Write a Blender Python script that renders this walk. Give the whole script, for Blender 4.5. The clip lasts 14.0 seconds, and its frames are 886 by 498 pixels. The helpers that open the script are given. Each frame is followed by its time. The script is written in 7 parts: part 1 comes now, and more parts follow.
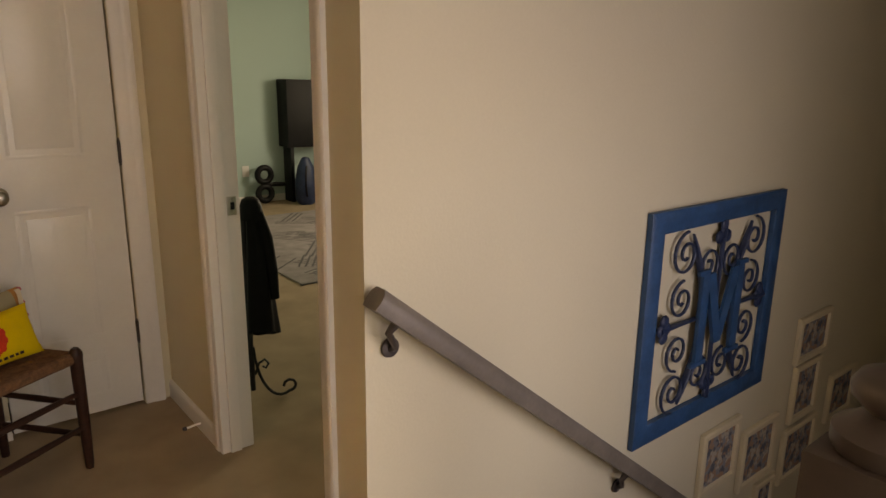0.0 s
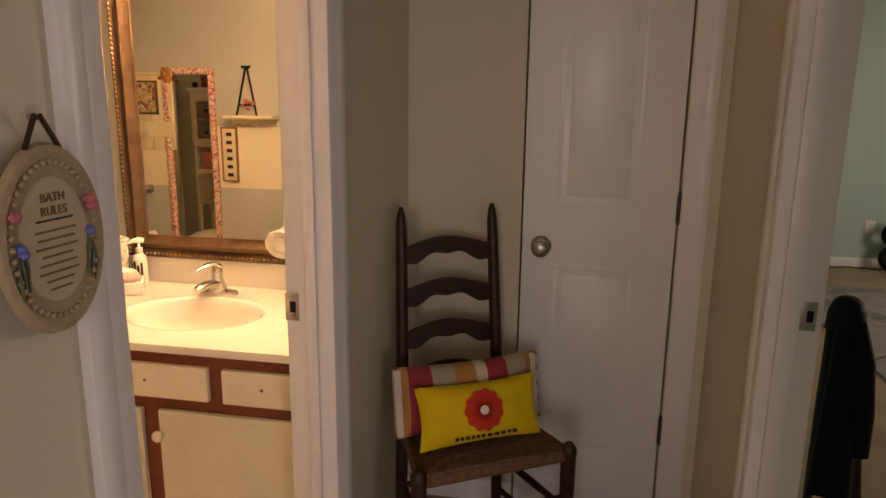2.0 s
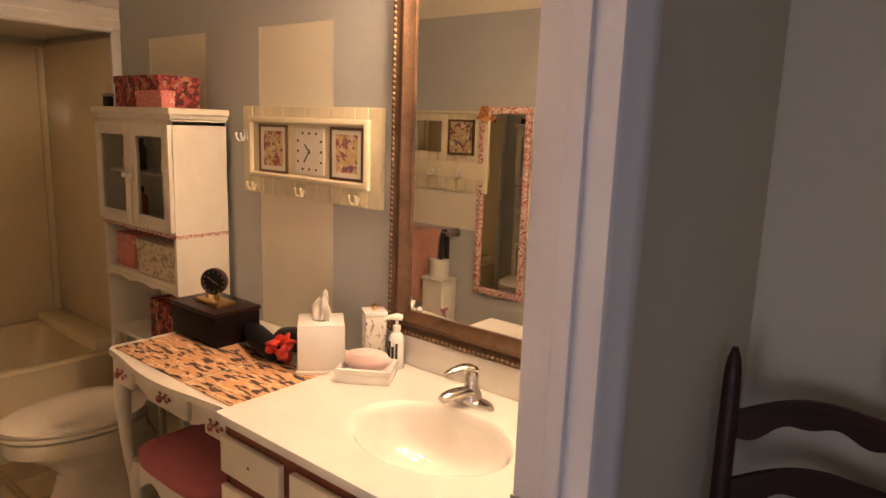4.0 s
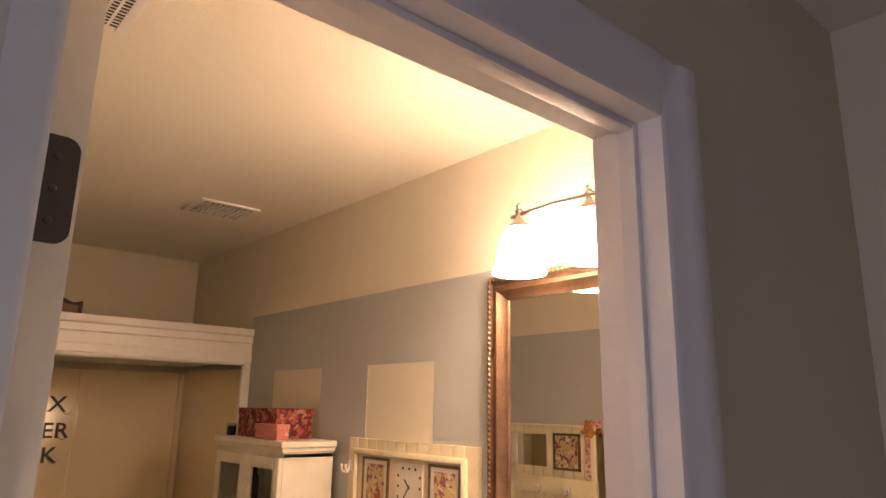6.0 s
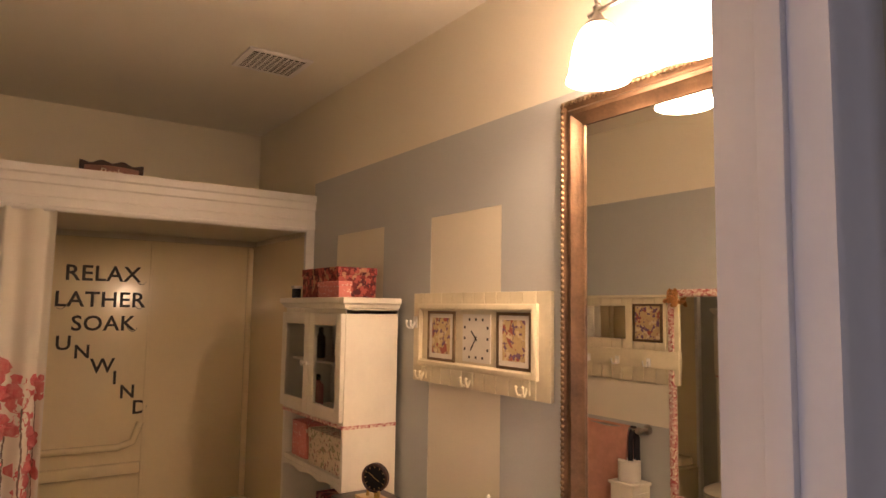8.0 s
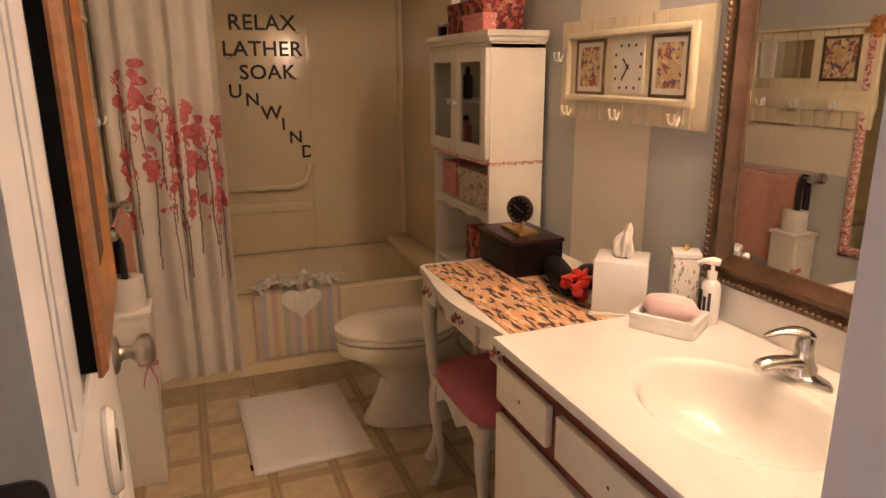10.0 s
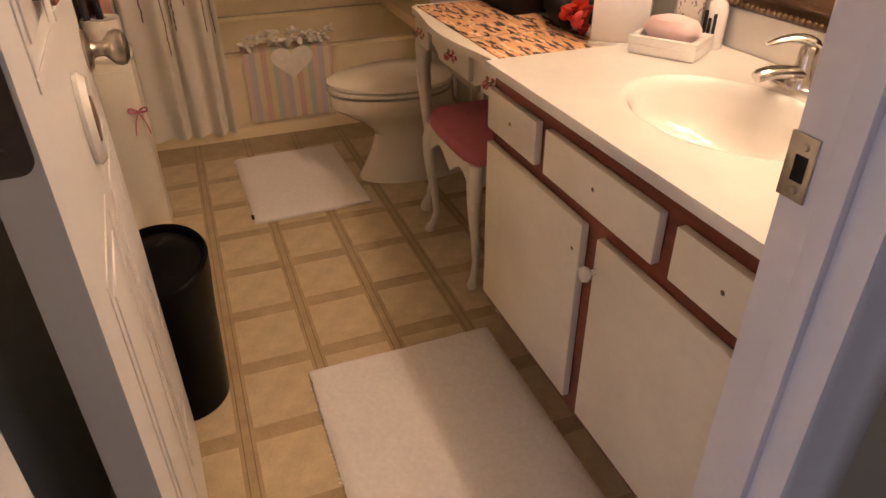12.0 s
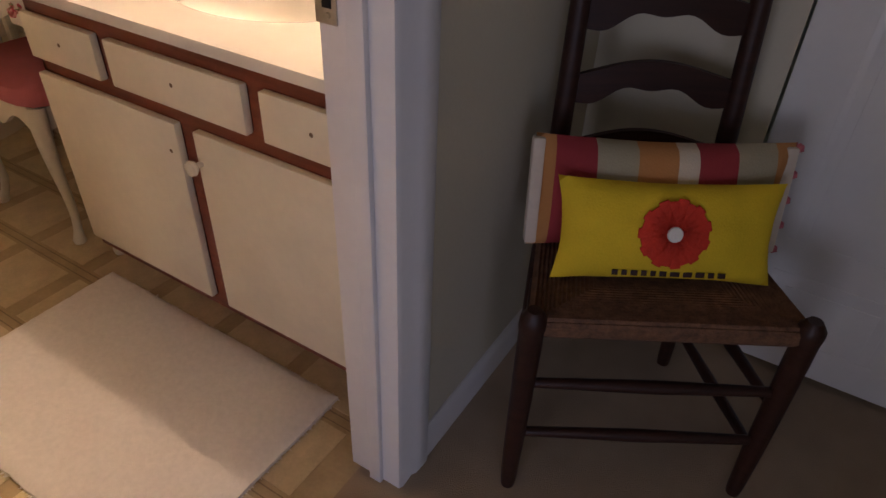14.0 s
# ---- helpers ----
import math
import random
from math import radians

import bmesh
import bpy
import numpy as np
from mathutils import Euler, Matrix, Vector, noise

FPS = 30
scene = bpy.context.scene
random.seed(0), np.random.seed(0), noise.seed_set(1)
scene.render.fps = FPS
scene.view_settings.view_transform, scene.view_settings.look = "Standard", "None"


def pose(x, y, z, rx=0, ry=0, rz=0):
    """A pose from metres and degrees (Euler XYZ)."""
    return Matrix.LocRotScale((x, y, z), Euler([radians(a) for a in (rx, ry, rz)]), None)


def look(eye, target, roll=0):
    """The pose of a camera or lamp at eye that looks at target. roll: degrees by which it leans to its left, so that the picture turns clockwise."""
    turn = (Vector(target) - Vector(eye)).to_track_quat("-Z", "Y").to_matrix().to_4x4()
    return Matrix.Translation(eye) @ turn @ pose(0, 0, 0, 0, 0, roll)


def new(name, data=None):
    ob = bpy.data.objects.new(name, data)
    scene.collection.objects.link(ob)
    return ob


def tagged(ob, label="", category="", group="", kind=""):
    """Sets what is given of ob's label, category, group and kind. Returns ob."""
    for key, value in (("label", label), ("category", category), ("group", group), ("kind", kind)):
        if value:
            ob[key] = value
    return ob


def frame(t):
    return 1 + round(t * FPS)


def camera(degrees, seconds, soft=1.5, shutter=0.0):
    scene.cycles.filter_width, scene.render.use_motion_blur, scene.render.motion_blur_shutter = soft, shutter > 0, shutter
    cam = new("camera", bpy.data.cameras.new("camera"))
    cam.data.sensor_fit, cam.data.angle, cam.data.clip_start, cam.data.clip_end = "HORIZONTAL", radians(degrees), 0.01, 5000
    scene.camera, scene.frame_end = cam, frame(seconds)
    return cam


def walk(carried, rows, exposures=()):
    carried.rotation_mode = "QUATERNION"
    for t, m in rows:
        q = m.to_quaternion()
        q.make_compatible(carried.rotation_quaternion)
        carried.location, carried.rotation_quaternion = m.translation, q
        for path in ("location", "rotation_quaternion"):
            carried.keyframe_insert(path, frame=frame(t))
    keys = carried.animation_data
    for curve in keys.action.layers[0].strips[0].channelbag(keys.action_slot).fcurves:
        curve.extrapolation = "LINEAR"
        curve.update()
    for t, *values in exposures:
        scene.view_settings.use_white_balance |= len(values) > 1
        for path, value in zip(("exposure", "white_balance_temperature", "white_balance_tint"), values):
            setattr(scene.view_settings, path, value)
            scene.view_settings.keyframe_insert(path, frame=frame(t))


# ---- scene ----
cam = camera(67.2, 14.0)
PATH = [
    (0, (0.24, 0.082, 1.347), (1.468, 1.584, 0.863), 0.8),
    (0.5, (0.383, 0.168, 1.355), (1.137, 1.957, 0.874), 0.6),
    (1, (0.423, 0.355, 1.362), (0.837, 2.258, 0.905), 1.0),
    (1.5, (0.524, 0.556, 1.356), (0.646, 2.505, 0.925), 0.7),
    (2, (0.576, 0.767, 1.369), (0.213, 2.688, 0.949), 0.7),
    (2.2, (0.563, 0.868, 1.354), (0.108, 2.775, 0.956), 0.9),
    (4.3, (0.408, 1.454, 1.487), (-0.934, 2.905, 1.18), 1.3),
    (4.5, (0.419, 1.473, 1.508), (-0.969, 2.898, 1.293), 1.1),
    (5, (0.482, 1.401, 1.557), (-0.954, 2.792, 1.613), 1.2),
    (5.5, (0.505, 1.373, 1.586), (-0.951, 2.707, 1.899), 1.0),
    (6, (0.508, 1.382, 1.615), (-0.968, 2.65, 2.077), 1.0),
    (6.5, (0.464, 1.393, 1.579), (-1.032, 2.607, 2.118), 0.9),
    (7, (0.389, 1.474, 1.518), (-1.133, 2.659, 2.048), 1.0),
    (7.5, (0.347, 1.517, 1.454), (-1.207, 2.713, 1.843), 1.0),
    (8, (0.337, 1.561, 1.445), (-1.308, 2.684, 1.626), 0.9),
    (8.2, (0.345, 1.561, 1.437), (-1.347, 2.617, 1.577), 0.9),
    (10.3, (0.336, 1.641, 1.311), (-1.456, 2.279, 0.693), -1.3),
    (10.5, (0.336, 1.65, 1.284), (-1.432, 2.273, 0.589), -1.4),
    (11, (0.354, 1.647, 1.246), (-1.344, 2.247, 0.377), -0.9),
    (11.5, (0.368, 1.646, 1.22), (-1.285, 2.234, 0.26), -0.8),
    (12, (0.384, 1.63, 1.187), (-1.203, 2.224, 0.124), -0.6),
    (12.5, (0.405, 1.617, 1.165), (-1.113, 2.258, 0.031), -0.5),
    (13, (0.43, 1.572, 1.158), (-1.007, 2.339, -0.002), 0.5),
    (13.5, (0.449, 1.552, 1.157), (-0.746, 2.635, -0.026), 1.1),
    (14, (0.509, 1.532, 1.149), (-0.314, 2.909, -0.045), 2.4),
]
walk(cam, [(t, look(eye, target, roll)) for t, eye, target, roll in PATH], [(0, 0.95, 10600, 11), (1.0, 0.66, 9600, 22), (2.2, 0.4, 8900, 22), (4.3, 0.2, 6700, 22), (6.0, 0.26, 6600, 23), (8.2, 0.15, 6600, 22), (10.5, 0.1, 6350, 24), (13.0, 0.15, 6300, 22), (14, 0.08, 6200, 20)])

# ---- world and large lights ----
world = bpy.data.worlds.new("sky")
scene.world = world
world.use_nodes = True
sky = world.node_tree.nodes.new("ShaderNodeTexSky")
sky.sky_type, sky.sun_disc, sky.sun_elevation, sky.sun_rotation = "NISHITA", False, radians(35), radians(120)
world.node_tree.links.new(sky.outputs[0], world.node_tree.nodes["Background"].inputs[0])
world.node_tree.nodes["Background"].inputs[1].default_value = 0.1


def area_light(name, eye, target, sx, sy, power, colour):
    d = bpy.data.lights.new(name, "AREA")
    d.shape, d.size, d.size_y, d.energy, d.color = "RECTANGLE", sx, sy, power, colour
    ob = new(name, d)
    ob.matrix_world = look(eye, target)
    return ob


def bulb(name, at, power, colour, r=0.03):
    d = bpy.data.lights.new(name, "POINT")
    d.energy, d.color, d.shadow_soft_size = power, colour, r
    ob = new(name, d)
    ob.location = at
    return ob


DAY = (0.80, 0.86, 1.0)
# Fill lamp added at the hall's south end; its window is assumed, never seen.
area_light("hall_fill_lamp", (0.5, -2.38, 1.45), (0.5, 2.0, 1.2), 0.9, 1.2, 16.0, (0.80, 0.81, 1.0))
# Lamp for stairwell daylight; unseen source, placed to light the door casing.
area_light("stair_daylight_lamp", (1.85, -0.325, 0.85), (0.7, 2.0, 0.95), 1.0, 1.3, 9.0, (0.62, 0.66, 1.0))
area_light("bedroom_window_light", (4.98, 4.6, 1.5), (2.0, 4.8, 0.8), 1.4, 1.3, 24, (1.0, 0.97, 0.94))
for lx in (-0.673, -0.441, -0.209):
    bulb("vanity_bulb", (lx, 2.665, 1.975), 3.8, (1.0, 0.70, 0.46), 0.014)

# ---- materials ----
MATS = {}


def rgb(c):
    return (c[0], c[1], c[2], 1.0)


def mat(name, col, rough=0.6, metal=0.0, var=0.12, scale=6.0, fine=90.0, bump=0.05, coat=0.0, second=None, spread=0.5):
    """Plain surface with variation at two scales and a fine relief."""
    m = bpy.data.materials.new(name)
    m.use_nodes = True
    nt = m.node_tree
    b = nt.nodes["Principled BSDF"]
    b.inputs["Roughness"].default_value, b.inputs["Metallic"].default_value = rough, metal
    b.inputs["Coat Weight"].default_value = coat
    co = nt.nodes.new("ShaderNodeTexCoord")
    n1 = nt.nodes.new("ShaderNodeTexNoise")
    n1.inputs["Scale"].default_value, n1.inputs["Detail"].default_value = scale, 4
    n2 = nt.nodes.new("ShaderNodeTexNoise")
    n2.inputs["Scale"].default_value, n2.inputs["Detail"].default_value = fine, 3
    add = nt.nodes.new("ShaderNodeMath")
    add.operation = "MULTIPLY_ADD"
    add.inputs[1].default_value = 0.4
    for n in (n1, n2):
        nt.links.new(co.outputs["Object"], n.inputs["Vector"])
    nt.links.new(n2.outputs["Fac"], add.inputs[0])
    nt.links.new(n1.outputs["Fac"], add.inputs[2])
    ramp = nt.nodes.new("ShaderNodeValToRGB")
    e = ramp.color_ramp.elements
    e[0].position, e[1].position = 0.7 - spread * 0.5, 0.7 + spread * 0.5
    lo = second or tuple(v * (1 - var) for v in col)
    e[0].color = rgb(lo)
    e[1].color = rgb(tuple(min(1, v * (1 + var * 0.6)) for v in col))
    nt.links.new(add.outputs[0], ramp.inputs["Fac"])
    nt.links.new(ramp.outputs["Color"], b.inputs["Base Color"])
    if bump:
        bp = nt.nodes.new("ShaderNodeBump")
        bp.inputs["Strength"].default_value, bp.inputs["Distance"].default_value = bump, 0.004
        nt.links.new(n2.outputs["Fac"], bp.inputs["Height"])
        nt.links.new(bp.outputs["Normal"], b.inputs["Normal"])
    MATS[name] = m
    return m


def bands(name, stops, axis, width, rough=0.9, bump=0.2, wobble=0.0, offset=0.0):
    """Woven stripes: colours by the place along one axis."""
    m = mat(name, (0.5, 0.5, 0.5), rough, bump=bump, fine=260)
    nt = m.node_tree
    b = nt.nodes["Principled BSDF"]
    co = nt.nodes.new("ShaderNodeTexCoord")
    sep = nt.nodes.new("ShaderNodeSeparateXYZ")
    nt.links.new(co.outputs["Object"], sep.inputs[0])
    a = nt.nodes.new("ShaderNodeMath")
    a.operation = "MULTIPLY_ADD"
    a.inputs[1].default_value, a.inputs[2].default_value = 1.0 / width, 20.0 + offset
    nt.links.new(sep.outputs["XYZ".index(axis)], a.inputs[0])
    f = nt.nodes.new("ShaderNodeMath")
    f.operation = "FRACT"
    nt.links.new(a.outputs[0], f.inputs[0])
    r = nt.nodes.new("ShaderNodeValToRGB")
    r.color_ramp.interpolation = "CONSTANT"
    el = r.color_ramp.elements
    while len(el) < len(stops):
        el.new(0.5)
    for i, c in enumerate(stops):
        el[i].position, el[i].color = i / len(stops), rgb(c)
    nt.links.new(f.outputs[0], r.inputs["Fac"])
    nt.links.new(r.outputs["Color"], b.inputs["Base Color"])
    return m


def wood(name, dark, light, rough=0.4, axis=(1, 1, 12), coat=0.2):
    m = mat(name, light, rough, coat=coat, second=dark, scale=5.0, spread=0.6, bump=0.08)
    nt = m.node_tree
    mp = nt.nodes.new("ShaderNodeMapping")
    mp.inputs["Scale"].default_value = axis
    co = [n for n in nt.nodes if n.type == "TEX_COORD"][0]
    nt.links.new(co.outputs["Object"], mp.inputs["Vector"])
    for n in nt.nodes:
        if n.type == "TEX_NOISE":
            nt.links.new(mp.outputs["Vector"], n.inputs["Vector"])
    return m


def blotches(name, ground, inks, scale=26.0, rough=0.8, level=0.52, stretch=(1, 1, 1)):
    """Printed pattern: irregular motifs of several inks on a ground."""
    m = mat(name, ground, rough, bump=0.1)
    nt = m.node_tree
    b = nt.nodes["Principled BSDF"]
    last = [n for n in nt.nodes if n.type == "VALTORGB"][0].outputs["Color"]
    co = nt.nodes.new("ShaderNodeTexCoord")
    for i, ink in enumerate(inks):
        mp = nt.nodes.new("ShaderNodeMapping")
        mp.inputs["Location"].default_value = (3.1 * i, 1.7 * i, 5.3 * i)
        mp.inputs["Scale"].default_value = stretch
        n = nt.nodes.new("ShaderNodeTexNoise")
        n.inputs["Scale"].default_value, n.inputs["Detail"].default_value = scale * (1 + 0.35 * i), 2.5
        nt.links.new(co.outputs["Object"], mp.inputs["Vector"])
        nt.links.new(mp.outputs["Vector"], n.inputs["Vector"])
        r = nt.nodes.new("ShaderNodeValToRGB")
        r.color_ramp.elements[0].position, r.color_ramp.elements[1].position = level, level + 0.04
        nt.links.new(n.outputs["Fac"], r.inputs["Fac"])
        x = nt.nodes.new("ShaderNodeMix")
        x.data_type = "RGBA"
        nt.links.new(r.outputs["Color"], x.inputs["Factor"])
        nt.links.new(last, x.inputs["A"])
        x.inputs["B"].default_value = rgb(ink)
        last = x.outputs["Result"]
    nt.links.new(last, b.inputs["Base Color"])
    return m


def glow(name, col, strength):
    m = bpy.data.materials.new(name)
    m.use_nodes = True
    b = m.node_tree.nodes["Principled BSDF"]
    b.inputs["Base Color"].default_value = rgb((0.9, 0.88, 0.82))
    b.inputs["Emission Color"].default_value = rgb(col)
    b.inputs["Emission Strength"].default_value = strength
    b.inputs["Roughness"].default_value = 0.35
    return m


def glass(name, tint=(0.9, 0.92, 0.92)):
    m = bpy.data.materials.new(name)
    m.use_nodes = True
    b = m.node_tree.nodes["Principled BSDF"]
    b.inputs["Base Color"].default_value = rgb(tint)
    b.inputs["Roughness"].default_value = 0.02
    b.inputs["Transmission Weight"].default_value = 1.0
    b.inputs["IOR"].default_value = 1.1
    return m


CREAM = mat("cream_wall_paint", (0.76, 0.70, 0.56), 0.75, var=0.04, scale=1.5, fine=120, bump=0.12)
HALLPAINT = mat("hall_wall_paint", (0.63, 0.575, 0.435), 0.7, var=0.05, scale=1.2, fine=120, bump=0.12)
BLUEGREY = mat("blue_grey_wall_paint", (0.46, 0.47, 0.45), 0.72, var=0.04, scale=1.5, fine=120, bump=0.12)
TEAL = mat("pale_teal_wall_paint", (0.42, 0.55, 0.52), 0.75, var=0.05, scale=1.0, fine=120, bump=0.1)
CEIL = mat("ceiling_paint", (0.78, 0.74, 0.64), 0.85, var=0.03, scale=2.0, fine=160, bump=0.2)
TRIM = mat("white_gloss_paint", (0.76, 0.74, 0.72), 0.35, var=0.05, scale=3.0, fine=60, bump=0.05)
DOORPAINT = mat("white_door_paint", (0.78, 0.77, 0.75), 0.32, var=0.04, scale=3.0, fine=70, bump=0.06)
CARPET = mat("tan_carpet", (0.36, 0.27, 0.18), 0.97, var=0.22, scale=5.0, fine=420, bump=0.7)
VINYLBAND = mat("vinyl_dark_band", (0.43, 0.325, 0.185), 0.34, var=0.22, scale=14, fine=120, bump=0.05)
VINYL = mat("vinyl_light_tile", (0.60, 0.485, 0.30), 0.30, var=0.2, scale=16, fine=140, bump=0.06)
MARBLE = mat("cultured_marble_cream", (0.80, 0.78, 0.72), 0.12, var=0.05, scale=5.0, fine=30, bump=0.0, coat=0.3)
VANITYPAINT = mat("cream_cabinet_paint", (0.82, 0.77, 0.62), 0.42, var=0.07, scale=7, fine=60, bump=0.08)
REDWOOD = wood("red_mahogany_frame", (0.13, 0.028, 0.012), (0.24, 0.06, 0.025), 0.4)
DARKWOOD = wood("dark_walnut", (0.018, 0.008, 0.006), (0.05, 0.018, 0.011), 0.45, coat=0.05)
RUSH = mat("woven_rush", (0.16, 0.075, 0.035), 0.8, var=0.5, scale=60, fine=200, bump=0.6)
BRONZE = mat("bronzed_gilt", (0.14, 0.08, 0.042), 0.42, metal=0.6, var=0.4, scale=20, fine=120, bump=0.15)
GOLD = mat("antique_gilt", (0.21, 0.14, 0.075), 0.42, metal=0.65, var=0.35, scale=20, fine=120, bump=0.15)
CHROME = mat("brushed_chrome", (0.62, 0.60, 0.57), 0.18, metal=1.0, var=0.05, bump=0.0)
NICKEL = mat("aged_nickel", (0.50, 0.46, 0.41), 0.28, metal=1.0, var=0.2, scale=30, bump=0.03)
BRASS = mat("warm_brass", (0.62, 0.42, 0.16), 0.28, metal=1.0, var=0.15, bump=0.02)
DARKMETAL = mat("dark_bronze_hinge", (0.10, 0.085, 0.08), 0.45, metal=0.7, var=0.2)
MIRROR = mat("silvered_mirror", (0.90, 0.91, 0.89), 0.005, metal=1.0, var=0.01, bump=0.0)
BLACK = mat("black_plastic", (0.005, 0.005, 0.006), 0.5, var=0.2, bump=0.05)
IRON = mat("black_wrought_iron", (0.02, 0.02, 0.022), 0.5, metal=0.4, var=0.3, bump=0.2)
RAILWOOD = mat("grey_brown_rail_paint", (0.17, 0.145, 0.125), 0.42, var=0.25, scale=9, fine=80, bump=0.1)
NEWELWOOD = mat("brown_newel_paint", (0.055, 0.04, 0.034), 0.5, var=0.2, scale=9, fine=80, bump=0.1)
BLUE = mat("cobalt_painted_wood", (0.018, 0.075, 0.19), 0.5, var=0.3, scale=14, fine=90, bump=0.2)
NAVY = mat("navy_painted_metal", (0.016, 0.032, 0.085), 0.5, var=0.3, scale=18, bump=0.2)
TUB = mat("almond_fibreglass", (0.84, 0.72, 0.48), 0.16, var=0.04, scale=2, fine=40, bump=0.02, coat=0.3)
PORCELAIN = mat("almond_porcelain", (0.80, 0.74, 0.62), 0.1, var=0.03, bump=0.0, coat=0.4)
WHITEFURN = mat("white_furniture_paint", (0.78, 0.74, 0.64), 0.45, var=0.06, scale=9, fine=70, bump=0.06)
MATWHITE = mat("white_cotton_pile", (0.86, 0.82, 0.78), 0.98, var=0.07, scale=90, fine=520, bump=0.6)
PINKCLOTH = mat("rose_cloth", (0.52, 0.15, 0.17), 0.92, var=0.12, scale=14, fine=300, bump=0.3)
PINKTOWEL = mat("peach_terry_towel", (0.66, 0.33, 0.25), 0.97, var=0.12, scale=30, fine=380, bump=0.6)
WHITECLOTH = mat("white_curtain_cloth", (0.78, 0.74, 0.66), 0.9, var=0.05, scale=4, fine=260, bump=0.2)
PINKINK = mat("rose_petal_print", (0.46, 0.07, 0.09), 0.9, var=0.4, scale=40, fine=200, bump=0.1, second=(0.66, 0.27, 0.26))
GREYINK = mat("grey_stem_print", (0.20, 0.15, 0.13), 0.9, var=0.3, bump=0.1)
LETTER = mat("black_vinyl_letter", (0.02, 0.016, 0.013), 0.5, var=0.1, bump=0.0)
BINBLACK = mat("black_bin_plastic", (0.003, 0.003, 0.0035), 0.32, var=0.2, bump=0.04)
BINBLACK.node_tree.nodes["Principled BSDF"].inputs["Specular IOR Level"].default_value = 0.1
BLACK.node_tree.nodes["Principled BSDF"].inputs["Specular IOR Level"].default_value = 0.25
DARKWOOD.node_tree.nodes["Principled BSDF"].inputs["Specular IOR Level"].default_value = 0.3

# ---- small building helpers ----
ORG = {}


def mesh_from(bm, name, material, smooth=None):
    me = bpy.data.meshes.new(name)
    bmesh.ops.recalc_face_normals(bm, faces=bm.faces)
    if smooth:
        for f in bm.faces:
            f.smooth = True
        for e in bm.edges:
            if len(e.link_faces) == 2 and e.calc_face_angle(0) > radians(smooth):
                e.smooth = False
    bm.to_mesh(me)
    bm.free()
    for m in material if isinstance(material, (list, tuple)) else (material,):
        me.materials.append(m)
    return me


def part(name, bm, material, parent, label="", smooth=40):
    org = ORG.get(parent, Vector((0, 0, 0)))
    bmesh.ops.translate(bm, verts=bm.verts, vec=-org)
    ob = new(name, mesh_from(bm, name, material, smooth))
    ob.parent = parent
    ORG[ob] = org
    return tagged(ob, label)


def thing(name, label, category, at=(0, 0, 0), rz=0, group="", kind="", local=False):
    """An Empty at the thing's base. Parts are given in the world, or, for a turned thing, in its own axes."""
    ob = new(name)
    ob.empty_display_size = 0.05
    ob.matrix_world = pose(at[0], at[1], at[2], 0, 0, rz)
    ORG[ob] = Vector((0, 0, 0)) if local else Vector(at)
    return tagged(ob, label, category, group, kind)


def solid(name, bm, material, label, category="", kind="structure", smooth=40):
    ob = new(name, mesh_from(bm, name, material, smooth))
    ORG[ob] = Vector((0, 0, 0))
    return tagged(ob, label, category, "", kind)


def B():
    return bmesh.new()


def box(bm, x0, y0, z0, x1, y1, z1, bev=0.0, m=None):
    r = bmesh.ops.create_cube(bm, size=1)
    vs = r["verts"]
    bmesh.ops.scale(bm, verts=vs, vec=(abs(x1 - x0), abs(y1 - y0), abs(z1 - z0)))
    bmesh.ops.translate(bm, verts=vs, vec=((x0 + x1) / 2, (y0 + y1) / 2, (z0 + z1) / 2))
    if m is not None:
        bmesh.ops.transform(bm, matrix=m, verts=vs)
    if bev:
        es = list({e for v in vs for e in v.link_edges})
        bmesh.ops.bevel(bm, geom=es, offset=bev, segments=2, profile=0.6, affect="EDGES")
    return bm


def rings(bm, loops, close=True, cap=True):
    """Skin a row of rings of points."""
    vv = [[bm.verts.new(p) for p in loop] for loop in loops]
    n = len(vv[0])
    for a, b in zip(vv, vv[1:]):
        for i in range(n if close else n - 1):
            bm.faces.new((a[i], a[(i + 1) % n], b[(i + 1) % n], b[i]))
    if cap and close:
        bm.faces.new(vv[0][::-1])
        bm.faces.new(vv[-1])
    return bm


def lathe(bm, prof, at=(0, 0, 0), seg=20, m=None, sx=1.0, sy=1.0):
    loops = []
    for r, z in prof:
        r = max(r, 0.0004)
        loops.append([Vector((r * sx * math.cos(2 * math.pi * i / seg), r * sy * math.sin(2 * math.pi * i / seg), z)) for i in range(seg)])
    m = (m or Matrix.Identity(4))
    loops = [[Vector(at) + (m @ p) for p in l] for l in loops]
    return rings(bm, loops)


def tube(bm, pts, r, seg=8, flat=1.0):
    """A rod along points; r is one radius or one for each point."""
    pts = [Vector(p) for p in pts]
    rs = r if isinstance(r, (list, tuple)) else [r] * len(pts)
    loops, up = [], None
    for i, p in enumerate(pts):
        d = (pts[min(i + 1, len(pts) - 1)] - pts[max(i - 1, 0)]).normalized()
        if up is None:
            up = Vector((0, 0, 1)) if abs(d.z) < 0.9 else Vector((0, 1, 0))
        side = d.cross(up).normalized()
        up = side.cross(d).normalized()
        loops.append([p + rs[i] * (math.cos(2 * math.pi * k / seg) * side + flat * math.sin(2 * math.pi * k / seg) * up) for k in range(seg)])
    return rings(bm, loops)


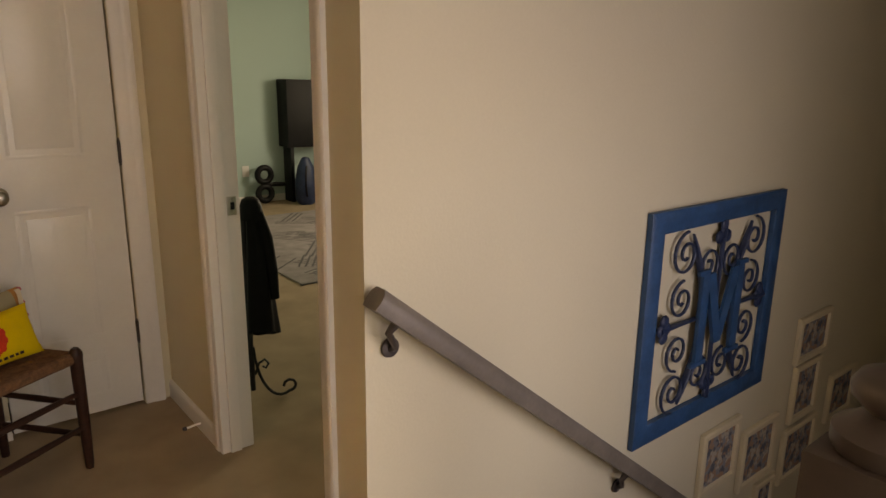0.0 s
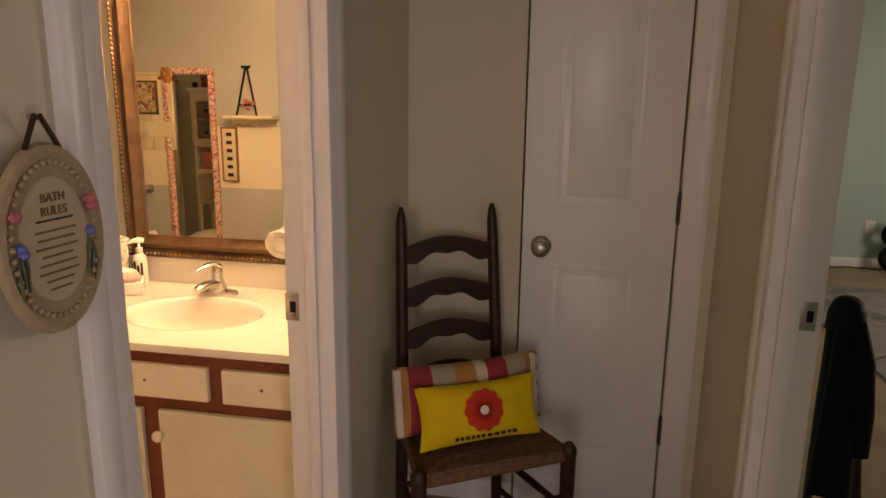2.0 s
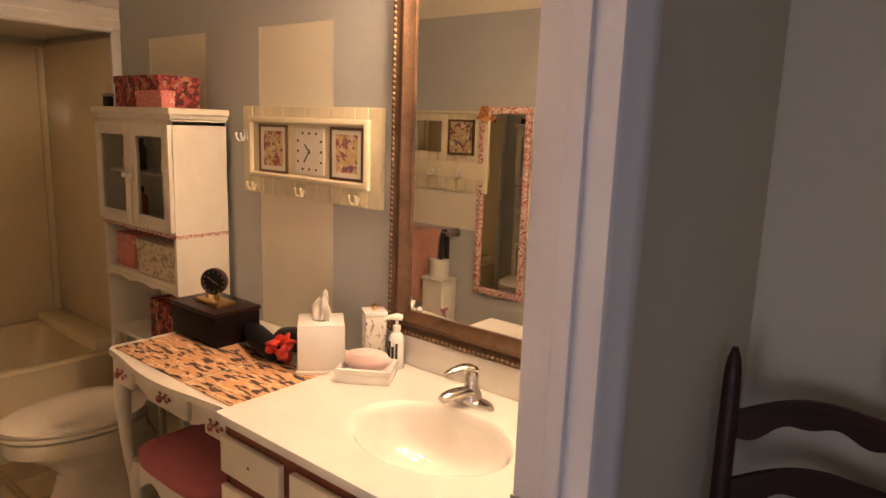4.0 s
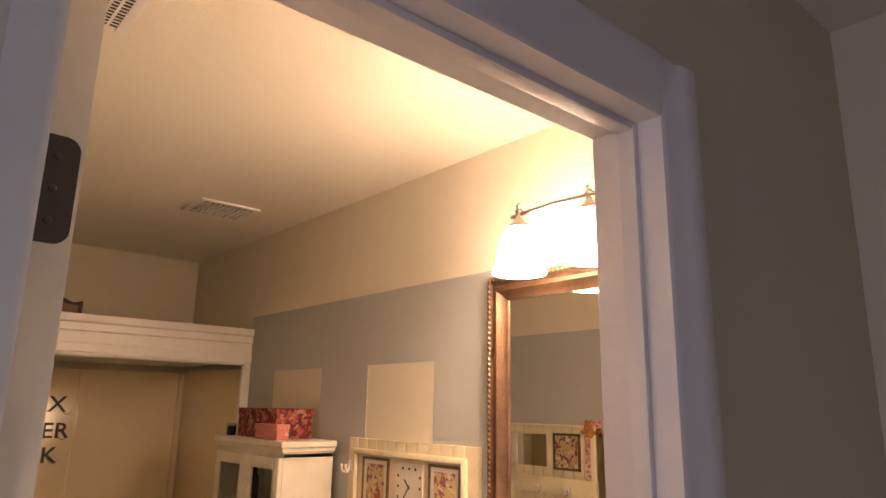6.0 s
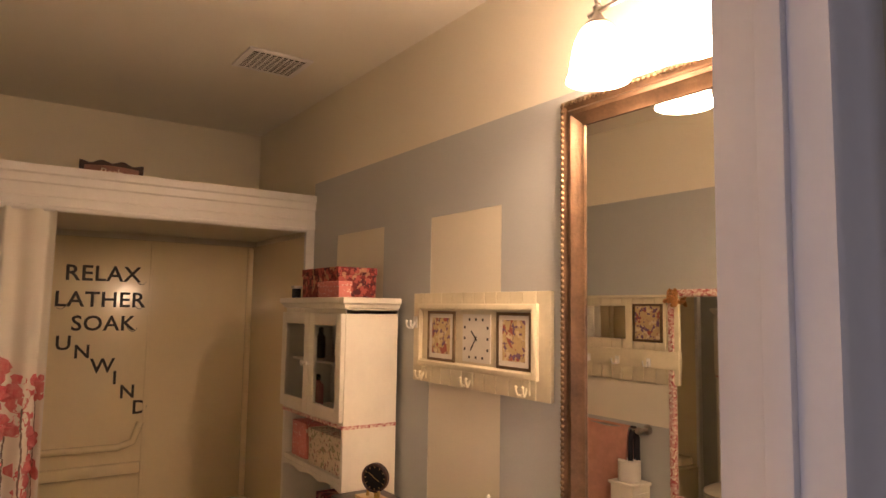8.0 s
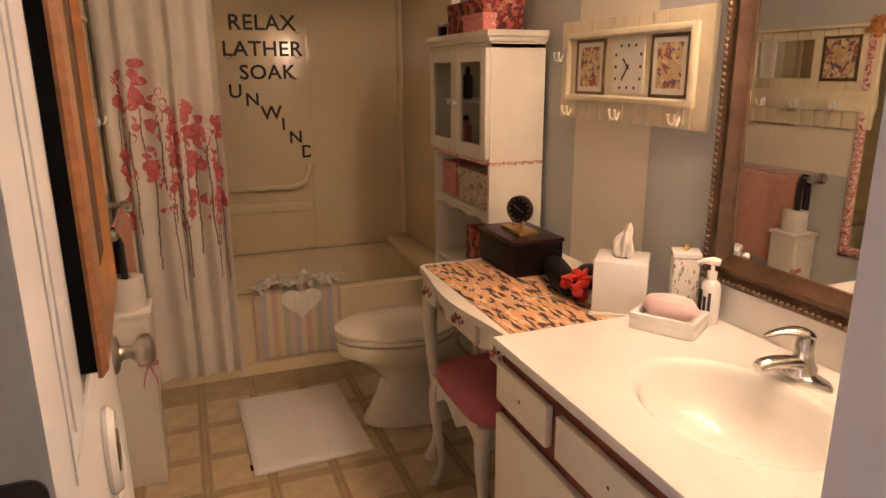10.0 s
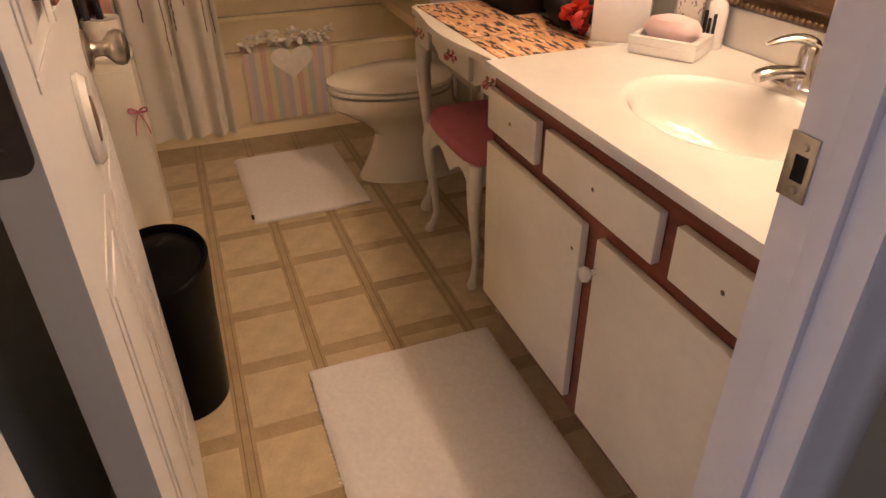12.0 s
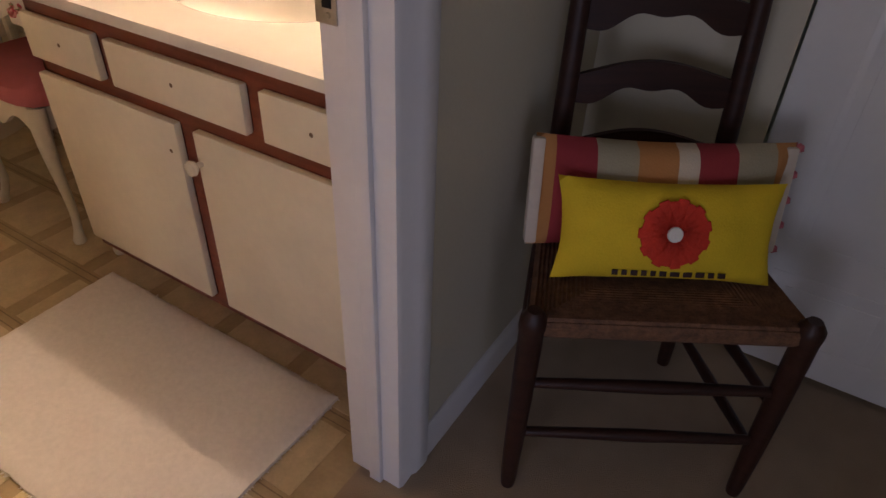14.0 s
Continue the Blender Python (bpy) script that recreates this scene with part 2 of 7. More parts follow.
def prism(bm, poly, axis, d0, d1):
    """A flat outline pushed out along an axis. axis x: (y, z); y: (x, z); z: (x, y)."""
    def at(p, d):
        return {"x": (d, p[0], p[1]), "y": (p[0], d, p[1]), "z": (p[0], p[1], d)}[axis]
    return rings(bm, [[Vector(at(p, d0)) for p in poly], [Vector(at(p, d1)) for p in poly]])


def bez(p0, p1, p2, p3, n=10):
    out = []
    for i in range(n + 1):
        t = i / n
        out.append(sum((Vector(p) * w for p, w in zip((p0, p1, p2, p3), ((1 - t) ** 3, 3 * t * (1 - t) ** 2, 3 * t * t * (1 - t), t ** 3))), Vector((0, 0, 0))))
    return out


def arc(cx, cz, r, a0, a1, n=10):
    return [(cx + r * math.cos(radians(a0 + (a1 - a0) * i / n)), cz + r * math.sin(radians(a0 + (a1 - a0) * i / n))) for i in range(n + 1)]


# ---- the plan ----
XB, XH = -0.05, 0.055          # wall between bathroom and hall
XR, XR2 = 1.026, 1.136         # wall between hall and bedroom
YE = 2.897                     # end wall of the hall
YS = 1.327                     # stair wall, hall side
J0, J1, HEAD = 1.447, 2.15, 2.005   # bathroom doorway
YW, YL = 2.835, 1.31           # bathroom's mirror wall and the wall facing it
XSOF, XBACK = -2.62, -3.44     # front and back of the tub recess
ZC = 2.44


def wall(name, x0, y0, z0, x1, y1, z1, material, label):
    return solid(name, box(B(), x0, y0, z0, x1, y1, z1), material, label, "wall")


# floors
solid("floor_1", box(B(), XB + 0.02, -2.4, -0.15, XR2 - 0.05, 2.95, 0), CARPET, "tan cut-pile carpet of the upstairs hall", "floor")
solid("floor_2", box(B(), XR2 - 0.05, 1.46, -0.15, 5.0, 7.3, 0), CARPET, "tan carpet of the bedroom", "floor")
vinyl_floor = solid("floor_3", box(B(), -3.5, YL - 0.05, -0.15, XB + 0.02, YW + 0.02, 0), VINYLBAND, "tan vinyl bathroom floor with darker bands", "floor")
# ceilings
solid("ceiling_1", box(B(), XB - 0.0, -2.5, ZC, 1.1, 3.0, ZC + 0.1), CEIL, "cream painted hall ceiling", "ceiling")
solid("ceiling_2", box(B(), -3.6, YL - 0.1, ZC, XB, YW + 0.1, ZC + 0.1), CEIL, "cream painted bathroom ceiling", "ceiling")
solid("ceiling_3", box(B(), 1.1, -0.4, ZC, 5.1, 7.4, ZC + 0.1), CEIL, "painted ceiling over stairs and bedroom", "ceiling")


def holed(name, axis, d0, d1, a0, a1, holes, material, label, z0=0.0):
    """A wall along one axis with doorways (from, to, head) left open."""
    bm = B()
    def put(u0, u1, w0, w1):
        if u1 - u0 > 1e-4 and w1 - w0 > 1e-4:
            if axis == "y":
                box(bm, d0, u0, w0, d1, u1, w1)
            else:
                box(bm, u0, d0, w0, u1, d1, w1)
    u = a0
    for h0, h1, head in sorted(holes):
        put(u, h0, z0, ZC)
        put(h0, h1, head, ZC)
        u = h1
    put(u, a1, z0, ZC)
    return solid(name, bm, material, label, "wall")


# hall's west wall is two skins, so that hall and bathroom each keep their paint
LD0, LD1 = 0.36, 1.10
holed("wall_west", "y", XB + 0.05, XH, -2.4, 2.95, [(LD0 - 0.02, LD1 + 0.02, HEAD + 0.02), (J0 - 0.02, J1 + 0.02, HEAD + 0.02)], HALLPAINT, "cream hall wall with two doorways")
holed("wall_bath_east", "y", XB, XB + 0.05, YL, YW, [(J0 - 0.02, J1 + 0.02, HEAD + 0.02)], CREAM, "cream bathroom wall round the doorway")
wall("wall_mirror_side", -3.5, YW, 0, XB + 0.05, YW + 0.05, ZC, CREAM, "cream bathroom wall behind vanity and toilet")
wall("wall_towel_side", -3.5, YL - 0.1, 0, XB, YL, ZC, CREAM, "cream bathroom wall with the towel bar")
wall("wall_tub_back", XBACK - 0.1, YL, 0, XBACK, YW, ZC, CREAM, "cream wall behind the tub recess")
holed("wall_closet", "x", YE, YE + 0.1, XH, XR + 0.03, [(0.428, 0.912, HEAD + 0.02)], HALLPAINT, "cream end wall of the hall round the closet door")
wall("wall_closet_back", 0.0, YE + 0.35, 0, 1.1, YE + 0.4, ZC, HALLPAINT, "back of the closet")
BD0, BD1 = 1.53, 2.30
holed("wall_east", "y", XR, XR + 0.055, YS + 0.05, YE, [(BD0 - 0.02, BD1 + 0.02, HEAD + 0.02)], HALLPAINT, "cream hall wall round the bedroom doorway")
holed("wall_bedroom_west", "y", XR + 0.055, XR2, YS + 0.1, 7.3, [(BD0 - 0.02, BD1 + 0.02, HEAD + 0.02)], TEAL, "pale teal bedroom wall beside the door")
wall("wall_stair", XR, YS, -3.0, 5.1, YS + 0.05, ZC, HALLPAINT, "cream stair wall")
wall("wall_bedroom_south", XR + 0.055, YS + 0.05, 0, 5.1, YS + 0.1, ZC, TEAL, "pale teal bedroom wall")
wall("wall_bedroom_north", XR2, 7.2, 0, 5.1, 7.3, ZC, TEAL, "pale teal far bedroom wall")
wall("wall_hall_east", XR + 0.05, -2.4, -3.0, XR + 0.1, -0.4, ZC, HALLPAINT, "cream hall wall beyond the stairs")


def opening_wall(name, axis, d0, d1, a0, a1, w0, w1, s0, s1, material, label, zlow=0.0):
    bm = B()
    def put(u0, u1, z0, z1):
        if axis == "y":
            box(bm, d0, u0, z0, d1, u1, z1)
        else:
            box(bm, u0, d0, z0, u1, d1, z1)
    put(a0, w0, zlow, ZC)
    put(w1, a1, zlow, ZC)
    put(w0, w1, zlow, s0)
    put(w0, w1, s1, ZC)
    return solid(name, bm, material, label, "wall")


# Opening invented to house the hall fill lamp.
opening_wall("wall_hall_south", "x", -2.5, -2.4, XB, XR + 0.1, 0.05, 0.95, 0.85, 2.05, HALLPAINT, "cream hall wall with an assumed, unseen window opening")
opening_wall("wall_bedroom_east", "y", 5.0, 5.1, YS + 0.1, 7.3, 3.9, 5.3, 0.85, 2.15, TEAL, "pale teal bedroom wall with a window")
# Unseen window opening, set where the stair daylight lamp was wanted.
opening_wall("wall_stair_south", "x", -0.42, -0.32, 1.1, 5.1, 1.35, 2.35, 0.2, 1.5, HALLPAINT, "cream wall on the far side of the stairs with an assumed window opening", -3.0)
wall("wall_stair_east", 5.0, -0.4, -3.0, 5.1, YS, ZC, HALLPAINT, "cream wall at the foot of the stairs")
# room behind the other doorway
wall("wall_side_room", -1.0, -0.4, 0, -0.9, 1.3, ZC, CREAM, "wall of the room behind the other doorway")
wall("wall_side_room_b", -1.0, -0.5, 0, XB + 0.05, -0.4, ZC, CREAM, "wall of the room behind the other doorway")
solid("floor_4", box(B(), -1.0, -0.5, -0.15, XB + 0.02, YL - 0.05, 0), CARPET, "tan carpet of the room behind the other doorway", "floor")
solid("ceiling_4", box(B(), -1.0, -0.5, ZC, XB, YL - 0.1, ZC + 0.1), CEIL, "painted ceiling of the side room", "ceiling")

# ---- trim and doors ----
PROFILE = [(0, 0), (0, 0.008), (0.006, 0.012), (0.026, 0.0105), (0.032, 0.016), (0.054, 0.018), (0.06, 0.014), (0.06, 0)]


def casing(name, x, side, y0, y1, head, label, wide=(1.0, 1.0)):
    """Moulded frame round a doorway in a wall at x; side +1 when it stands proud towards +x."""
    t = thing(name, label, "trim", (x, y0, 0), kind="structure")
    for n, s, y, w in (("casing_leg", -1, y0, wide[0]), ("casing_leg", 1, y1, wide[1])):
        bm = B()
        rings(bm, [[Vector((x + side * v, y + s * u * w, z)) for u, v in PROFILE] for z in (0.0, head + 0.06 * wide[1])])
        part(n, bm, TRIM, t)
    bm = B()
    rings(bm, [[Vector((x + side * v, y, head + u * wide[1])) for u, v in PROFILE] for y in (y0, y1)])
    part("casing_head", bm, TRIM, t)
    return t


def jamb(name, x0, x1, y0, y1, head, stop, label):
    t = thing(name, label, "trim", (x0, y0, 0), kind="structure")
    part("jamb_side", box(B(), x0, y0 - 0.018, 0, x1, y0, head), TRIM, t)
    part("jamb_side", box(B(), x0, y1, 0, x1, y1 + 0.018, head), TRIM, t)
    part("jamb_head", box(B(), x0, y0 - 0.018, head, x1, y1 + 0.018, head + 0.018), TRIM, t)
    bm = B()
    box(bm, stop[0], y0, 0, stop[1], y0 + 0.005, head, 0.001)
    box(bm, stop[0], y1 - 0.011, 0, stop[1], y1, head, 0.002)
    box(bm, stop[0], y0 + 0.005, head - 0.011, stop[1], y1 - 0.011, head, 0.002)
    part("door_stop", bm, TRIM, t)
    return t


casing("trim_1", XH, 1, J0, J1, HEAD, "white moulded casing round the bathroom doorway", (1.2, 1.5))
bath_jamb = jamb("trim_2", XB, XH, J0, J1, HEAD, (0.0, 0.026), "white door jamb of the bathroom")
casing("trim_3", XH, 1, LD0, LD1, HEAD, "white moulded casing of the other hall doorway")
side_jamb = jamb("trim_4", XB + 0.05, XH, LD0, LD1, HEAD, (0.012, 0.03), "white door jamb of the side room")
casing("trim_5", XR, -1, BD0, BD1, HEAD, "cream-white casing round the bedroom doorway")
bed_jamb = jamb("trim_6", XR, XR2, BD0, BD1, HEAD, (XR + 0.02, XR + 0.06), "cream-white bedroom door jamb")


def strike_plate(parent, x, y, z, s):
    bm = B()
    box(bm, x - 0.020, y, z - 0.033, x + 0.013, y + s * 0.003, z + 0.033, 0.001)
    p = part("strike_plate", bm, NICKEL, parent, "worn nickel strike plate")
    part("latch_hole", box(B(), x - 0.008, y + s * 0.0025, z - 0.013, x + 0.006, y + s * 0.0042, z + 0.013), BLACK, p)
    bm = B()
    for dz in (-0.022, 0.022):
        lathe(bm, [(0.0045, 0), (0.003, 0.002)], (x, y + s * 0.003, z + dz), 8, Matrix.Rotation(radians(90 if s < 0 else -90), 4, "X"))
    part("screw", bm, NICKEL, p)


strike_plate(bath_jamb, -0.033, J1, 0.913, -1)
strike_plate(side_jamb, 0.03, LD1, 0.925, -1)
strike_plate(bed_jamb, XR2 - 0.025, BD1, 0.925, -1)


def skirting(name, pts, label):
    """Baseboard along one straight stretch, proud towards the given side."""
    (xa, ya), (xb, yb), (nx, ny) = pts
    bm = B()
    prof = [(0, 0), (0.013, 0), (0.013, 0.062), (0.009, 0.072), (0.004, 0.078), (0, 0.078)]
    rings(bm, [[Vector((x + nx * u, y + ny * u, z)) for u, z in prof] for x, y in ((xa, ya), (xb, yb))])
    return solid(name, bm, TRIM, label, "baseboard")


skirting("baseboard_1", ((XH, J1 + 0.091), (XH, YE), (1, 0)), "white baseboard in the hall")
skirting("baseboard_2", ((XR, BD1 + 0.061), (XR, YE), (-1, 0)), "white baseboard in the hall")
skirting("baseboard_3", ((XH + 0.014, YE), (0.427, YE), (0, -1)), "white baseboard at the end of the hall")
skirting("baseboard_4", ((XH, LD1 + 0.061), (XH, J0 - 0.073), (1, 0)), "white baseboard between the doorways")
skirting("baseboard_5", ((XR2, 7.2), (5.0, 7.2), (0, -1)), "white baseboard of the bedroom")
skirting("baseboard_6", ((XSOF, YL), (-0.85, YL), (0, 1)), "white bathroom baseboard")


def panelled(bm, x0, x1, z0, z1, y, s):
    """A moulded panel on a door face: sunk border, raised field."""
    box(bm, x0, y, z0, x1, y + s * 0.0018, z0 + 0.012, 0.0006)
    box(bm, x0, y, z1 - 0.014, x1, y + s * 0.0018, z1, 0.0006)
    box(bm, x0, y, z0 + 0.014, x0 + 0.014, y + s * 0.0018, z1 - 0.014, 0.0006)
    box(bm, x1 - 0.014, y, z0 + 0.014, x1, y + s * 0.0018, z1 - 0.014, 0.0006)
    box(bm, x0 + 0.034, y - s * 0.004, z0 + 0.034, x1 - 0.034, y + s * 0.0025, z1 - 0.034, 0.0015)


def knob(parent, x, y, z, s, mtl=NICKEL, label="round nickel door knob"):
    m = Matrix.Rotation(radians(-90 if s > 0 else 90), 4, "X")
    bm = B()
    lathe(bm, [(0.033, 0), (0.033, 0.003), (0.028, 0.008), (0.014, 0.011), (0.011, 0.016), (0.011, 0.026), (0.016, 0.032), (0.0255, 0.040), (0.0285, 0.050), (0.0265, 0.058), (0.018, 0.064), (0.004, 0.066)], (x, y, z), 24, m)
    return part("door_knob", bm, mtl, parent, label)


# closet door
closet = thing("door_1", "white panelled closet door, closed, with nickel knob", "door", (0.912, YE, 0), kind="structure")
bm = box(B(), 0.434, YE + 0.006, 0.014, 0.906, YE + 0.04, HEAD - 0.003, 0.002)
slab = part("door_slab", bm, DOORPAINT, closet)
for z0, z1 in ((1.06, 1.90), (0.34, 0.87), (0.09, 0.27)):
    bm = B()
    panelled(bm, 0.535, 0.79, z0, z1, YE + 0.006, -1)
    part("door_panel", bm, DOORPAINT, slab)
knob(closet, 0.495, YE + 0.006, 0.93, -1)
for z in (0.33, 1.07, 1.80):
    bm = B()
    tube(bm, [(0.909, YE - 0.003, z - 0.045), (0.909, YE - 0.003, z + 0.045)], 0.0065, 10)
    for dz in (-0.05, 0.05):
        lathe(bm, [(0.002, -0.004), (0.005, 0), (0.002, 0.004)], (0.909, YE - 0.003, z + dz), 8)
    part("hinge", bm, DARKMETAL, closet, "dark bronze hinge")
bm = B()
box(bm, 0.4345, YE + 0.001, 0.90, 0.437, YE + 0.03, 0.96)
part("latch", bm, NICKEL, closet)
bm = B()
rings(bm, [[Vector((0.914 + u * 1.3, YE - v, z)) for u, v in PROFILE] for z in (0.0, HEAD + 0.06)])
trim7 = solid("trim_7", bm, TRIM, "white casing beside the closet door", "trim")
bm = B()
rings(bm, [[Vector((x, YE - v, HEAD + u)) for u, v in PROFILE] for x in (0.41, 0.914)])
solid("trim_8", bm, TRIM, "white casing over the closet door", "trim")

# bathroom door, standing open against the towel wall
bath_door = thing("door_2", "white panelled bathroom door standing open", "door", (-0.148, 1.460, 0), rz=-176.9, kind="structure", local=True)
slab = part("door_slab", box(B(), 0.004, -0.050, 0.012, 0.700, -0.010, HEAD - 0.004, 0.0015), DOORPAINT, bath_door)
for px0, px1 in ((0.10, 0.325), (0.385, 0.61)):
    for z0, z1 in ((0.22, 0.80), (1.00, 1.52), (1.62, 1.90)):
        bm = B()
        panelled(bm, px0, px1, z0, z1, -0.050, -1)
        part("door_panel", bm, DOORPAINT, slab)
knob(bath_door, 0.668, -0.050, 0.895, -1)
knob(bath_door, 0.668, -0.010, 0.895, 1)
part("latch_plate", box(B(), 0.699, -0.034, 0.865, 0.7015, -0.011, 0.925), NICKEL, bath_door)
for z in (0.26, 1.02, 1.80):
    bm = B()
    out = [(-0.011, z + 0.050), (-0.011, z - 0.050)] + arc(-0.033, z - 0.037, 0.013, -90, -180, 5) + arc(-0.033, z + 0.037, 0.013, 180, 90, 5)
    prism(bm, out, "x", 0.0015, 0.0045)
    h = part("hinge", bm, DARKMETAL, bath_door, "dark bronze hinge leaf")
    bm = B()
    for dz in (-0.03, 0.0, 0.03):
        lathe(bm, [(0.004, 0), (0.0025, 0.0012)], (0.0015, -0.027, z + dz), 8, Matrix.Rotation(radians(-90), 4, "Y"))
    part("screw", bm, DARKMETAL, h)
    tube_bm = tube(B(), [(0.0, 0.0, z - 0.045), (0.0, 0.0, z + 0.045)], 0.006, 10)
    part("hinge_pin", tube_bm, DARKMETAL, h)

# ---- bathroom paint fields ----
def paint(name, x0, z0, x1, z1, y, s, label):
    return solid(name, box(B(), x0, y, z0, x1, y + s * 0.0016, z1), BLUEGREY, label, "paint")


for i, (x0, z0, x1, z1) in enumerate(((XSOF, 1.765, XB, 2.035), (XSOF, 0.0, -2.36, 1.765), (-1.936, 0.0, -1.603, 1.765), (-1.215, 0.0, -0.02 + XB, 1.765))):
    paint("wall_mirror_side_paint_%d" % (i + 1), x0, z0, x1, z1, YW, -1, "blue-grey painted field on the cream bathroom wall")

# ---- vanity ----
VX0, VX1, VF = -0.955, XB - 0.003, 2.262
van = thing("vanity_cabinet", "cream-fronted vanity cabinet with red mahogany face frame", "cabinet", (-0.5, 2.5, 0))
bm = B()
box(bm, VX0, VF + 0.02, 0.10, VX0 + 0.018, YW - 0.003, 0.730)
box(bm, VX1 - 0.018, VF + 0.02, 0.10, VX1, YW - 0.003, 0.730)
box(bm, VX0 + 0.018, VF + 0.02, 0.10, VX1 - 0.018, YW - 0.003, 0.118)
box(bm, VX0 + 0.018, YW - 0.02, 0.118, VX1 - 0.018, YW - 0.003, 0.730)
part("body", bm, REDWOOD, van)
bm = B()
for z0, z1 in ((0.10, 0.135), (0.560, 0.61), (0.690, 0.730)):
    box(bm, VX0, VF, z0, VX1, VF + 0.02, z1)
for x0, x1, z0, z1 in ((VX0, VX0 + 0.012, 0.135, 0.705), (VX1 - 0.02, VX1, 0.135, 0.705), (-0.523, -0.472, 0.135, 0.56), (-0.722, -0.684, 0.61, 0.69), (-0.323, -0.282, 0.61, 0.69)):
    box(bm, x0, VF, z0, x1, VF + 0.02, z1)
part("face_frame", bm, REDWOOD, van, "red mahogany face frame")
part("toe_kick", box(B(), VX0, VF + 0.07, 0.0, VX1, VF + 0.085, 0.10), REDWOOD, van)
for x0, x1 in ((-0.953, -0.722), (-0.684, -0.323), (-0.282, VX1 - 0.008)):
    d = part("drawer_front", box(B(), x0, VF - 0.018, 0.602, x1, VF - 0.001, 0.696, 0.003), VANITYPAINT, van)
    c = (x0 + x1) / 2
    part("screw_hole", lathe(B(), [(0.0045, 0), (0.003, 0.001)], (c, VF - 0.018, 0.650), 10, Matrix.Rotation(radians(90), 4, "X")), GOLD, d)
for x0, x1, hx in ((-0.953, -0.523, -0.548), (-0.472, VX1 - 0.008, -0.45)):
    d = part("cabinet_door", box(B(), x0, VF - 0.018, 0.135, x1, VF - 0.001, 0.567, 0.003), VANITYPAINT, van)
    if hx > -0.5:
        part("knob", lathe(B(), [(0.006, 0), (0.006, 0.012), (0.013, 0.017), (0.0165, 0.024), (0.014, 0.030), (0.004, 0.033)], (hx - 0.012, VF - 0.018, 0.503), 16, Matrix.Rotation(radians(90), 4, "X")), PORCELAIN, d, "white porcelain knob")
    else:
        part("screw_hole", lathe(B(), [(0.0045, 0), (0.003, 0.001)], (hx, VF - 0.018, 0.503), 10, Matrix.Rotation(radians(90), 4, "X")), GOLD, d)

# counter with an oval bowl moulded into it
CT = 0.752
top = thing("vanity_sink", "cream cultured-marble vanity top with moulded oval sink", "countertop", (-0.5, 2.5, 0.72))
SX, SY, SA, SB = -0.507, 2.508, 0.207, 0.155
bm = B()
N = 48
outer, x0, x1, y0, y1 = [], VX0 - 0.018, VX1, VF - 0.020, YW - 0.003


def on_rim(a):
    c, s = math.cos(a), math.sin(a)
    k = min((x1 - SX) / c if c > 1e-6 else ((x0 - SX) / c if c < -1e-6 else 9), (y1 - SY) / s if s > 1e-6 else ((y0 - SY) / s if s < -1e-6 else 9))
    return SX + k * c, SY + k * s


angs = sorted([2 * math.pi * i / N for i in range(N)] + [math.atan2(yy - SY, xx - SX) % (2 * math.pi) for xx in (x0, x1) for yy in (y0, y1)])
loops = []
loops.append([Vector((*on_rim(a), CT - 0.021)) for a in angs])
loops.append([Vector((*on_rim(a), CT - 0.006)) for a in angs])
loops.append([Vector((SX + (on_rim(a)[0] - SX) * 0.994, SY + (on_rim(a)[1] - SY) * 0.994, CT)) for a in angs])
for k, dz in ((1.16, 0.0), (1.08, 0.0035), (1.03, 0.003), (0.985, -0.004), (0.94, -0.02), (0.86, -0.06), (0.70, -0.095), (0.45, -0.118), (0.16, -0.126), (0.10, -0.128)):
    loops.append([Vector((SX + SA * k * math.cos(a), SY + SB * k * math.sin(a) + (1 - k) * 0.03, CT + dz)) for a in angs])
rings(bm, loops, cap=False)
part("slab", bm, MARBLE, top, smooth=50)
part("backsplash", box(B(), x0, YW - 0.022, CT - 0.002, x1, YW - 0.003, CT + 0.088, 0.004), MARBLE, top)
part("side_splash", box(B(), x1 - 0.019, y0 + 0.03, CT - 0.002, x1, YW - 0.023, CT + 0.088, 0.004), MARBLE, top)
part("drain", lathe(B(), [(0.024, 0), (0.024, 0.003), (0.017, 0.004), (0.014, 0.001), (0.002, 0.001)], (SX, SY + 0.025, CT - 0.127), 20), CHROME, top, "chrome drain ring")
part("overflow", lathe(B(), [(0.012, 0), (0.011, 0.002), (0.004, 0.002)], (SX, SY - SB * 0.90, CT - 0.04), 14, Matrix.Rotation(radians(-70), 4, "X")), NICKEL, top)

FX, FY = -0.548, 2.718
fau = thing("faucet", "chrome single-lever bathroom faucet", "faucet", (FX, FY, CT))
bm = B()
loops = []
for k, z in ((1.0, 0.0), (1.0, 0.008), (0.93, 0.014), (0.5, 0.018)):
    loops.append([Vector((FX + 0.072 * k * math.cos(2 * math.pi * i / 24), FY + 0.026 * k * math.sin(2 * math.pi * i / 24), CT + z)) for i in range(24)])
rings(bm, loops)
part("base_plate", bm, CHROME, fau)
part("body", lathe(B(), [(0.030, 0.010), (0.028, 0.026), (0.021, 0.040), (0.0175, 0.06), (0.0175, 0.082), (0.012, 0.090), (0.002, 0.092)], (FX, FY, CT), 24), CHROME, fau)
part("spout", tube(B(), bez((FX, FY - 0.004, CT + 0.034), (FX - 0.004, FY - 0.040, CT + 0.044), (FX - 0.010, FY - 0.078, CT + 0.048), (FX - 0.014, FY - 0.102, CT + 0.036), 8), [0.020, 0.0195, 0.019, 0.0185, 0.018, 0.0178, 0.0175, 0.017, 0.014], 14, 0.72), CHROME, fau)
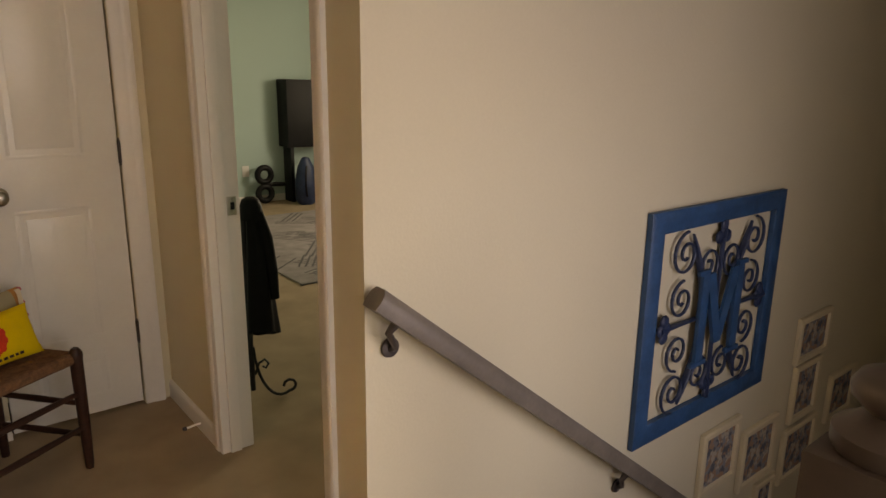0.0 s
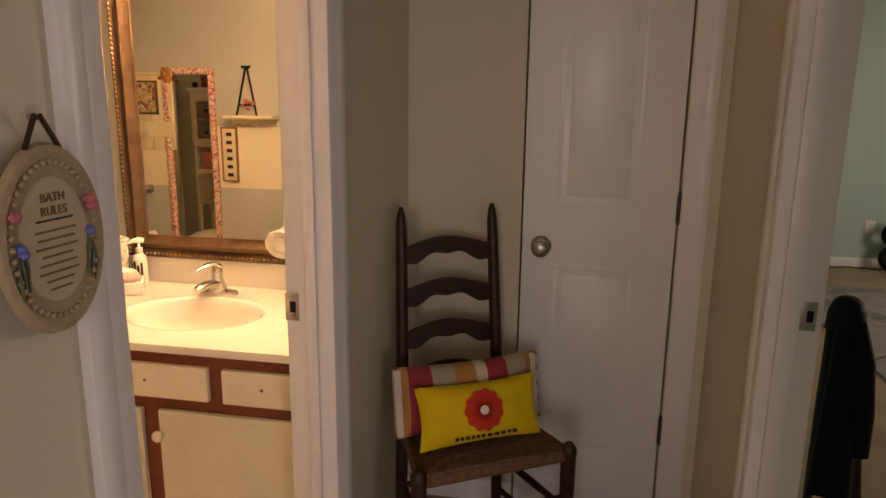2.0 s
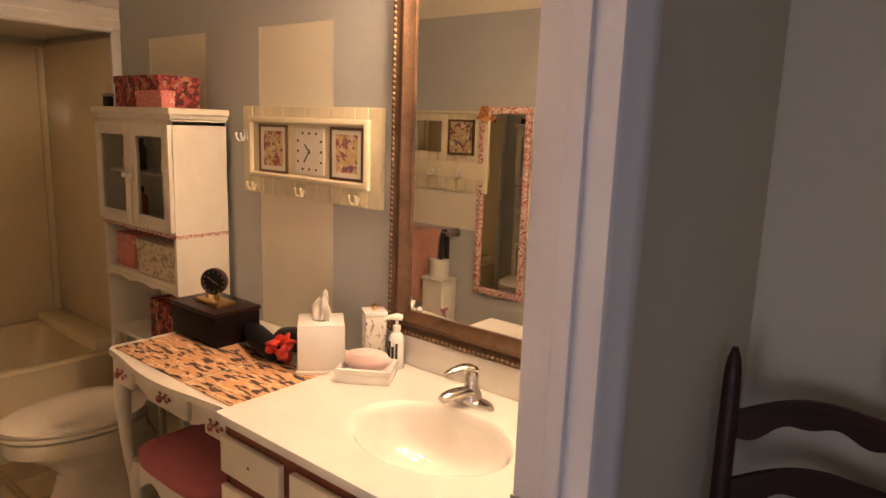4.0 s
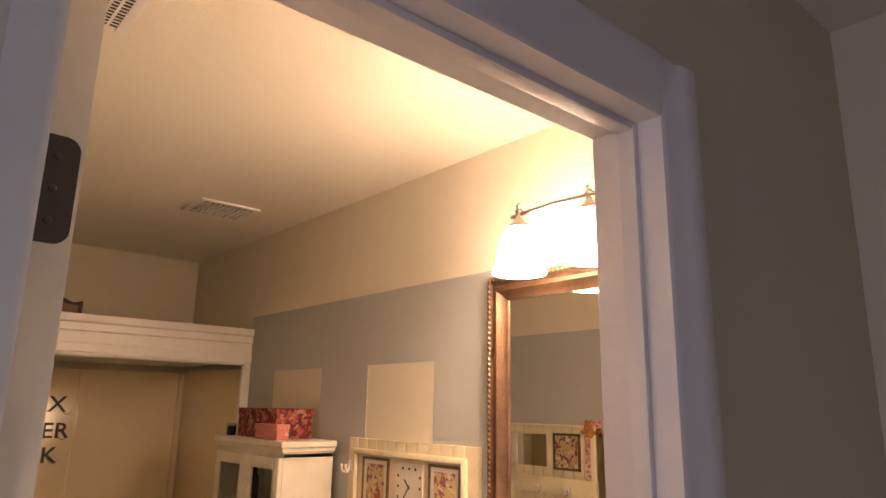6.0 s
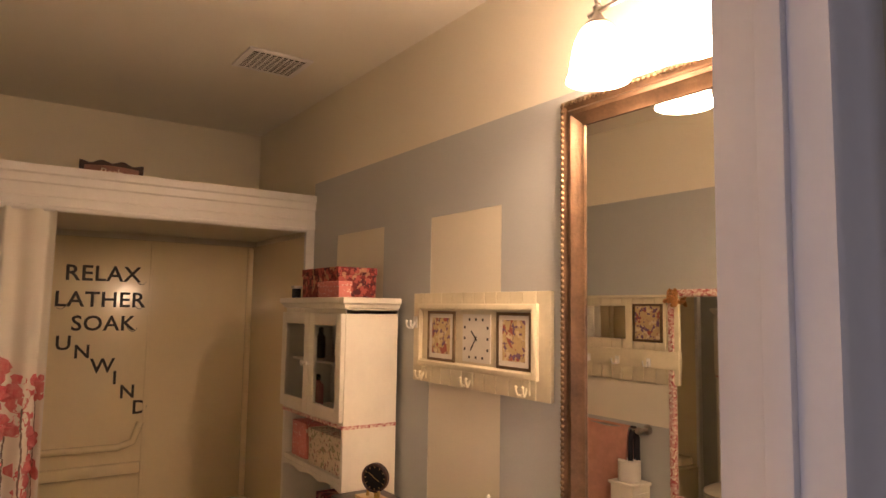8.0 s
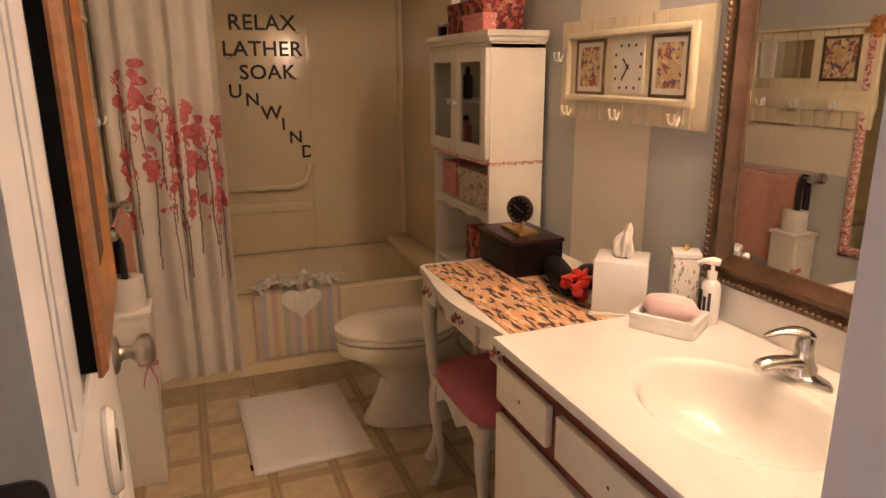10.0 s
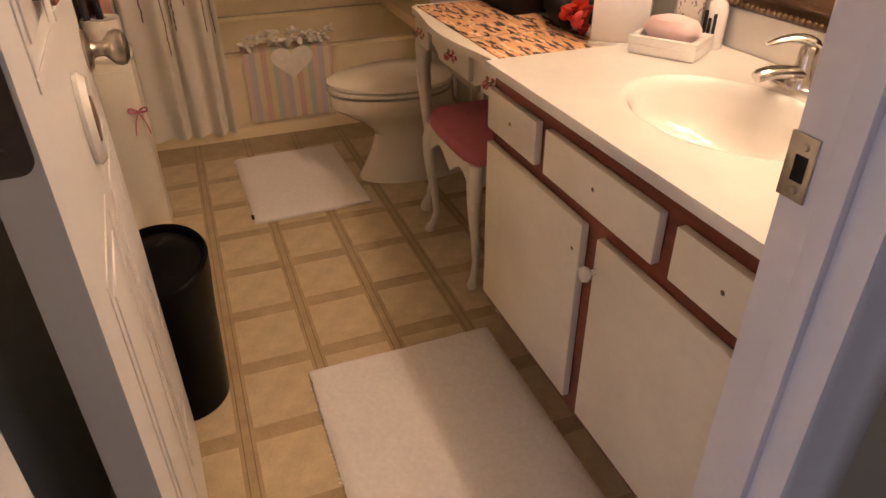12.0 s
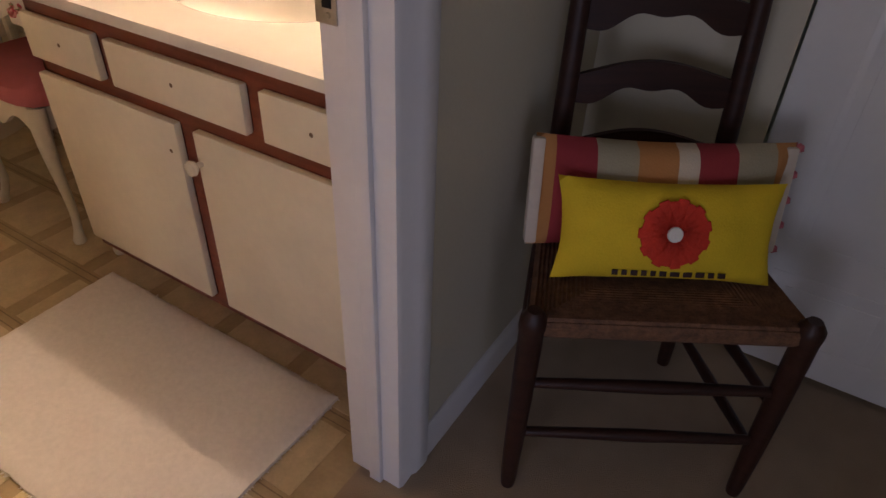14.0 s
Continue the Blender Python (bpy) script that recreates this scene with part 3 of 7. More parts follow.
part("lever", tube(B(), bez((FX + 0.004, FY + 0.018, CT + 0.086), (FX - 0.003, FY - 0.010, CT + 0.108), (FX - 0.018, FY - 0.045, CT + 0.106), (FX - 0.028, FY - 0.078, CT + 0.092), 8), [0.010, 0.018, 0.020, 0.019, 0.0165, 0.014, 0.012, 0.010, 0.006], 12, 0.5), CHROME, fau)

# ---- mirror and light ----
MX0, MX1, MZ0, MZ1, MF = -0.937, -0.105, 0.842, 2.005, 2.800
mir = thing("wall_mirror", "large gilt-framed mirror with beaded moulding", "mirror", (-0.52, YW, MZ0))
FR = [(0, 0), (0, 0.022), (0.006, 0.03), (0.014, 0.032), (0.022, 0.026), (0.028, 0.024), (0.036, 0.033), (0.048, 0.036), (0.056, 0.028), (0.066, 0.020), (0.076, 0.016), (0.076, 0.0)]


def frame_ring(bm, x0, x1, z0, z1, y, prof, s=-1):
    """A mitred moulding round an opening in a wall plane y; the profile runs inwards."""
    loops = []
    for u, v in prof:
        loops.append([Vector((x0 + u, y + s * v, z0 + u)), Vector((x1 - u, y + s * v, z0 + u)), Vector((x1 - u, y + s * v, z1 - u)), Vector((x0 + u, y + s * v, z1 - u))])
    vv = [[bm.verts.new(p) for p in l] for l in loops]
    for a, b in zip(vv, vv[1:] + vv[:1]):
        for i in range(4):
            bm.faces.new((a[i], a[(i + 1) % 4], b[(i + 1) % 4], b[i]))
    return bm


fr = part("mirror_frame", frame_ring(B(), MX0, MX1, MZ0, MZ1, YW - 0.003, FR), BRONZE, mir, "antique gilt moulding", smooth=25)
bm = B()
r = 0.0065
for x0, z0, x1, z1 in ((MX0, MZ0, MX1, MZ0), (MX0, MZ1, MX1, MZ1), (MX0, MZ0, MX0, MZ1), (MX1, MZ0, MX1, MZ1)):
    L = math.hypot(x1 - x0, z1 - z0)
    n = int(L / 0.0155)
    for i in range(1, n):
        cx, cz = x0 + (x1 - x0) * i / n, z0 + (z1 - z0) * i / n
        ix = 0.012 if cx < -0.52 else -0.012
        iz = 0.012 if cz < 1.4 else -0.012
        if x0 == x1:
            cx += ix
        else:
            cz += iz
        bmesh.ops.create_icosphere(bm, subdivisions=1, radius=r, matrix=Matrix.Translation((cx, YW - 0.034, cz)))
part("beading", bm, GOLD, fr, "row of gilt beads")
part("mirror_glass", box(B(), MX0 + 0.07, YW - 0.014, MZ0 + 0.07, MX1 - 0.07, YW - 0.008, MZ1 - 0.07), MIRROR, mir, "silvered mirror glass", smooth=None)

lamp = thing("vanity_light", "three-shade brushed-nickel vanity light, lit", "wall lamp", (-0.441, YW, 2.10))
SHADE = glow("lit_frosted_glass", (1.0, 0.72, 0.48), 36.0)
plate = B()
loops = []
for k, d in ((1.0, 0.0), (1.0, 0.008), (0.85, 0.018), (0.3, 0.022)):
    loops.append([Vector((-0.441 + 0.055 * k * math.cos(2 * math.pi * i / 24), YW - 0.002 - d, 2.10 + 0.075 * k * math.sin(2 * math.pi * i / 24))) for i in range(24)])
part("backplate", rings(plate, loops), NICKEL, lamp)
part("crossbar", tube(B(), [(-0.70, 2.665, 2.122), (-0.55, 2.665, 2.130), (-0.441, 2.665, 2.126), (-0.33, 2.665, 2.130), (-0.18, 2.665, 2.122)], 0.0065, 10), NICKEL, lamp)
part("arm", tube(B(), bez((-0.441, YW - 0.02, 2.10), (-0.441, 2.76, 2.04), (-0.441, 2.70, 2.16), (-0.441, 2.668, 2.128), 10), 0.008, 10), NICKEL, lamp)
for x in (-0.673, -0.441, -0.209):
    cap = part("shade_cap", lathe(B(), [(0.030, 2.088), (0.030, 2.094), (0.016, 2.106), (0.009, 2.118), (0.009, 2.130), (0.012, 2.134), (0.006, 2.142), (0.009, 2.150), (0.003, 2.158)], (x, 2.665, 0), 16), NICKEL, lamp)
    bm = B()
    prof = [(0.028, 2.090), (0.040, 2.078), (0.053, 2.05), (0.061, 2.01), (0.065, 1.98), (0.072, 1.962), (0.069, 1.962), (0.061, 1.98), (0.057, 2.01), (0.049, 2.05), (0.036, 2.072), (0.024, 2.082)]
    part("shade", lathe(bm, prof, (x, 2.665, 0), 28), SHADE, lamp, "lit frosted glass bell shade")

# ---- tub recess ----
solid("soffit_box", box(B(), XBACK, YL, 1.815, XSOF, YW - 0.002, 1.971), CEIL, "dropped soffit shelf over the tub", "soffit")
cor = thing("trim_9", "white stepped moulding along the soffit", "trim", (XSOF, 2.0, 1.82), kind="structure")
bm = B()
prof = [(0, 1.812), (0.020, 1.812), (0.020, 1.850), (0.014, 1.856), (0.014, 1.90), (0.020, 1.906), (0.020, 1.935), (0.028, 1.942), (0.028, 1.973), (0, 1.973)]
rings(bm, [[Vector((XSOF + u, y, z)) for u, z in prof] for y in (YL + 0.002, YW - 0.004)])
part("moulding", bm, TRIM, cor)
solid("trim_10", box(B(), XSOF - 0.01, YW - 0.045, 0.0, XSOF + 0.014, YW - 0.003, 1.811, 0.003), TRIM, "white upright trim beside the tub surround", "trim")

tub = thing("bathtub", "almond fibreglass tub with one-piece surround", "bathtub", (-3.0, 2.05, 0))
bm = B()
X0, X1, Y0, Y1, RZ = XBACK + 0.04, XSOF + 0.01, YL + 0.01, YW - 0.012, 0.375
oy, ox = (Y0 + Y1) / 2, (X0 + X1) / 2


def rr(hx, hy, r, z, n=6, ccx=None):
    pts = []
    for qx, qy, a in ((1, 1, 0), (-1, 1, 90), (-1, -1, 180), (1, -1, 270)):
        for i in range(n + 1):
            t = radians(a + 90 * i / n)
            pts.append(Vector(((ccx or ox) + qx * (hx - r) + r * math.cos(t), oy + qy * (hy - r) + r * math.sin(t), z)))
    return pts


hx, hy = (X1 - X0) / 2, (Y1 - Y0) / 2
rings(bm, [rr(hx, hy, 0.01, 0.0), rr(hx, hy, 0.012, 0.05), rr(hx - 0.012, hy, 0.014, 0.062), rr(hx - 0.012, hy, 0.014, RZ - 0.02), rr(hx - 0.006, hy, 0.02, RZ - 0.006), rr(hx - 0.02, hy - 0.015, 0.03, RZ), rr(hx - 0.07, hy - 0.07, 0.09, RZ), rr(hx - 0.085, hy - 0.085, 0.10, RZ - 0.012), rr(hx - 0.11, hy - 0.13, 0.12, 0.15), rr(hx - 0.15, hy - 0.2, 0.12, 0.08)], cap=False)
bm.faces.new([bm.verts.new(p + Vector((0, 0, 0.0))) for p in rr(hx - 0.15, hy - 0.2, 0.12, 0.08)])
part("tub_shell", bm, TUB, tub)
sur = part("surround_back", box(B(), XBACK + 0.002, YL + 0.003, RZ, XBACK + 0.05, YW - 0.004, 1.78, 0.006), TUB, tub)
for yy in (1.72, 2.26):
    part("surround_seam", box(B(), XBACK + 0.049, yy, 0.40, XBACK + 0.055, yy + 0.016, 1.77, 0.0025), TUB, sur)
part("surround_side", box(B(), XBACK + 0.05, YW - 0.04, RZ, XSOF - 0.012, YW - 0.004, 1.78, 0.006), TUB, tub)
part("surround_side", box(B(), XBACK + 0.05, YL + 0.003, RZ, XSOF - 0.012, YL + 0.03, 1.78, 0.006), TUB, tub)
bm = B()
box(bm, XBACK + 0.048, 1.70, 0.60, XBACK + 0.085, 2.26, 0.66, 0.02)
part("soap_ledge", bm, TUB, sur)
part("grab_ledge", tube(B(), [(XBACK + 0.07, 1.70, 0.74), (XBACK + 0.085, 2.15, 0.74), (XBACK + 0.08, 2.215, 0.76), (XBACK + 0.07, 2.235, 0.81), (XBACK + 0.06, 2.25, 0.85)], 0.017, 10), TUB, sur)
part("corner_cove", tube(B(), [(XBACK + 0.055, YW - 0.045, 0.38), (XBACK + 0.055, YW - 0.045, 1.77)], 0.022, 10), TUB, tub)
part("ledge_block", box(B(), X0 + 0.05, YW - 0.17, RZ - 0.005, X1 - 0.05, YW - 0.04, RZ + 0.055, 0.02), TUB, tub)

# ---- bathroom furniture ----
def cloth_sheet(bm, f, nu, nv, thick):
    """A thin sheet over (u, v) in 0..1, with two sides and closed edges; f gives the place and the way it faces."""
    a, b = [], []
    for j in range(nv + 1):
        ra, rb = [], []
        for i in range(nu + 1):
            p, n = f(i / nu, j / nv)
            ra.append(bm.verts.new(p + n * thick / 2))
            rb.append(bm.verts.new(p - n * thick / 2))
        a.append(ra)
        b.append(rb)
    for j in range(nv):
        for i in range(nu):
            bm.faces.new((a[j][i], a[j][i + 1], a[j + 1][i + 1], a[j + 1][i]))
            bm.faces.new((b[j][i], b[j + 1][i], b[j + 1][i + 1], b[j][i + 1]))
    for j in range(nv):
        bm.faces.new((a[j][0], a[j + 1][0], b[j + 1][0], b[j][0]))
        bm.faces.new((a[j][nu], b[j][nu], b[j + 1][nu], a[j + 1][nu]))
    for i in range(nu):
        bm.faces.new((a[0][i], b[0][i], b[0][i + 1], a[0][i + 1]))
        bm.faces.new((a[nv][i], a[nv][i + 1], b[nv][i + 1], b[nv][i]))
    return bm


def bath_mat(name, x0, y0, x1, y1, label, turn=0.0):
    t = thing(name, label, "bath mat", ((x0 + x1) / 2, (y0 + y1) / 2, 0), rz=turn, local=True)
    hx, hy = (x1 - x0) / 2, (y1 - y0) / 2
    rnd = random.Random(name)

    def f(u, v):
        e = min(u, 1 - u) * 2 * hx
        g = min(v, 1 - v) * 2 * hy
        k = min(1.0, min(e, g) / 0.02)
        z = 0.006 + 0.008 * math.sqrt(k) + 0.0016 * noise.noise(Vector((u * 34 * hx, v * 34 * hy, hx)))
        w = 0.003 * noise.noise(Vector((u * 30, v * 30, 4)))
        return Vector(((2 * u - 1) * hx + w, (2 * v - 1) * hy + w, z)), Vector((0, 0, 1))
    part("cotton_pad", cloth_sheet(B(), f, 60, 40, 0.009), MATWHITE, t)
    bm = B()
    for k in range(700):
        s = rnd.random()
        side = rnd.choice((0, 1, 2, 3))
        x, y = ((2 * s - 1) * hx, (-hy, hy)[side % 2]) if side < 2 else ((-hx, hx)[side % 2], (2 * s - 1) * hy)
        nx, ny = (0, (-1, 1)[side % 2]) if side < 2 else ((-1, 1)[side % 2], 0)
        l = 0.003 + 0.005 * rnd.random()
        tx, ty = rnd.uniform(-0.003, 0.003), rnd.uniform(-0.003, 0.003)
        vs = [bm.verts.new(p) for p in ((x - ny * 0.002, y + nx * 0.002, 0.004), (x + ny * 0.002, y - nx * 0.002, 0.004), (x + nx * l + tx, y + ny * l + ty, 0.006))]
        bm.faces.new(vs)
    part("fringe", bm, MATWHITE, t)
    return t


bath_mat("bath_rug", -0.945, 1.755, -0.175, 2.255, "long white cotton bath rug before the vanity")
bath_mat("bath_mat", -2.37, 1.725, -1.79, 2.15, "white cotton bath mat before the tub", 1.5)
part("care_tag", box(B(), 0.22, -0.222, 0.002, 0.25, -0.206, 0.006), BLACK, bpy.data.objects["bath_mat"])

# toilet
toi = thing("toilet", "almond porcelain toilet with closed lid", "toilet", (-2.03, 2.45, 0))
TX = -2.02


def egg(cy, hw, front, back, z, n=28):
    pts = []
    for i in range(n):
        a = 2 * math.pi * i / n
        s, c = math.sin(a), math.cos(a)
        pts.append(Vector((TX + hw * c * (1.0 if s > 0 else 1.0), cy + (back if s > 0 else front) * s, z * 0.955)))
    return pts


bm = B()
rings(bm, [egg(2.42, 0.122, 0.245, 0.25, 0.0), egg(2.42, 0.120, 0.242, 0.25, 0.018), egg(2.42, 0.106, 0.222, 0.23, 0.05), egg(2.42, 0.094, 0.190, 0.22, 0.12), egg(2.42, 0.090, 0.170, 0.22, 0.19), egg(2.41, 0.102, 0.185, 0.20, 0.225), egg(2.40, 0.132, 0.225, 0.20, 0.265), egg(2.38, 0.166, 0.268, 0.20, 0.305), egg(2.37, 0.180, 0.286, 0.20, 0.325), egg(2.37, 0.183, 0.289, 0.20, 0.36), egg(2.37, 0.182, 0.288, 0.20, 0.378), egg(2.37, 0.15, 0.25, 0.17, 0.384)])
part("bowl", bm, PORCELAIN, toi)
bm = B()
rings(bm, [egg(2.37, 0.180, 0.286, 0.19, 0.386), egg(2.37, 0.188, 0.294, 0.195, 0.390), egg(2.37, 0.188, 0.294, 0.195, 0.402), egg(2.37, 0.182, 0.288, 0.19, 0.405)])
part("seat", bm, PORCELAIN, toi)
bm = B()
rings(bm, [egg(2.37, 0.180, 0.286, 0.19, 0.407), egg(2.37, 0.187, 0.293, 0.195, 0.411), egg(2.37, 0.186, 0.292, 0.195, 0.422), egg(2.37, 0.165, 0.265, 0.18, 0.431), egg(2.37, 0.08, 0.15, 0.1, 0.436)])
part("lid", bm, PORCELAIN, toi)
part("tank", box(B(), TX - 0.20, 2.60, 0.345, TX + 0.17, 2.79, 0.51, 0.02), PORCELAIN, toi)
part("tank_lid", box(B(), TX - 0.205, 2.592, 0.511, TX + 0.175, 2.795, 0.536, 0.008), PORCELAIN, toi)

# tall shelf cabinet
EX0, EX1, EF, EB = -2.345, -1.785, 2.605, 2.815
eta = thing("bathroom_shelf_cabinet", "tall white bathroom cabinet with two glass doors over open shelves", "cabinet", (-2.08, 2.7, 0))
for x in (EX0, EX1 - 0.018):
    part("side_panel", box(B(), x, EF, 0.58, x + 0.018, EB, 1.44, 0.002), WHITEFURN, eta)
for x in (EX0, EX1 - 0.026):
    for y in (EF, EB - 0.026):
        part("leg", box(B(), x, y, 0, x + 0.026, y + 0.026, 0.58, 0.003), WHITEFURN, eta)
for z in (0.585, 0.845, 1.035):
    part("shelf", box(B(), EX0 + 0.018, EF + 0.004, z - 0.009, EX1 - 0.018, EB - 0.008, z + 0.009), WHITEFURN, eta)
part("glass_shelf", box(B(), EX0 + 0.019, EF + 0.03, 1.235, EX1 - 0.019, EB - 0.008, 1.243), WHITEFURN, eta)
part("back_panel", box(B(), EX0 + 0.018, EB - 0.008, 0.84, EX1 - 0.018, EB - 0.002, 1.44), WHITEFURN, eta)
part("cabinet_top", box(B(), EX0, EF, 1.425, EX1, EB, 1.443), WHITEFURN, eta)
bm = B()
prof = [(0.0, 1.443), (0.010, 1.446), (0.014, 1.458), (0.022, 1.464), (0.022, 1.482), (0.0, 1.484)]
rings(bm, [[Vector((EX0 - u, EF - u, z)), Vector((EX1 + u, EF - u, z)), Vector((EX1 + u, EB, z)), Vector((EX0 - u, EB, z))] for u, z in prof])
part("crown", bm, WHITEFURN, eta, smooth=20)
EDGE = blotches("rose_ribbon_trim", (0.62, 0.36, 0.32), [(0.42, 0.10, 0.10), (0.75, 0.62, 0.5)], 60)
bm = B()
box(bm, EX0 - 0.002, EF - 0.003, 1.026, EX1 + 0.002, EF, 1.038)
box(bm, EX1, EF, 1.026, EX1 + 0.003, EB, 1.038)
part("ribbon_trim", bm, EDGE, eta, "rose ribbon glued along the shelf edge")
bm = B()
n = 24
pts = [(EX0 + 0.018, 0.836)] + [(EX0 + 0.018 + (EX1 - EX0 - 0.036) * i / n, 0.812 + 0.012 * abs(math.sin(i / n * math.pi * 3))) for i in range(n + 1)] + [(EX1 - 0.018, 0.836)]
part("apron", prism(bm, pts, "y", EF, EF + 0.012), WHITEFURN, eta)
GLASS = glass("clear_pane")
mid = (EX0 + EX1) / 2
for x0, x1, kx in ((EX0 + 0.002, mid - 0.002, mid - 0.022), (mid + 0.002, EX1 - 0.002, mid + 0.022)):
    bm = B()
    w = 0.044
    box(bm, x0, EF - 0.017, 1.05, x0 + w, EF - 0.001, 1.425, 0.002)
    box(bm, x1 - w, EF - 0.017, 1.05, x1, EF - 0.001, 1.425, 0.002)
    box(bm, x0 + w, EF - 0.017, 1.05, x1 - w, EF - 0.001, 1.05 + w, 0.002)
    box(bm, x0 + w, EF - 0.017, 1.425 - w, x1 - w, EF - 0.001, 1.425, 0.002)
    d = part("cabinet_door", bm, WHITEFURN, eta)
    p = part("pane", box(B(), x0 + w, EF - 0.011, 1.05 + w, x1 - w, EF - 0.008, 1.425 - w), GLASS, d, "clear glass pane")
    p.visible_shadow = False
    part("knob", lathe(B(), [(0.004, 0), (0.004, 0.01), (0.009, 0.014), (0.009, 0.02), (0.002, 0.023)], (kx, EF - 0.017, 1.235), 14, Matrix.Rotation(radians(90), 4, "X")), WHITEFURN, d)


def carton(name, x0, y0, z0, x1, y1, z1, m, label, lid=0.0, lidmat=None, cat="box"):
    t = thing(name, label, cat, ((x0 + x1) / 2, (y0 + y1) / 2, z0))
    part("box_body", box(B(), x0, y0, z0, x1, y1, z1 - lid, 0.003), m, t)
    if lid:
        part("lid", box(B(), x0 - 0.003, y0 - 0.003, z1 - lid, x1 + 0.003, y1 + 0.003, z1, 0.003), lidmat or m, t)
    return t


REDPRINT = blotches("red_floral_print", (0.20, 0.03, 0.03), [(0.50, 0.26, 0.16), (0.10, 0.02, 0.03), (0.45, 0.10, 0.08)], 24)
PINKDOT = blotches("pink_dotted_print", (0.72, 0.25, 0.22), [(0.85, 0.66, 0.55)], 120, level=0.6)
TEAPRINT = blotches("antique_print", (0.60, 0.48, 0.34), [(0.30, 0.10, 0.12), (0.62, 0.40, 0.16), (0.22, 0.15, 0.22)], 40)
CREAMPRINT = blotches("cream_rose_print", (0.70, 0.60, 0.46), [(0.45, 0.26, 0.2), (0.35, 0.33, 0.2)], 50, level=0.57)
carton("floral_keepsake_box", -2.27, 2.64, 1.484, -1.93, 2.80, 1.60, REDPRINT, "dark red floral keepsake box on the cabinet", 0.03)
carton("pink_dotted_box", -2.02, 2.60, 1.484, -1.84, 2.65, 1.542, PINKDOT, "pink dotted box on top of the cabinet", 0.018)
carton("small_dark_bottle", -2.335, 2.62, 1.484, -2.305, 2.65, 1.535, BLACK, "small dark bottle on top of the cabinet", 0.012, NICKEL, "bottle")
carton("rose_print_box", -2.30, 2.63, 0.854, -2.16, 2.76, 0.99, PINKDOT, "pink square box on the open shelf")
carton("storage_box", -2.12, 2.625, 0.854, -1.83, 2.78, 0.985, CREAMPRINT, "cream floral storage box on the open shelf", 0.035)
carton("brown_book_box", -2.05, 2.63, 0.594, -1.83, 2.78, 0.76, REDPRINT, "brown patterned box on the lower shelf")
for x, z, h, r, m, lab in ((-2.28, 1.044, 0.10, 0.022, WHITEFURN, "white lotion bottle behind glass"), (-2.20, 1.044, 0.13, 0.026, PINKCLOTH, "rose-coloured bottle behind glass"), (-1.98, 1.243, 0.11, 0.024, WHITEFURN, "white lotion bottle behind glass"), (-1.90, 1.243, 0.08, 0.028, BLACK, "dark jar behind glass"), (-1.96, 1.044, 0.09, 0.03, CREAMPRINT, "cream printed jar behind glass"), (-1.87, 1.044, 0.12, 0.024, BLACK, "dark bottle behind glass"), (-2.27, 1.243, 0.07, 0.03, PINKDOT, "pink jar behind glass"), (-2.18, 1.243, 0.12, 0.02, BLACK, "dark bottle behind glass")):
    t = thing("toiletry_bottle", lab, "bottle", (x, 2.69, z), group="toiletries in the cabinet")
    part("bottle_body", lathe(B(), [(r * 0.9, 0), (r, 0.006), (r, h * 0.7), (r * 0.45, h * 0.82), (r * 0.42, h * 0.85)], (x, 2.69, z), 14), m, t)
    part("cap", lathe(B(), [(r * 0.5, h * 0.85), (r * 0.5, h), (r * 0.3, h + 0.004)], (x, 2.69, z), 12), BLACK, t)

# dressing table
DT = 0.722
DX0, DX1, DF = -1.70, -0.985, 2.30
desk = thing("dressing_table", "white dressing table with cabriole legs and rose-painted drawers", "dressing table", (-1.35, 2.5, 0))


def desk_edge(u):
    """Front outline: serpentine."""
    return DF + 0.018 * math.cos(u * 2 * math.pi) - 0.012 + (0.02 if u < 0.02 or u > 0.98 else 0)


pts = [(DX0 + (DX1 - DX0) * i / 32, desk_edge(i / 32)) for i in range(33)] + [(DX1, YW - 0.004), (DX0, YW - 0.004)]
bm = prism(B(), pts, "z", DT - 0.02, DT)
part("table_top", bm, WHITEFURN, desk)
part("rear_apron", box(B(), DX0 + 0.03, YW - 0.03, DT - 0.14, DX1 - 0.03, YW - 0.012, DT - 0.02), WHITEFURN, desk)
for x in (DX0 + 0.03, DX1 - 0.045):
    part("side_apron", box(B(), x, DF + 0.05, DT - 0.14, x + 0.015, YW - 0.03, DT - 0.02), WHITEFURN, desk)
n = 30
low = [(DX0 + 0.03 + (DX1 - DX0 - 0.06) * i / n, DT - 0.10 - 0.016 * math.cos(i / n * math.pi * 6) - 0.012 * (1 if abs(i / n - 0.5) < 0.06 else 0)) for i in range(n + 1)]
part("front_apron", prism(B(), [(DX0 + 0.03, DT - 0.02)] + low + [(DX1 - 0.03, DT - 0.02)], "y", DF + 0.026, DF + 0.044), WHITEFURN, desk)
ROSE = blotches("painted_rose", (0.46, 0.07, 0.09), [(0.16, 0.20, 0.08), (0.72, 0.34, 0.32)], 110)
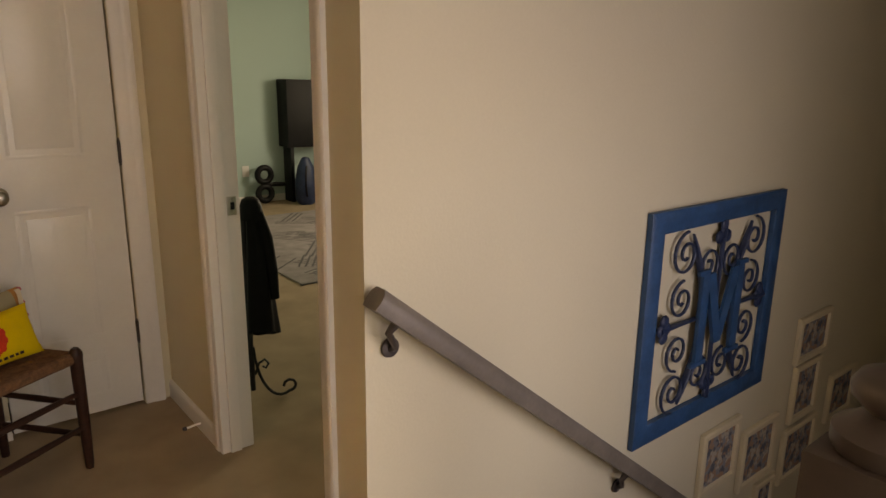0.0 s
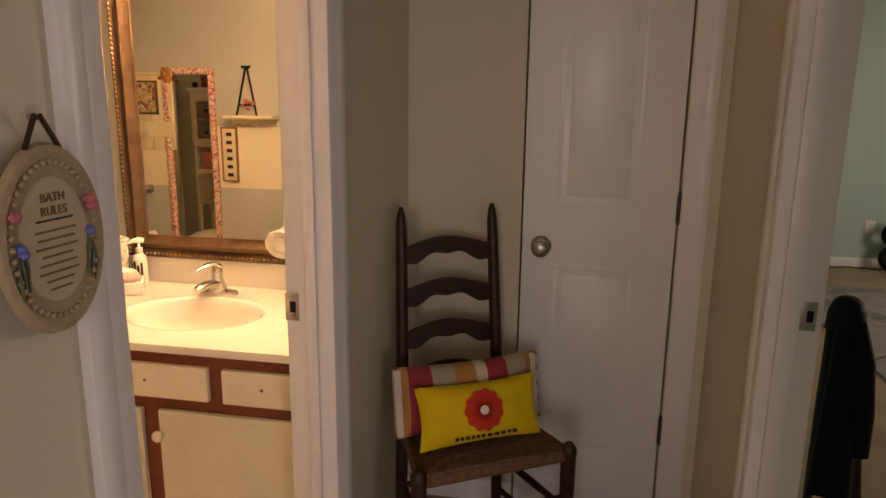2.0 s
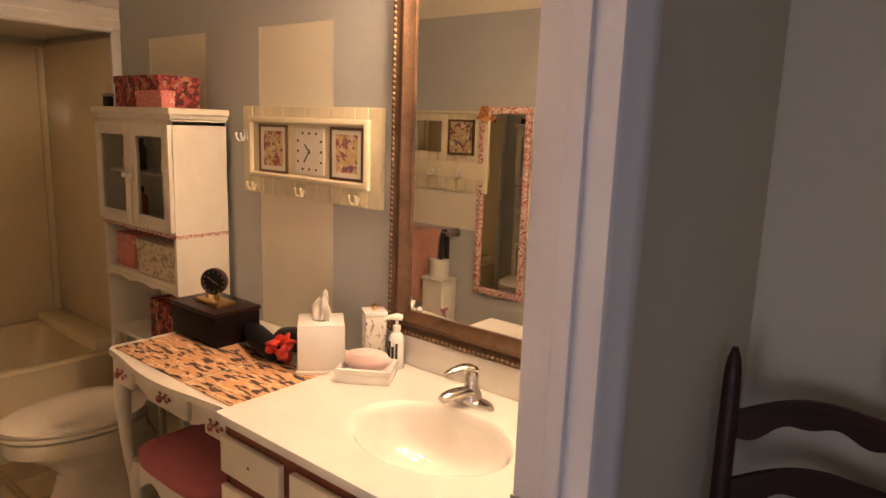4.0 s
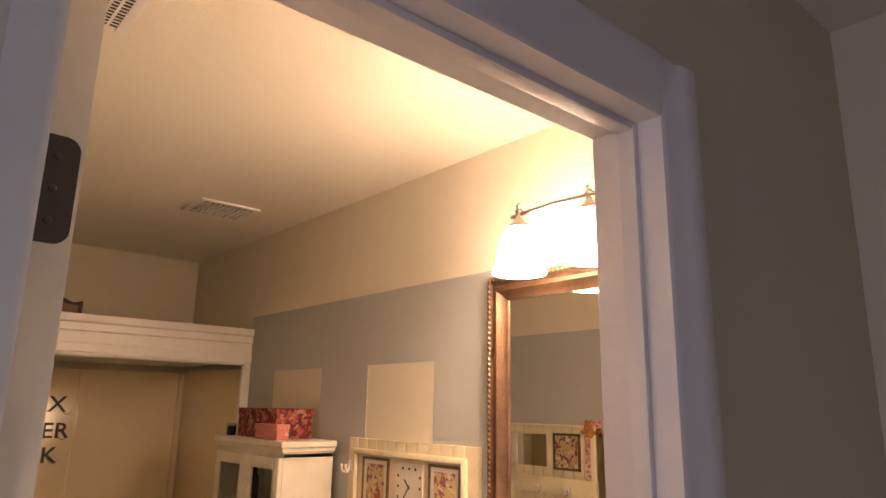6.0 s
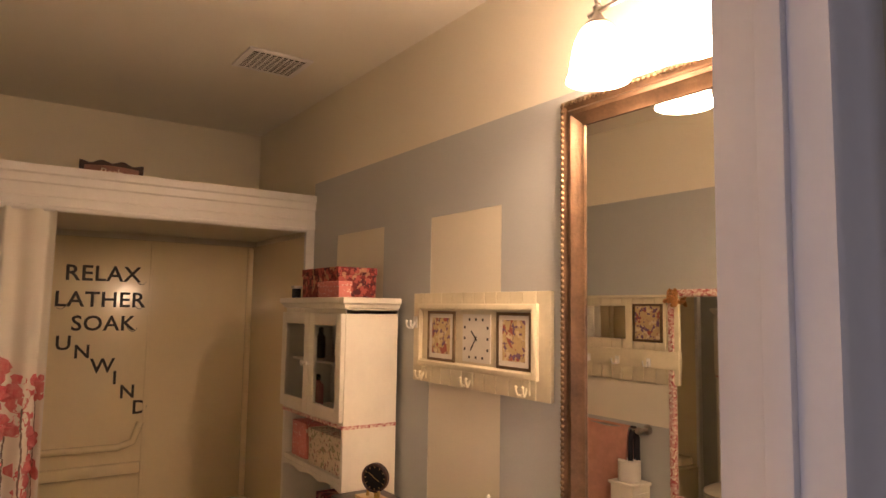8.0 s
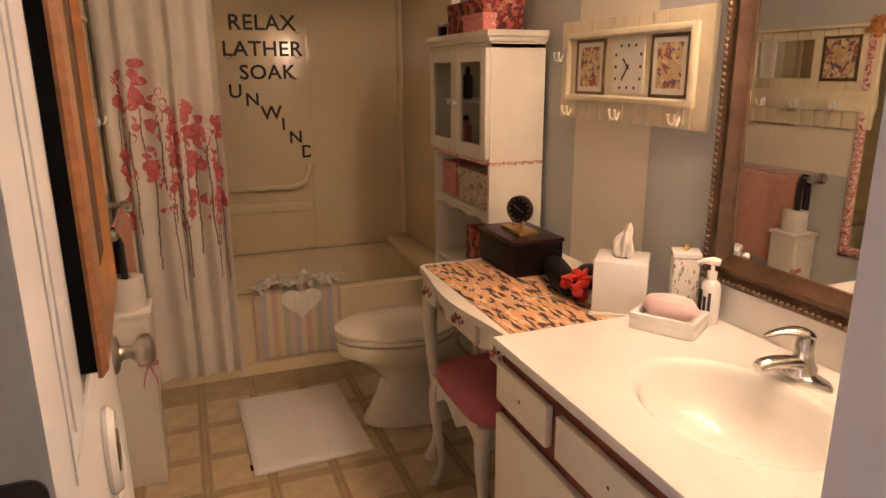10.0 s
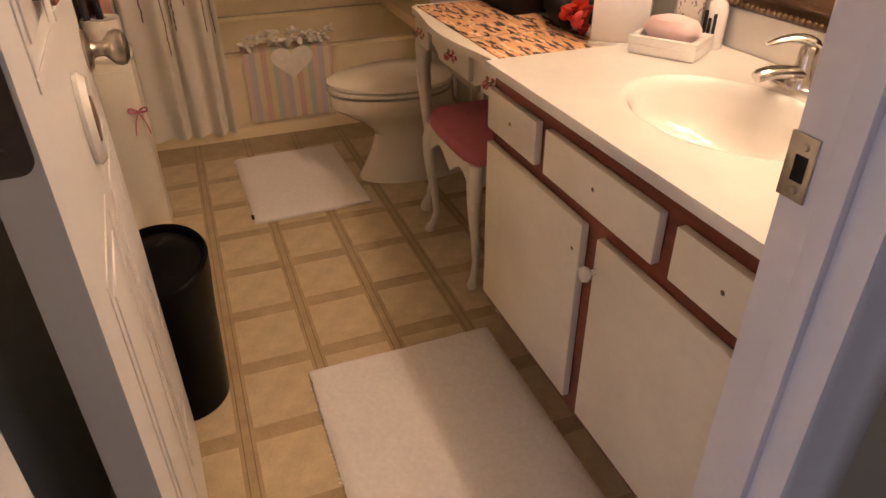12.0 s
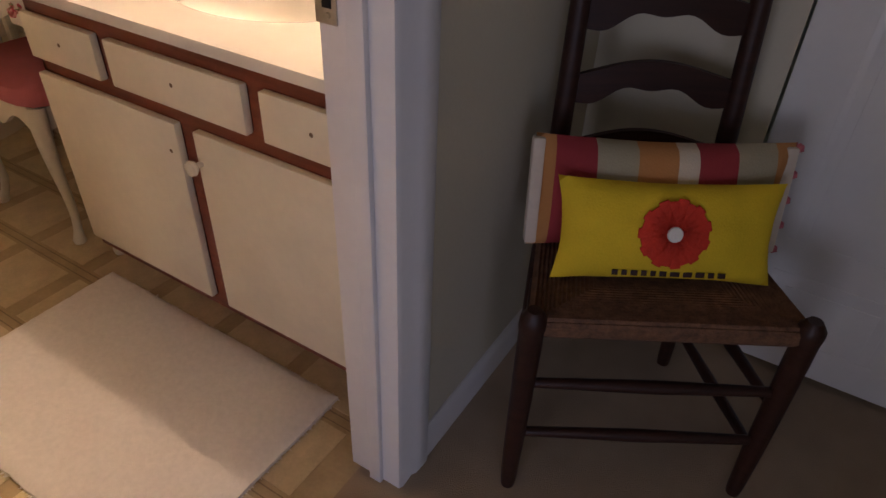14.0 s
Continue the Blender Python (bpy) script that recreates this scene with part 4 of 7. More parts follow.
for x0, x1 in ((DX0 + 0.035, DX0 + 0.15), (DX0 + 0.24, DX1 - 0.24), (DX1 - 0.15, DX1 - 0.035)):
    d = part("drawer", box(B(), x0, DF + 0.010, DT - 0.105, x1, DF + 0.026, DT - 0.028, 0.006), WHITEFURN, desk)
    cx = (x0 + x1) / 2
    part("knob", lathe(B(), [(0.005, 0), (0.005, 0.01), (0.012, 0.015), (0.010, 0.022), (0.002, 0.025)], (cx, DF + 0.010, DT - 0.065), 14, Matrix.Rotation(radians(90), 4, "X")), ROSE, d, "rose-painted knob")
    bm = B()
    for i in range(5):
        a = i * 1.256
        bmesh.ops.create_icosphere(bm, subdivisions=1, radius=0.008, matrix=Matrix.Translation((cx + 0.018 * math.cos(a) * 1.6, DF + 0.008, DT - 0.065 + 0.012 * math.sin(a))) @ Matrix.Diagonal((1.3, 0.3, 0.9, 1)))
    part("carved_spray", bm, ROSE, d, "painted rose spray")


def cabriole(bm, x, y, z1, sx, sy, k=1.0):
    """S-curved leg that swells at the knee and ends in a pad foot."""
    ctl = [(0.0, z1, 0.026), (0.012, z1 * 0.86, 0.027), (0.014, z1 * 0.74, 0.0235), (0.008, z1 * 0.55, 0.019), (-0.002, z1 * 0.36, 0.0155), (-0.006, z1 * 0.2, 0.0135), (0.004, z1 * 0.09, 0.0135), (0.014, z1 * 0.04, 0.018), (0.016, z1 * 0.02, 0.021), (0.016, 0.0, 0.019)]
    return tube(bm, [(x + sx * o * k, y + sy * o * k, z) for o, z, r in ctl], [r * k for o, z, r in ctl], 12)


for x, sx in ((DX0 + 0.045, -1), (DX1 - 0.045, 1)):
    for y, sy in ((DF + 0.05, -1), (YW - 0.05, 0)):
        part("leg", cabriole(B(), x, y, DT - 0.02, sx, sy), WHITEFURN, desk)

stool = thing("dressing_stool", "white stool with cabriole legs and rose cushion", "stool", (-1.33, 2.44, 0))
SX0, SX1, SY0, SY1, SZ = -1.535, -1.135, 2.285, 2.60, 0.40
for x, sx in ((SX0 + 0.025, -1), (SX1 - 0.025, 1)):
    for y, sy in ((SY0 + 0.025, -1), (SY1 - 0.025, 1)):
        part("leg", cabriole(B(), x, y, SZ, sx, sy, 0.85), WHITEFURN, stool)
for y in (SY0 + 0.012, SY1 - 0.028):
    low = [(SX0 + 0.03 + (SX1 - SX0 - 0.06) * i / 24, SZ - 0.075 + 0.022 * abs(math.sin(i / 24 * math.pi * 2)) - 0.012 * math.cos(i / 24 * math.pi * 4)) for i in range(25)]
    part("apron", prism(B(), [(SX0 + 0.03, SZ)] + low + [(SX1 - 0.03, SZ)], "y", y, y + 0.016), WHITEFURN, stool)
for x in (SX0 + 0.012, SX1 - 0.028):
    low = [(SY0 + 0.03 + (SY1 - SY0 - 0.06) * i / 20, SZ - 0.065 + 0.02 * math.sin(i / 20 * math.pi)) for i in range(21)]
    part("side_apron", prism(B(), [(SY0 + 0.03, SZ)] + low + [(SY1 - 0.03, SZ)], "x", x, x + 0.016), WHITEFURN, stool)


def puff(cx, cy, hx, hy, z0, z1, p=5.0):
    def loop(k, z):
        out = []
        for i in range(32):
            a = 2 * math.pi * i / 32
            c, s = math.cos(a), math.sin(a)
            d = (abs(c) ** p + abs(s) ** p) ** (-1 / p)
            out.append(Vector((cx + hx * k * c * d, cy + hy * k * s * d, z)))
        return out
    h = z1 - z0
    return rings(B(), [loop(0.97, z0), loop(1.0, z0 + 0.25 * h), loop(1.0, z0 + 0.5 * h), loop(0.96, z0 + 0.72 * h), loop(0.8, z0 + 0.9 * h), loop(0.45, z1), loop(0.1, z1 + 0.002)])


part("cushion", puff((SX0 + SX1) / 2, (SY0 + SY1) / 2, (SX1 - SX0) / 2 + 0.004, (SY1 - SY0) / 2 + 0.004, SZ + 0.001, SZ + 0.062), PINKCLOTH, stool, "rose cloth seat cushion")

# things on the dressing table
RUNNER = blotches("runner_print", (0.62, 0.34, 0.17), [(0.74, 0.50, 0.30), (0.055, 0.035, 0.03)], 20, level=0.54, stretch=(0.7, 2.6, 1))
rn = thing("table_runner", "peach table runner with dark brushstroke print", "table runner", (-1.35, 2.5, DT))
for x0, x1 in ((DX0 + 0.03, -1.26), (-1.25, -1.0)):
    part("cloth", box(B(), x0, DF + 0.02, DT + 0.0005, x1, 2.62, DT + 0.0035, 0.001), RUNNER, rn)
LACQ = wood("dark_lacquer", (0.004, 0.003, 0.003), (0.010, 0.004, 0.004), 0.42, coat=0.0)
LACQ.node_tree.nodes["Principled BSDF"].inputs["Specular IOR Level"].default_value = 0.2
LACQRED = wood("dark_red_lacquer", (0.012, 0.003, 0.003), (0.035, 0.008, 0.006), 0.35, coat=0.1)
jb = thing("jewellery_box", "black lacquered jewellery box on the dressing table", "box", (-1.55, 2.62, DT))
part("box_body", box(B(), -1.696, 2.53, DT + 0.004, -1.432, 2.70, DT + 0.104, 0.004), LACQ, jb)
part("lid", box(B(), -1.700, 2.526, DT + 0.105, -1.428, 2.704, DT + 0.120, 0.005), LACQRED, jb, "dark red lacquered lid")
dc = thing("desk_clock", "small brass desk clock with round black dial", "clock", (-1.555, 2.61, DT + 0.120))
part("base", box(B(), -1.625, 2.575, DT + 0.120, -1.485, 2.645, DT + 0.132, 0.003), BRASS, dc)
for x in (-1.595, -1.525):
    part("foot", lathe(B(), [(0.006, 0), (0.004, 0.012), (0.006, 0.022), (0.003, 0.028)], (x, 2.605, DT + 0.132), 10), BRASS, dc)
M = Matrix.Translation((-1.555, 2.61, DT + 0.194)) @ Matrix.Rotation(radians(35), 4, "Z") @ Matrix.Rotation(radians(90), 4, "X") @ Matrix.Scale(0.84, 4)
bm = B()
lathe(bm, [(0.048, -0.012), (0.053, -0.008), (0.053, 0.012), (0.048, 0.016), (0.044, 0.012), (0.044, -0.012)], (0, 0, 0), 28)
bmesh.ops.transform(bm, matrix=M, verts=bm.verts)
part("rim", bm, DARKWOOD, dc)
bm = lathe(B(), [(0.045, 0.006), (0.045, 0.010), (0.001, 0.010)], (0, 0, 0), 24)
bmesh.ops.transform(bm, matrix=M, verts=bm.verts)
dial = part("dial", bm, BLACK, dc)
bm = B()
for i in range(12):
    a = i * math.pi / 6
    box(bm, -0.0012, 0.036, 0.0102, 0.0012, 0.042, 0.0108, 0, Matrix.Rotation(a, 4, "Z"))
box(bm, -0.001, 0, 0.0106, 0.001, 0.030, 0.0112, 0, Matrix.Rotation(0.9, 4, "Z"))
box(bm, -0.001, 0, 0.0106, 0.001, 0.022, 0.0112, 0, Matrix.Rotation(4.2, 4, "Z"))
bmesh.ops.transform(bm, matrix=M, verts=bm.verts)
part("dial_marks", bm, BRASS, dial)
part("stem", tube(B(), [(-1.555, 2.612, DT + 0.132), (-1.555, 2.612, DT + 0.150)], 0.006, 8), BRASS, dc)

hd = thing("hair_dryer", "black hair dryer lying on the dressing table", "hair dryer", (-1.27, 2.62, DT))
part("barrel", tube(B(), [(-1.42, 2.66, DT + 0.04), (-1.38, 2.645, DT + 0.042), (-1.28, 2.61, DT + 0.042), (-1.20, 2.585, DT + 0.04)], [0.028, 0.036, 0.038, 0.028], 16), BLACK, hd)
part("handle", tube(B(), [(-1.34, 2.63, DT + 0.03), (-1.30, 2.70, DT + 0.024), (-1.27, 2.77, DT + 0.022)], [0.02, 0.018, 0.016], 12), BLACK, hd)
bg = thing("black_pouch", "soft black pouch on the dressing table", "pouch", (-1.25, 2.70, DT))
part("cloth_body", lathe(B(), [(0.06, 0.0), (0.085, 0.01), (0.09, 0.03), (0.07, 0.05), (0.03, 0.058), (0.002, 0.06)], (-1.27, 2.735, DT + 0.001), 18, None, 1.2, 0.7), BLACK, bg)
RED = mat("red_satin", (0.60, 0.035, 0.02), 0.4, var=0.25, scale=30, bump=0.1)
sc = thing("red_scrunchie", "crumpled red satin scrunchie", "hair tie", (-1.185, 2.60, DT))
bm = B()
for i in range(14):
    a = i / 14 * 2 * math.pi
    bmesh.ops.create_icosphere(bm, subdivisions=2, radius=0.026, matrix=Matrix.Translation((-1.185 + 0.022 * math.cos(a), 2.60 + 0.02 * math.sin(a * 1.7), DT + 0.05 + 0.026 * math.sin(a))) @ Euler((a, a * 2, a * 3)).to_matrix().to_4x4() @ Matrix.Diagonal((0.35, 1, 0.7, 1)))
part("cloth_folds", bm, RED, sc)

# things on the counter
WHITECER = mat("white_ceramic", (0.80, 0.78, 0.74), 0.18, var=0.04, bump=0.0, coat=0.3)
TBX, TBY, TBZ = -1.083, 2.672, DT + 0.001
tb = thing("tissue_box_cover", "white ceramic tissue box cover with a tissue, on the dressing table", "tissue box", (TBX, TBY, TBZ))
rot = Matrix.Translation((TBX, TBY, TBZ)) @ Matrix.Rotation(radians(-40), 4, "Z")
part("base_lip", box(B(), -0.074, -0.074, 0.0, 0.074, 0.074, 0.012, 0.003, rot), WHITECER, tb)
part("cover", box(B(), -0.069, -0.069, 0.012, 0.069, 0.069, 0.150, 0.007, rot), WHITECER, tb)
part("slot", lathe(B(), [(0.03, 0.0), (0.03, 0.0012), (0.004, 0.0012)], (TBX, TBY, TBZ + 0.150), 24, None, 0.9, 0.85), BLACK, tb)


def tissue(u, v):
    """A pulled-up tissue: a pleated cone that folds over into a leaning peak."""
    a = u * 2 * math.pi
    r = 0.025 * (1 - v) ** 0.8 + 0.003 + 0.012 * math.sin(v * 2.6)
    w = 1 + 0.30 * math.sin(3 * a + 5 * v) + 0.16 * math.sin(7 * a + 2)
    return Vector((TBX + r * w * math.cos(a) - 0.006 * v, TBY + 0.55 * r * w * math.sin(a) + 0.010 * v * v, TBZ + 0.146 + 0.078 * v + 0.016 * v * math.sin(a + 0.6))), Vector((math.cos(a), math.sin(a), 0))


part("tissue", cloth_sheet(B(), tissue, 40, 14, 0.0012), WHITECLOTH, tb, "crumpled white paper tissue")
LAV = blotches("lavender_sprig_print", (0.76, 0.73, 0.66), [(0.22, 0.14, 0.24), (0.20, 0.24, 0.10)], 60, level=0.62, stretch=(1.6, 1.6, 0.6))
can = thing("square_canister", "square white canister with lavender print and gold knob", "canister", (-0.945, 2.758, CT))
rot = Matrix.Translation((-0.945, 2.758, 0)) @ Matrix.Rotation(radians(-34), 4, "Z") @ Matrix.Diagonal((0.86, 0.86, 1, 1)) @ Matrix.Translation((0.83, -2.725, 0))
part("canister_body", box(B(), -0.866, 2.689, CT, -0.794, 2.761, CT + 0.148, 0.004, rot), LAV, can)
part("lid", box(B(), -0.870, 2.685, CT + 0.149, -0.790, 2.765, CT + 0.162, 0.004, rot), WHITECER, can)
part("lid_knob", lathe(B(), [(0.004, 0), (0.009, 0.006), (0.009, 0.013), (0.002, 0.018)], (-0.945, 2.758, CT + 0.162), 12), BRASS, can, "gold knob")
ZEBRA = bands("black_white_print", [(0.76, 0.73, 0.68), (0.05, 0.045, 0.05), (0.76, 0.73, 0.68), (0.76, 0.73, 0.68)], "X", 0.022, 0.3, 0.05)
pump = thing("soap_pump_bottle", "white soap pump bottle with dark bars on its label", "soap dispenser", (-0.866, 2.772, CT))
pb = part("bottle_body", lathe(B(), [(0.022, 0), (0.024, 0.006), (0.024, 0.085), (0.020, 0.100), (0.011, 0.108), (0.011, 0.116)], (-0.866, 2.772, CT), 22), WHITECER, pump)
bm = B()
for i, h in enumerate((0.05, 0.03, 0.055, 0.04, 0.05)):
    a = radians(-150 + i * 26)
    box(bm, -0.0035, -0.0018, 0.030, 0.0035, 0.0006, 0.030 + h, 0, Matrix.Translation((-0.866 + 0.0245 * math.cos(a), 2.772 + 0.0245 * math.sin(a), CT)) @ Matrix.Rotation(a + math.pi / 2, 4, "Z"))
part("label_bars", bm, LETTER, pb)
part("collar", lathe(B(), [(0.012, 0.116), (0.012, 0.128), (0.005, 0.131), (0.0045, 0.148)], (-0.866, 2.772, CT), 14), WHITECER, pump)
part("pump_head", tube(B(), [(-0.856, 2.784, CT + 0.151), (-0.866, 2.772, CT + 0.154), (-0.879, 2.754, CT + 0.153), (-0.887, 2.744, CT + 0.147)], [0.009, 0.011, 0.007, 0.004], 10), WHITECER, pump)
dish = thing("soap_dish", "white rectangular ceramic soap dish", "soap dish", (-0.868, 2.656, CT))
rot = Matrix.Translation((-0.868, 2.656, 0)) @ Matrix.Rotation(radians(32), 4, "Z") @ Matrix.Translation((0.765, -2.565, 0))
part("dish_base", box(B(), -0.842, 2.508, CT, -0.688, 2.622, CT + 0.024, 0.006, rot), WHITECER, dish)
bm = frame_ring(B(), -0.842, -0.688, -0.057, 0.057, 0, [(0, 0), (0, 0.016), (0.010, 0.017), (0.016, 0.004), (0.016, 0.0)], 1)
bmesh.ops.transform(bm, matrix=Matrix.Translation((0, 2.565, CT + 0.024)) @ Matrix.Rotation(radians(90), 4, "X"), verts=bm.verts)
bmesh.ops.transform(bm, matrix=rot, verts=bm.verts)
part("dish_rim", bm, WHITECER, dish)
soap = thing("bar_of_soap", "large pale mauve bar of soap", "soap", (-0.868, 2.656, CT + 0.025))
bm = lathe(B(), [(0.012, 0), (0.040, 0.004), (0.052, 0.018), (0.052, 0.028), (0.042, 0.042), (0.018, 0.049), (0.002, 0.050)], (0, 0, 0), 26, None, 1.15, 0.68)
bmesh.ops.transform(bm, matrix=Matrix.Translation((-0.868, 2.656, CT + 0.026)) @ Matrix.Rotation(radians(32), 4, "Z") @ Matrix.Diagonal((1.1, 1.1, 1.15, 1)), verts=bm.verts)
part("soap_bar", bm, mat("mauve_soap", (0.72, 0.52, 0.50), 0.4, var=0.06, bump=0.02), soap)
wd = thing("wall_hair_dryer", "white wall-mounted hair dryer beside the mirror", "hair dryer", (-0.06, 2.6, 1.0))
part("holder", box(B(), XB - 0.05, 2.56, 0.93, XB - 0.002, 2.66, 1.03, 0.01), WHITECER, wd)
part("barrel", tube(B(), [(-0.09, 2.66, 0.99), (-0.10, 2.62, 0.99), (-0.115, 2.52, 0.985), (-0.125, 2.46, 0.982)], [0.034, 0.042, 0.044, 0.036], 18), WHITECER, wd)
part("nozzle_ring", tube(B(), [(-0.125, 2.462, 0.982), (-0.127, 2.452, 0.9815)], [0.026, 0.022], 16), BLACK, wd)

# clock board on the mirror wall
BOARD = mat("antique_cream_paint", (0.72, 0.64, 0.45), 0.5, var=0.1, scale=9, fine=70, bump=0.08)
bx0, bx1, bz0, bz1, by = -1.68, -0.985, 1.20, 1.50, YW - 0.002
cb = thing("clock_board", "cream beadboard wall panel with clock, two pictures and hooks", "wall clock", (-1.33, YW, 1.2))
n = 12
for i in range(n):
    w = (bx1 - bx0) / n
    part("bead_slat", box(B(), bx0 + i * w + 0.001, by - 0.016, bz0, bx0 + (i + 1) * w - 0.001, by, bz1, 0.002), BOARD, cb)
part("frame", frame_ring(B(), bx0 + 0.045, bx1 - 0.045, bz0 + 0.055, bz1 - 0.035, by - 0.0165, [(0, 0), (0, 0.010), (0.006, 0.015), (0.016, 0.015), (0.022, 0.008), (0.022, 0)]), BOARD, cb)
part("centre_panel", box(B(), bx0 + 0.066, by - 0.020, bz0 + 0.076, bx1 - 0.066, by - 0.0165, bz1 - 0.056), BOARD, cb)
PICT = blotches("sepia_interior_print", (0.55, 0.40, 0.20), [(0.34, 0.10, 0.07), (0.64, 0.52, 0.32), (0.17, 0.09, 0.15)], 30, level=0.56)
DIAL = mat("ivory_dial", (0.74, 0.70, 0.60), 0.5, var=0.06, scale=20)
for x0, x1 in ((-1.565, -1.425), (-1.195, -1.060)):
    p = part("picture_mat", box(B(), x0, by - 0.0235, 1.285, x1, by - 0.0205, 1.432), DIAL, cb, "cream picture mat")
    part("print", box(B(), x0 + 0.018, by - 0.0243, 1.301, x1 - 0.018, by - 0.0236, 1.418), PICT, p, "faded sepia print")
    part("picture_rim", frame_ring(B(), x0 - 0.008, x1 + 0.008, 1.277, 1.44, by - 0.0205, [(0, 0), (0, 0.006), (0.009, 0.006), (0.009, 0)]), GOLD, p)
dial = part("clock_dial", box(B(), -1.375, by - 0.0235, 1.285, -1.235, by - 0.0205, 1.432), DIAL, cb, "square ivory clock dial")
bm = B()
for i in range(12):
    a = i * math.pi / 6
    k = 0.062 / max(abs(math.sin(a)), abs(math.cos(a)))
    box(bm, -1.305 + k * 0.93 * math.sin(a) - 0.004, by - 0.0245, 1.358 + k * 0.93 * math.cos(a) - 0.004, -1.305 + k * 0.93 * math.sin(a) + 0.004, by - 0.0236, 1.358 + k * 0.93 * math.cos(a) + 0.004)
tagged(part("hour_marks", bm, LETTER, dial), kind="stuff")
for l, w, a in ((0.045, 0.004, 215), (0.032, 0.005, -45)):
    bm = box(B(), -w / 2, -0.0012, -0.008, w / 2, 0, l, 0, Matrix.Translation((-1.305, by - 0.0248, 1.358)) @ Matrix.Rotation(radians(a), 4, "Y"))
    part("clock_hand", bm, LETTER, dial)


def coat_hook(parent, x, y, z, s, mt):
    bm = B()
    box(bm, x - 0.012, y, z - 0.02, x + 0.012, y + s * 0.006, z + 0.02, 0.002)
    for dx in (-0.014, 0.014):
        tube(bm, [Vector((x, y + s * 0.004, z)), *bez((x + dx * 0.3, y + s * 0.012, z - 0.012), (x + dx * 0.6, y + s * 0.02, z - 0.03), (x + dx, y + s * 0.034, z - 0.02), (x + dx, y + s * 0.032, z + 0.002), 6)], 0.0035, 8)
        bmesh.ops.create_icosphere(bm, subdivisions=1, radius=0.0055, matrix=Matrix.Translation((x + dx, y + s * 0.032, z + 0.003)))
    return part("hook", bm, mt, parent, "double coat hook")


for x in (-1.60, -1.335, -1.075):
    coat_hook(cb, x, by - 0.0165, 1.232, -1, BOARD)
coat_hook(cb, -1.662, by - 0.0165, 1.40, -1, WHITECER)

# ---- tub things ----
CY0, CY1, CZ0, CZ1, CX = YL + 0.02, 1.775, 0.05, 1.80, XSOF + 0.035


def fold(u, v):
    a = u * 2 * math.pi * 5.2 + 0.5 * math.sin(u * 9)
    amp = 0.014 + 0.012 * v
    y = CY0 + (CY1 - CY0 - 0.05 * v * 0) * u + 0.012 * math.sin(a * 0.5 + v)
    x = CX + amp * math.sin(a) + 0.006 * math.sin(u * 31 + v * 4)
    return Vector((x, y, CZ1 + (CZ0 - CZ1) * v))


def curtain_at(u, v):
    p = fold(u, v)
    d = fold(min(u + 0.004, 1.004), v) - fold(u - 0.004, v)
    nrm = Vector((d.y, -d.x, 0)).normalized()
    return p, nrm


cur = thing("shower_curtain", "white shower curtain printed with rose blossoms, drawn to one side", "shower curtain", (CX, 1.55, CZ0))
part("cloth", cloth_sheet(B(), curtain_at, 120, 14, 0.002), WHITECLOTH, cur)
rnd = random.Random(5)
petals, stems = B(), B()


def dab(bm, u, v, r, ang, el):
    p, nr = curtain_at(u, v)
    loop = []
    for k in range(7):
        a = k / 7 * 2 * math.pi
        du, dv = r * math.cos(a), r * el * math.sin(a)
        ru, rv = du * math.cos(ang) - dv * math.sin(ang), du * math.sin(ang) + dv * math.cos(ang)
        q, nq = curtain_at(min(0.995, max(0.005, u + ru / (CY1 - CY0))), min(0.99, max(0.01, v + rv / (CZ1 - CZ0))))
        loop.append(bm.verts.new(q + nq * (0.0024 + 0.0004 * rnd.random())))
    bm.faces.new(loop)


for cu, cv in ((0.12, 0.56), (0.46, 0.53), (0.62, 0.57), (0.84, 0.58), (0.10, 0.30), (0.22, 0.36), (0.30, 0.28), (0.42, 0.34), (0.48, 0.42), (0.55, 0.37), (0.60, 0.46), (0.72, 0.44), (0.80, 0.40), (0.86, 0.47), (0.92, 0.38), (0.93, 0.52), (0.36, 0.47), (0.66, 0.36), (0.16, 0.46)):
    for k in range(9):
        dab(petals, cu + rnd.uniform(-0.055, 0.055), cv + rnd.uniform(-0.045, 0.045), rnd.uniform(0.014, 0.032), rnd.uniform(0, 3.1), rnd.uniform(0.6, 1.0))
    v = cv + 0.03
    u = cu
    for k in range(rnd.randint(9, 15)):
        dab(stems, u, v, 0.0028, 0.0, 6.0)
        u += rnd.uniform(-0.006, 0.007)
        v += 0.016
tagged(part("blossom_print", petals, PINKINK, cur, "rose blossom print", smooth=None), kind="stuff")
tagged(part("stem_print", stems, GREYINK, cur, "grey stem print", smooth=None), kind="stuff")
part("curtain_rod", tube(B(), [(CX, YL + 0.005, 1.805), (CX, YW - 0.05, 1.805)], 0.011, 12), TRIM, cur)

STRIPE = bands("pastel_stripes", [(0.62, 0.42, 0.34), (0.66, 0.58, 0.36), (0.46, 0.50, 0.40), (0.64, 0.50, 0.40), (0.52, 0.47, 0.50), (0.68, 0.60, 0.42)], "Y", 0.15, 0.97, 0.4)
ft = thing("hand_towel", "pastel striped hand towel hung over the tub edge", "towel", (X1, 2.06, 0.1))
TY0, TY1 = 1.835, 2.225


def towel_over(u, v):
    y = TY0 + (TY1 - TY0) * u
    s = v * 0.44
    if s < 0.31:
        p = Vector((X1 + 0.009 + 0.002 * math.sin(u * 9), y, 0.075 + s))
        return p, Vector((1, 0, 0))
    return Vector((X1 + 0.007 - (s - 0.31) * 0.9, y, 0.388)), Vector((0.2, 0, 1))


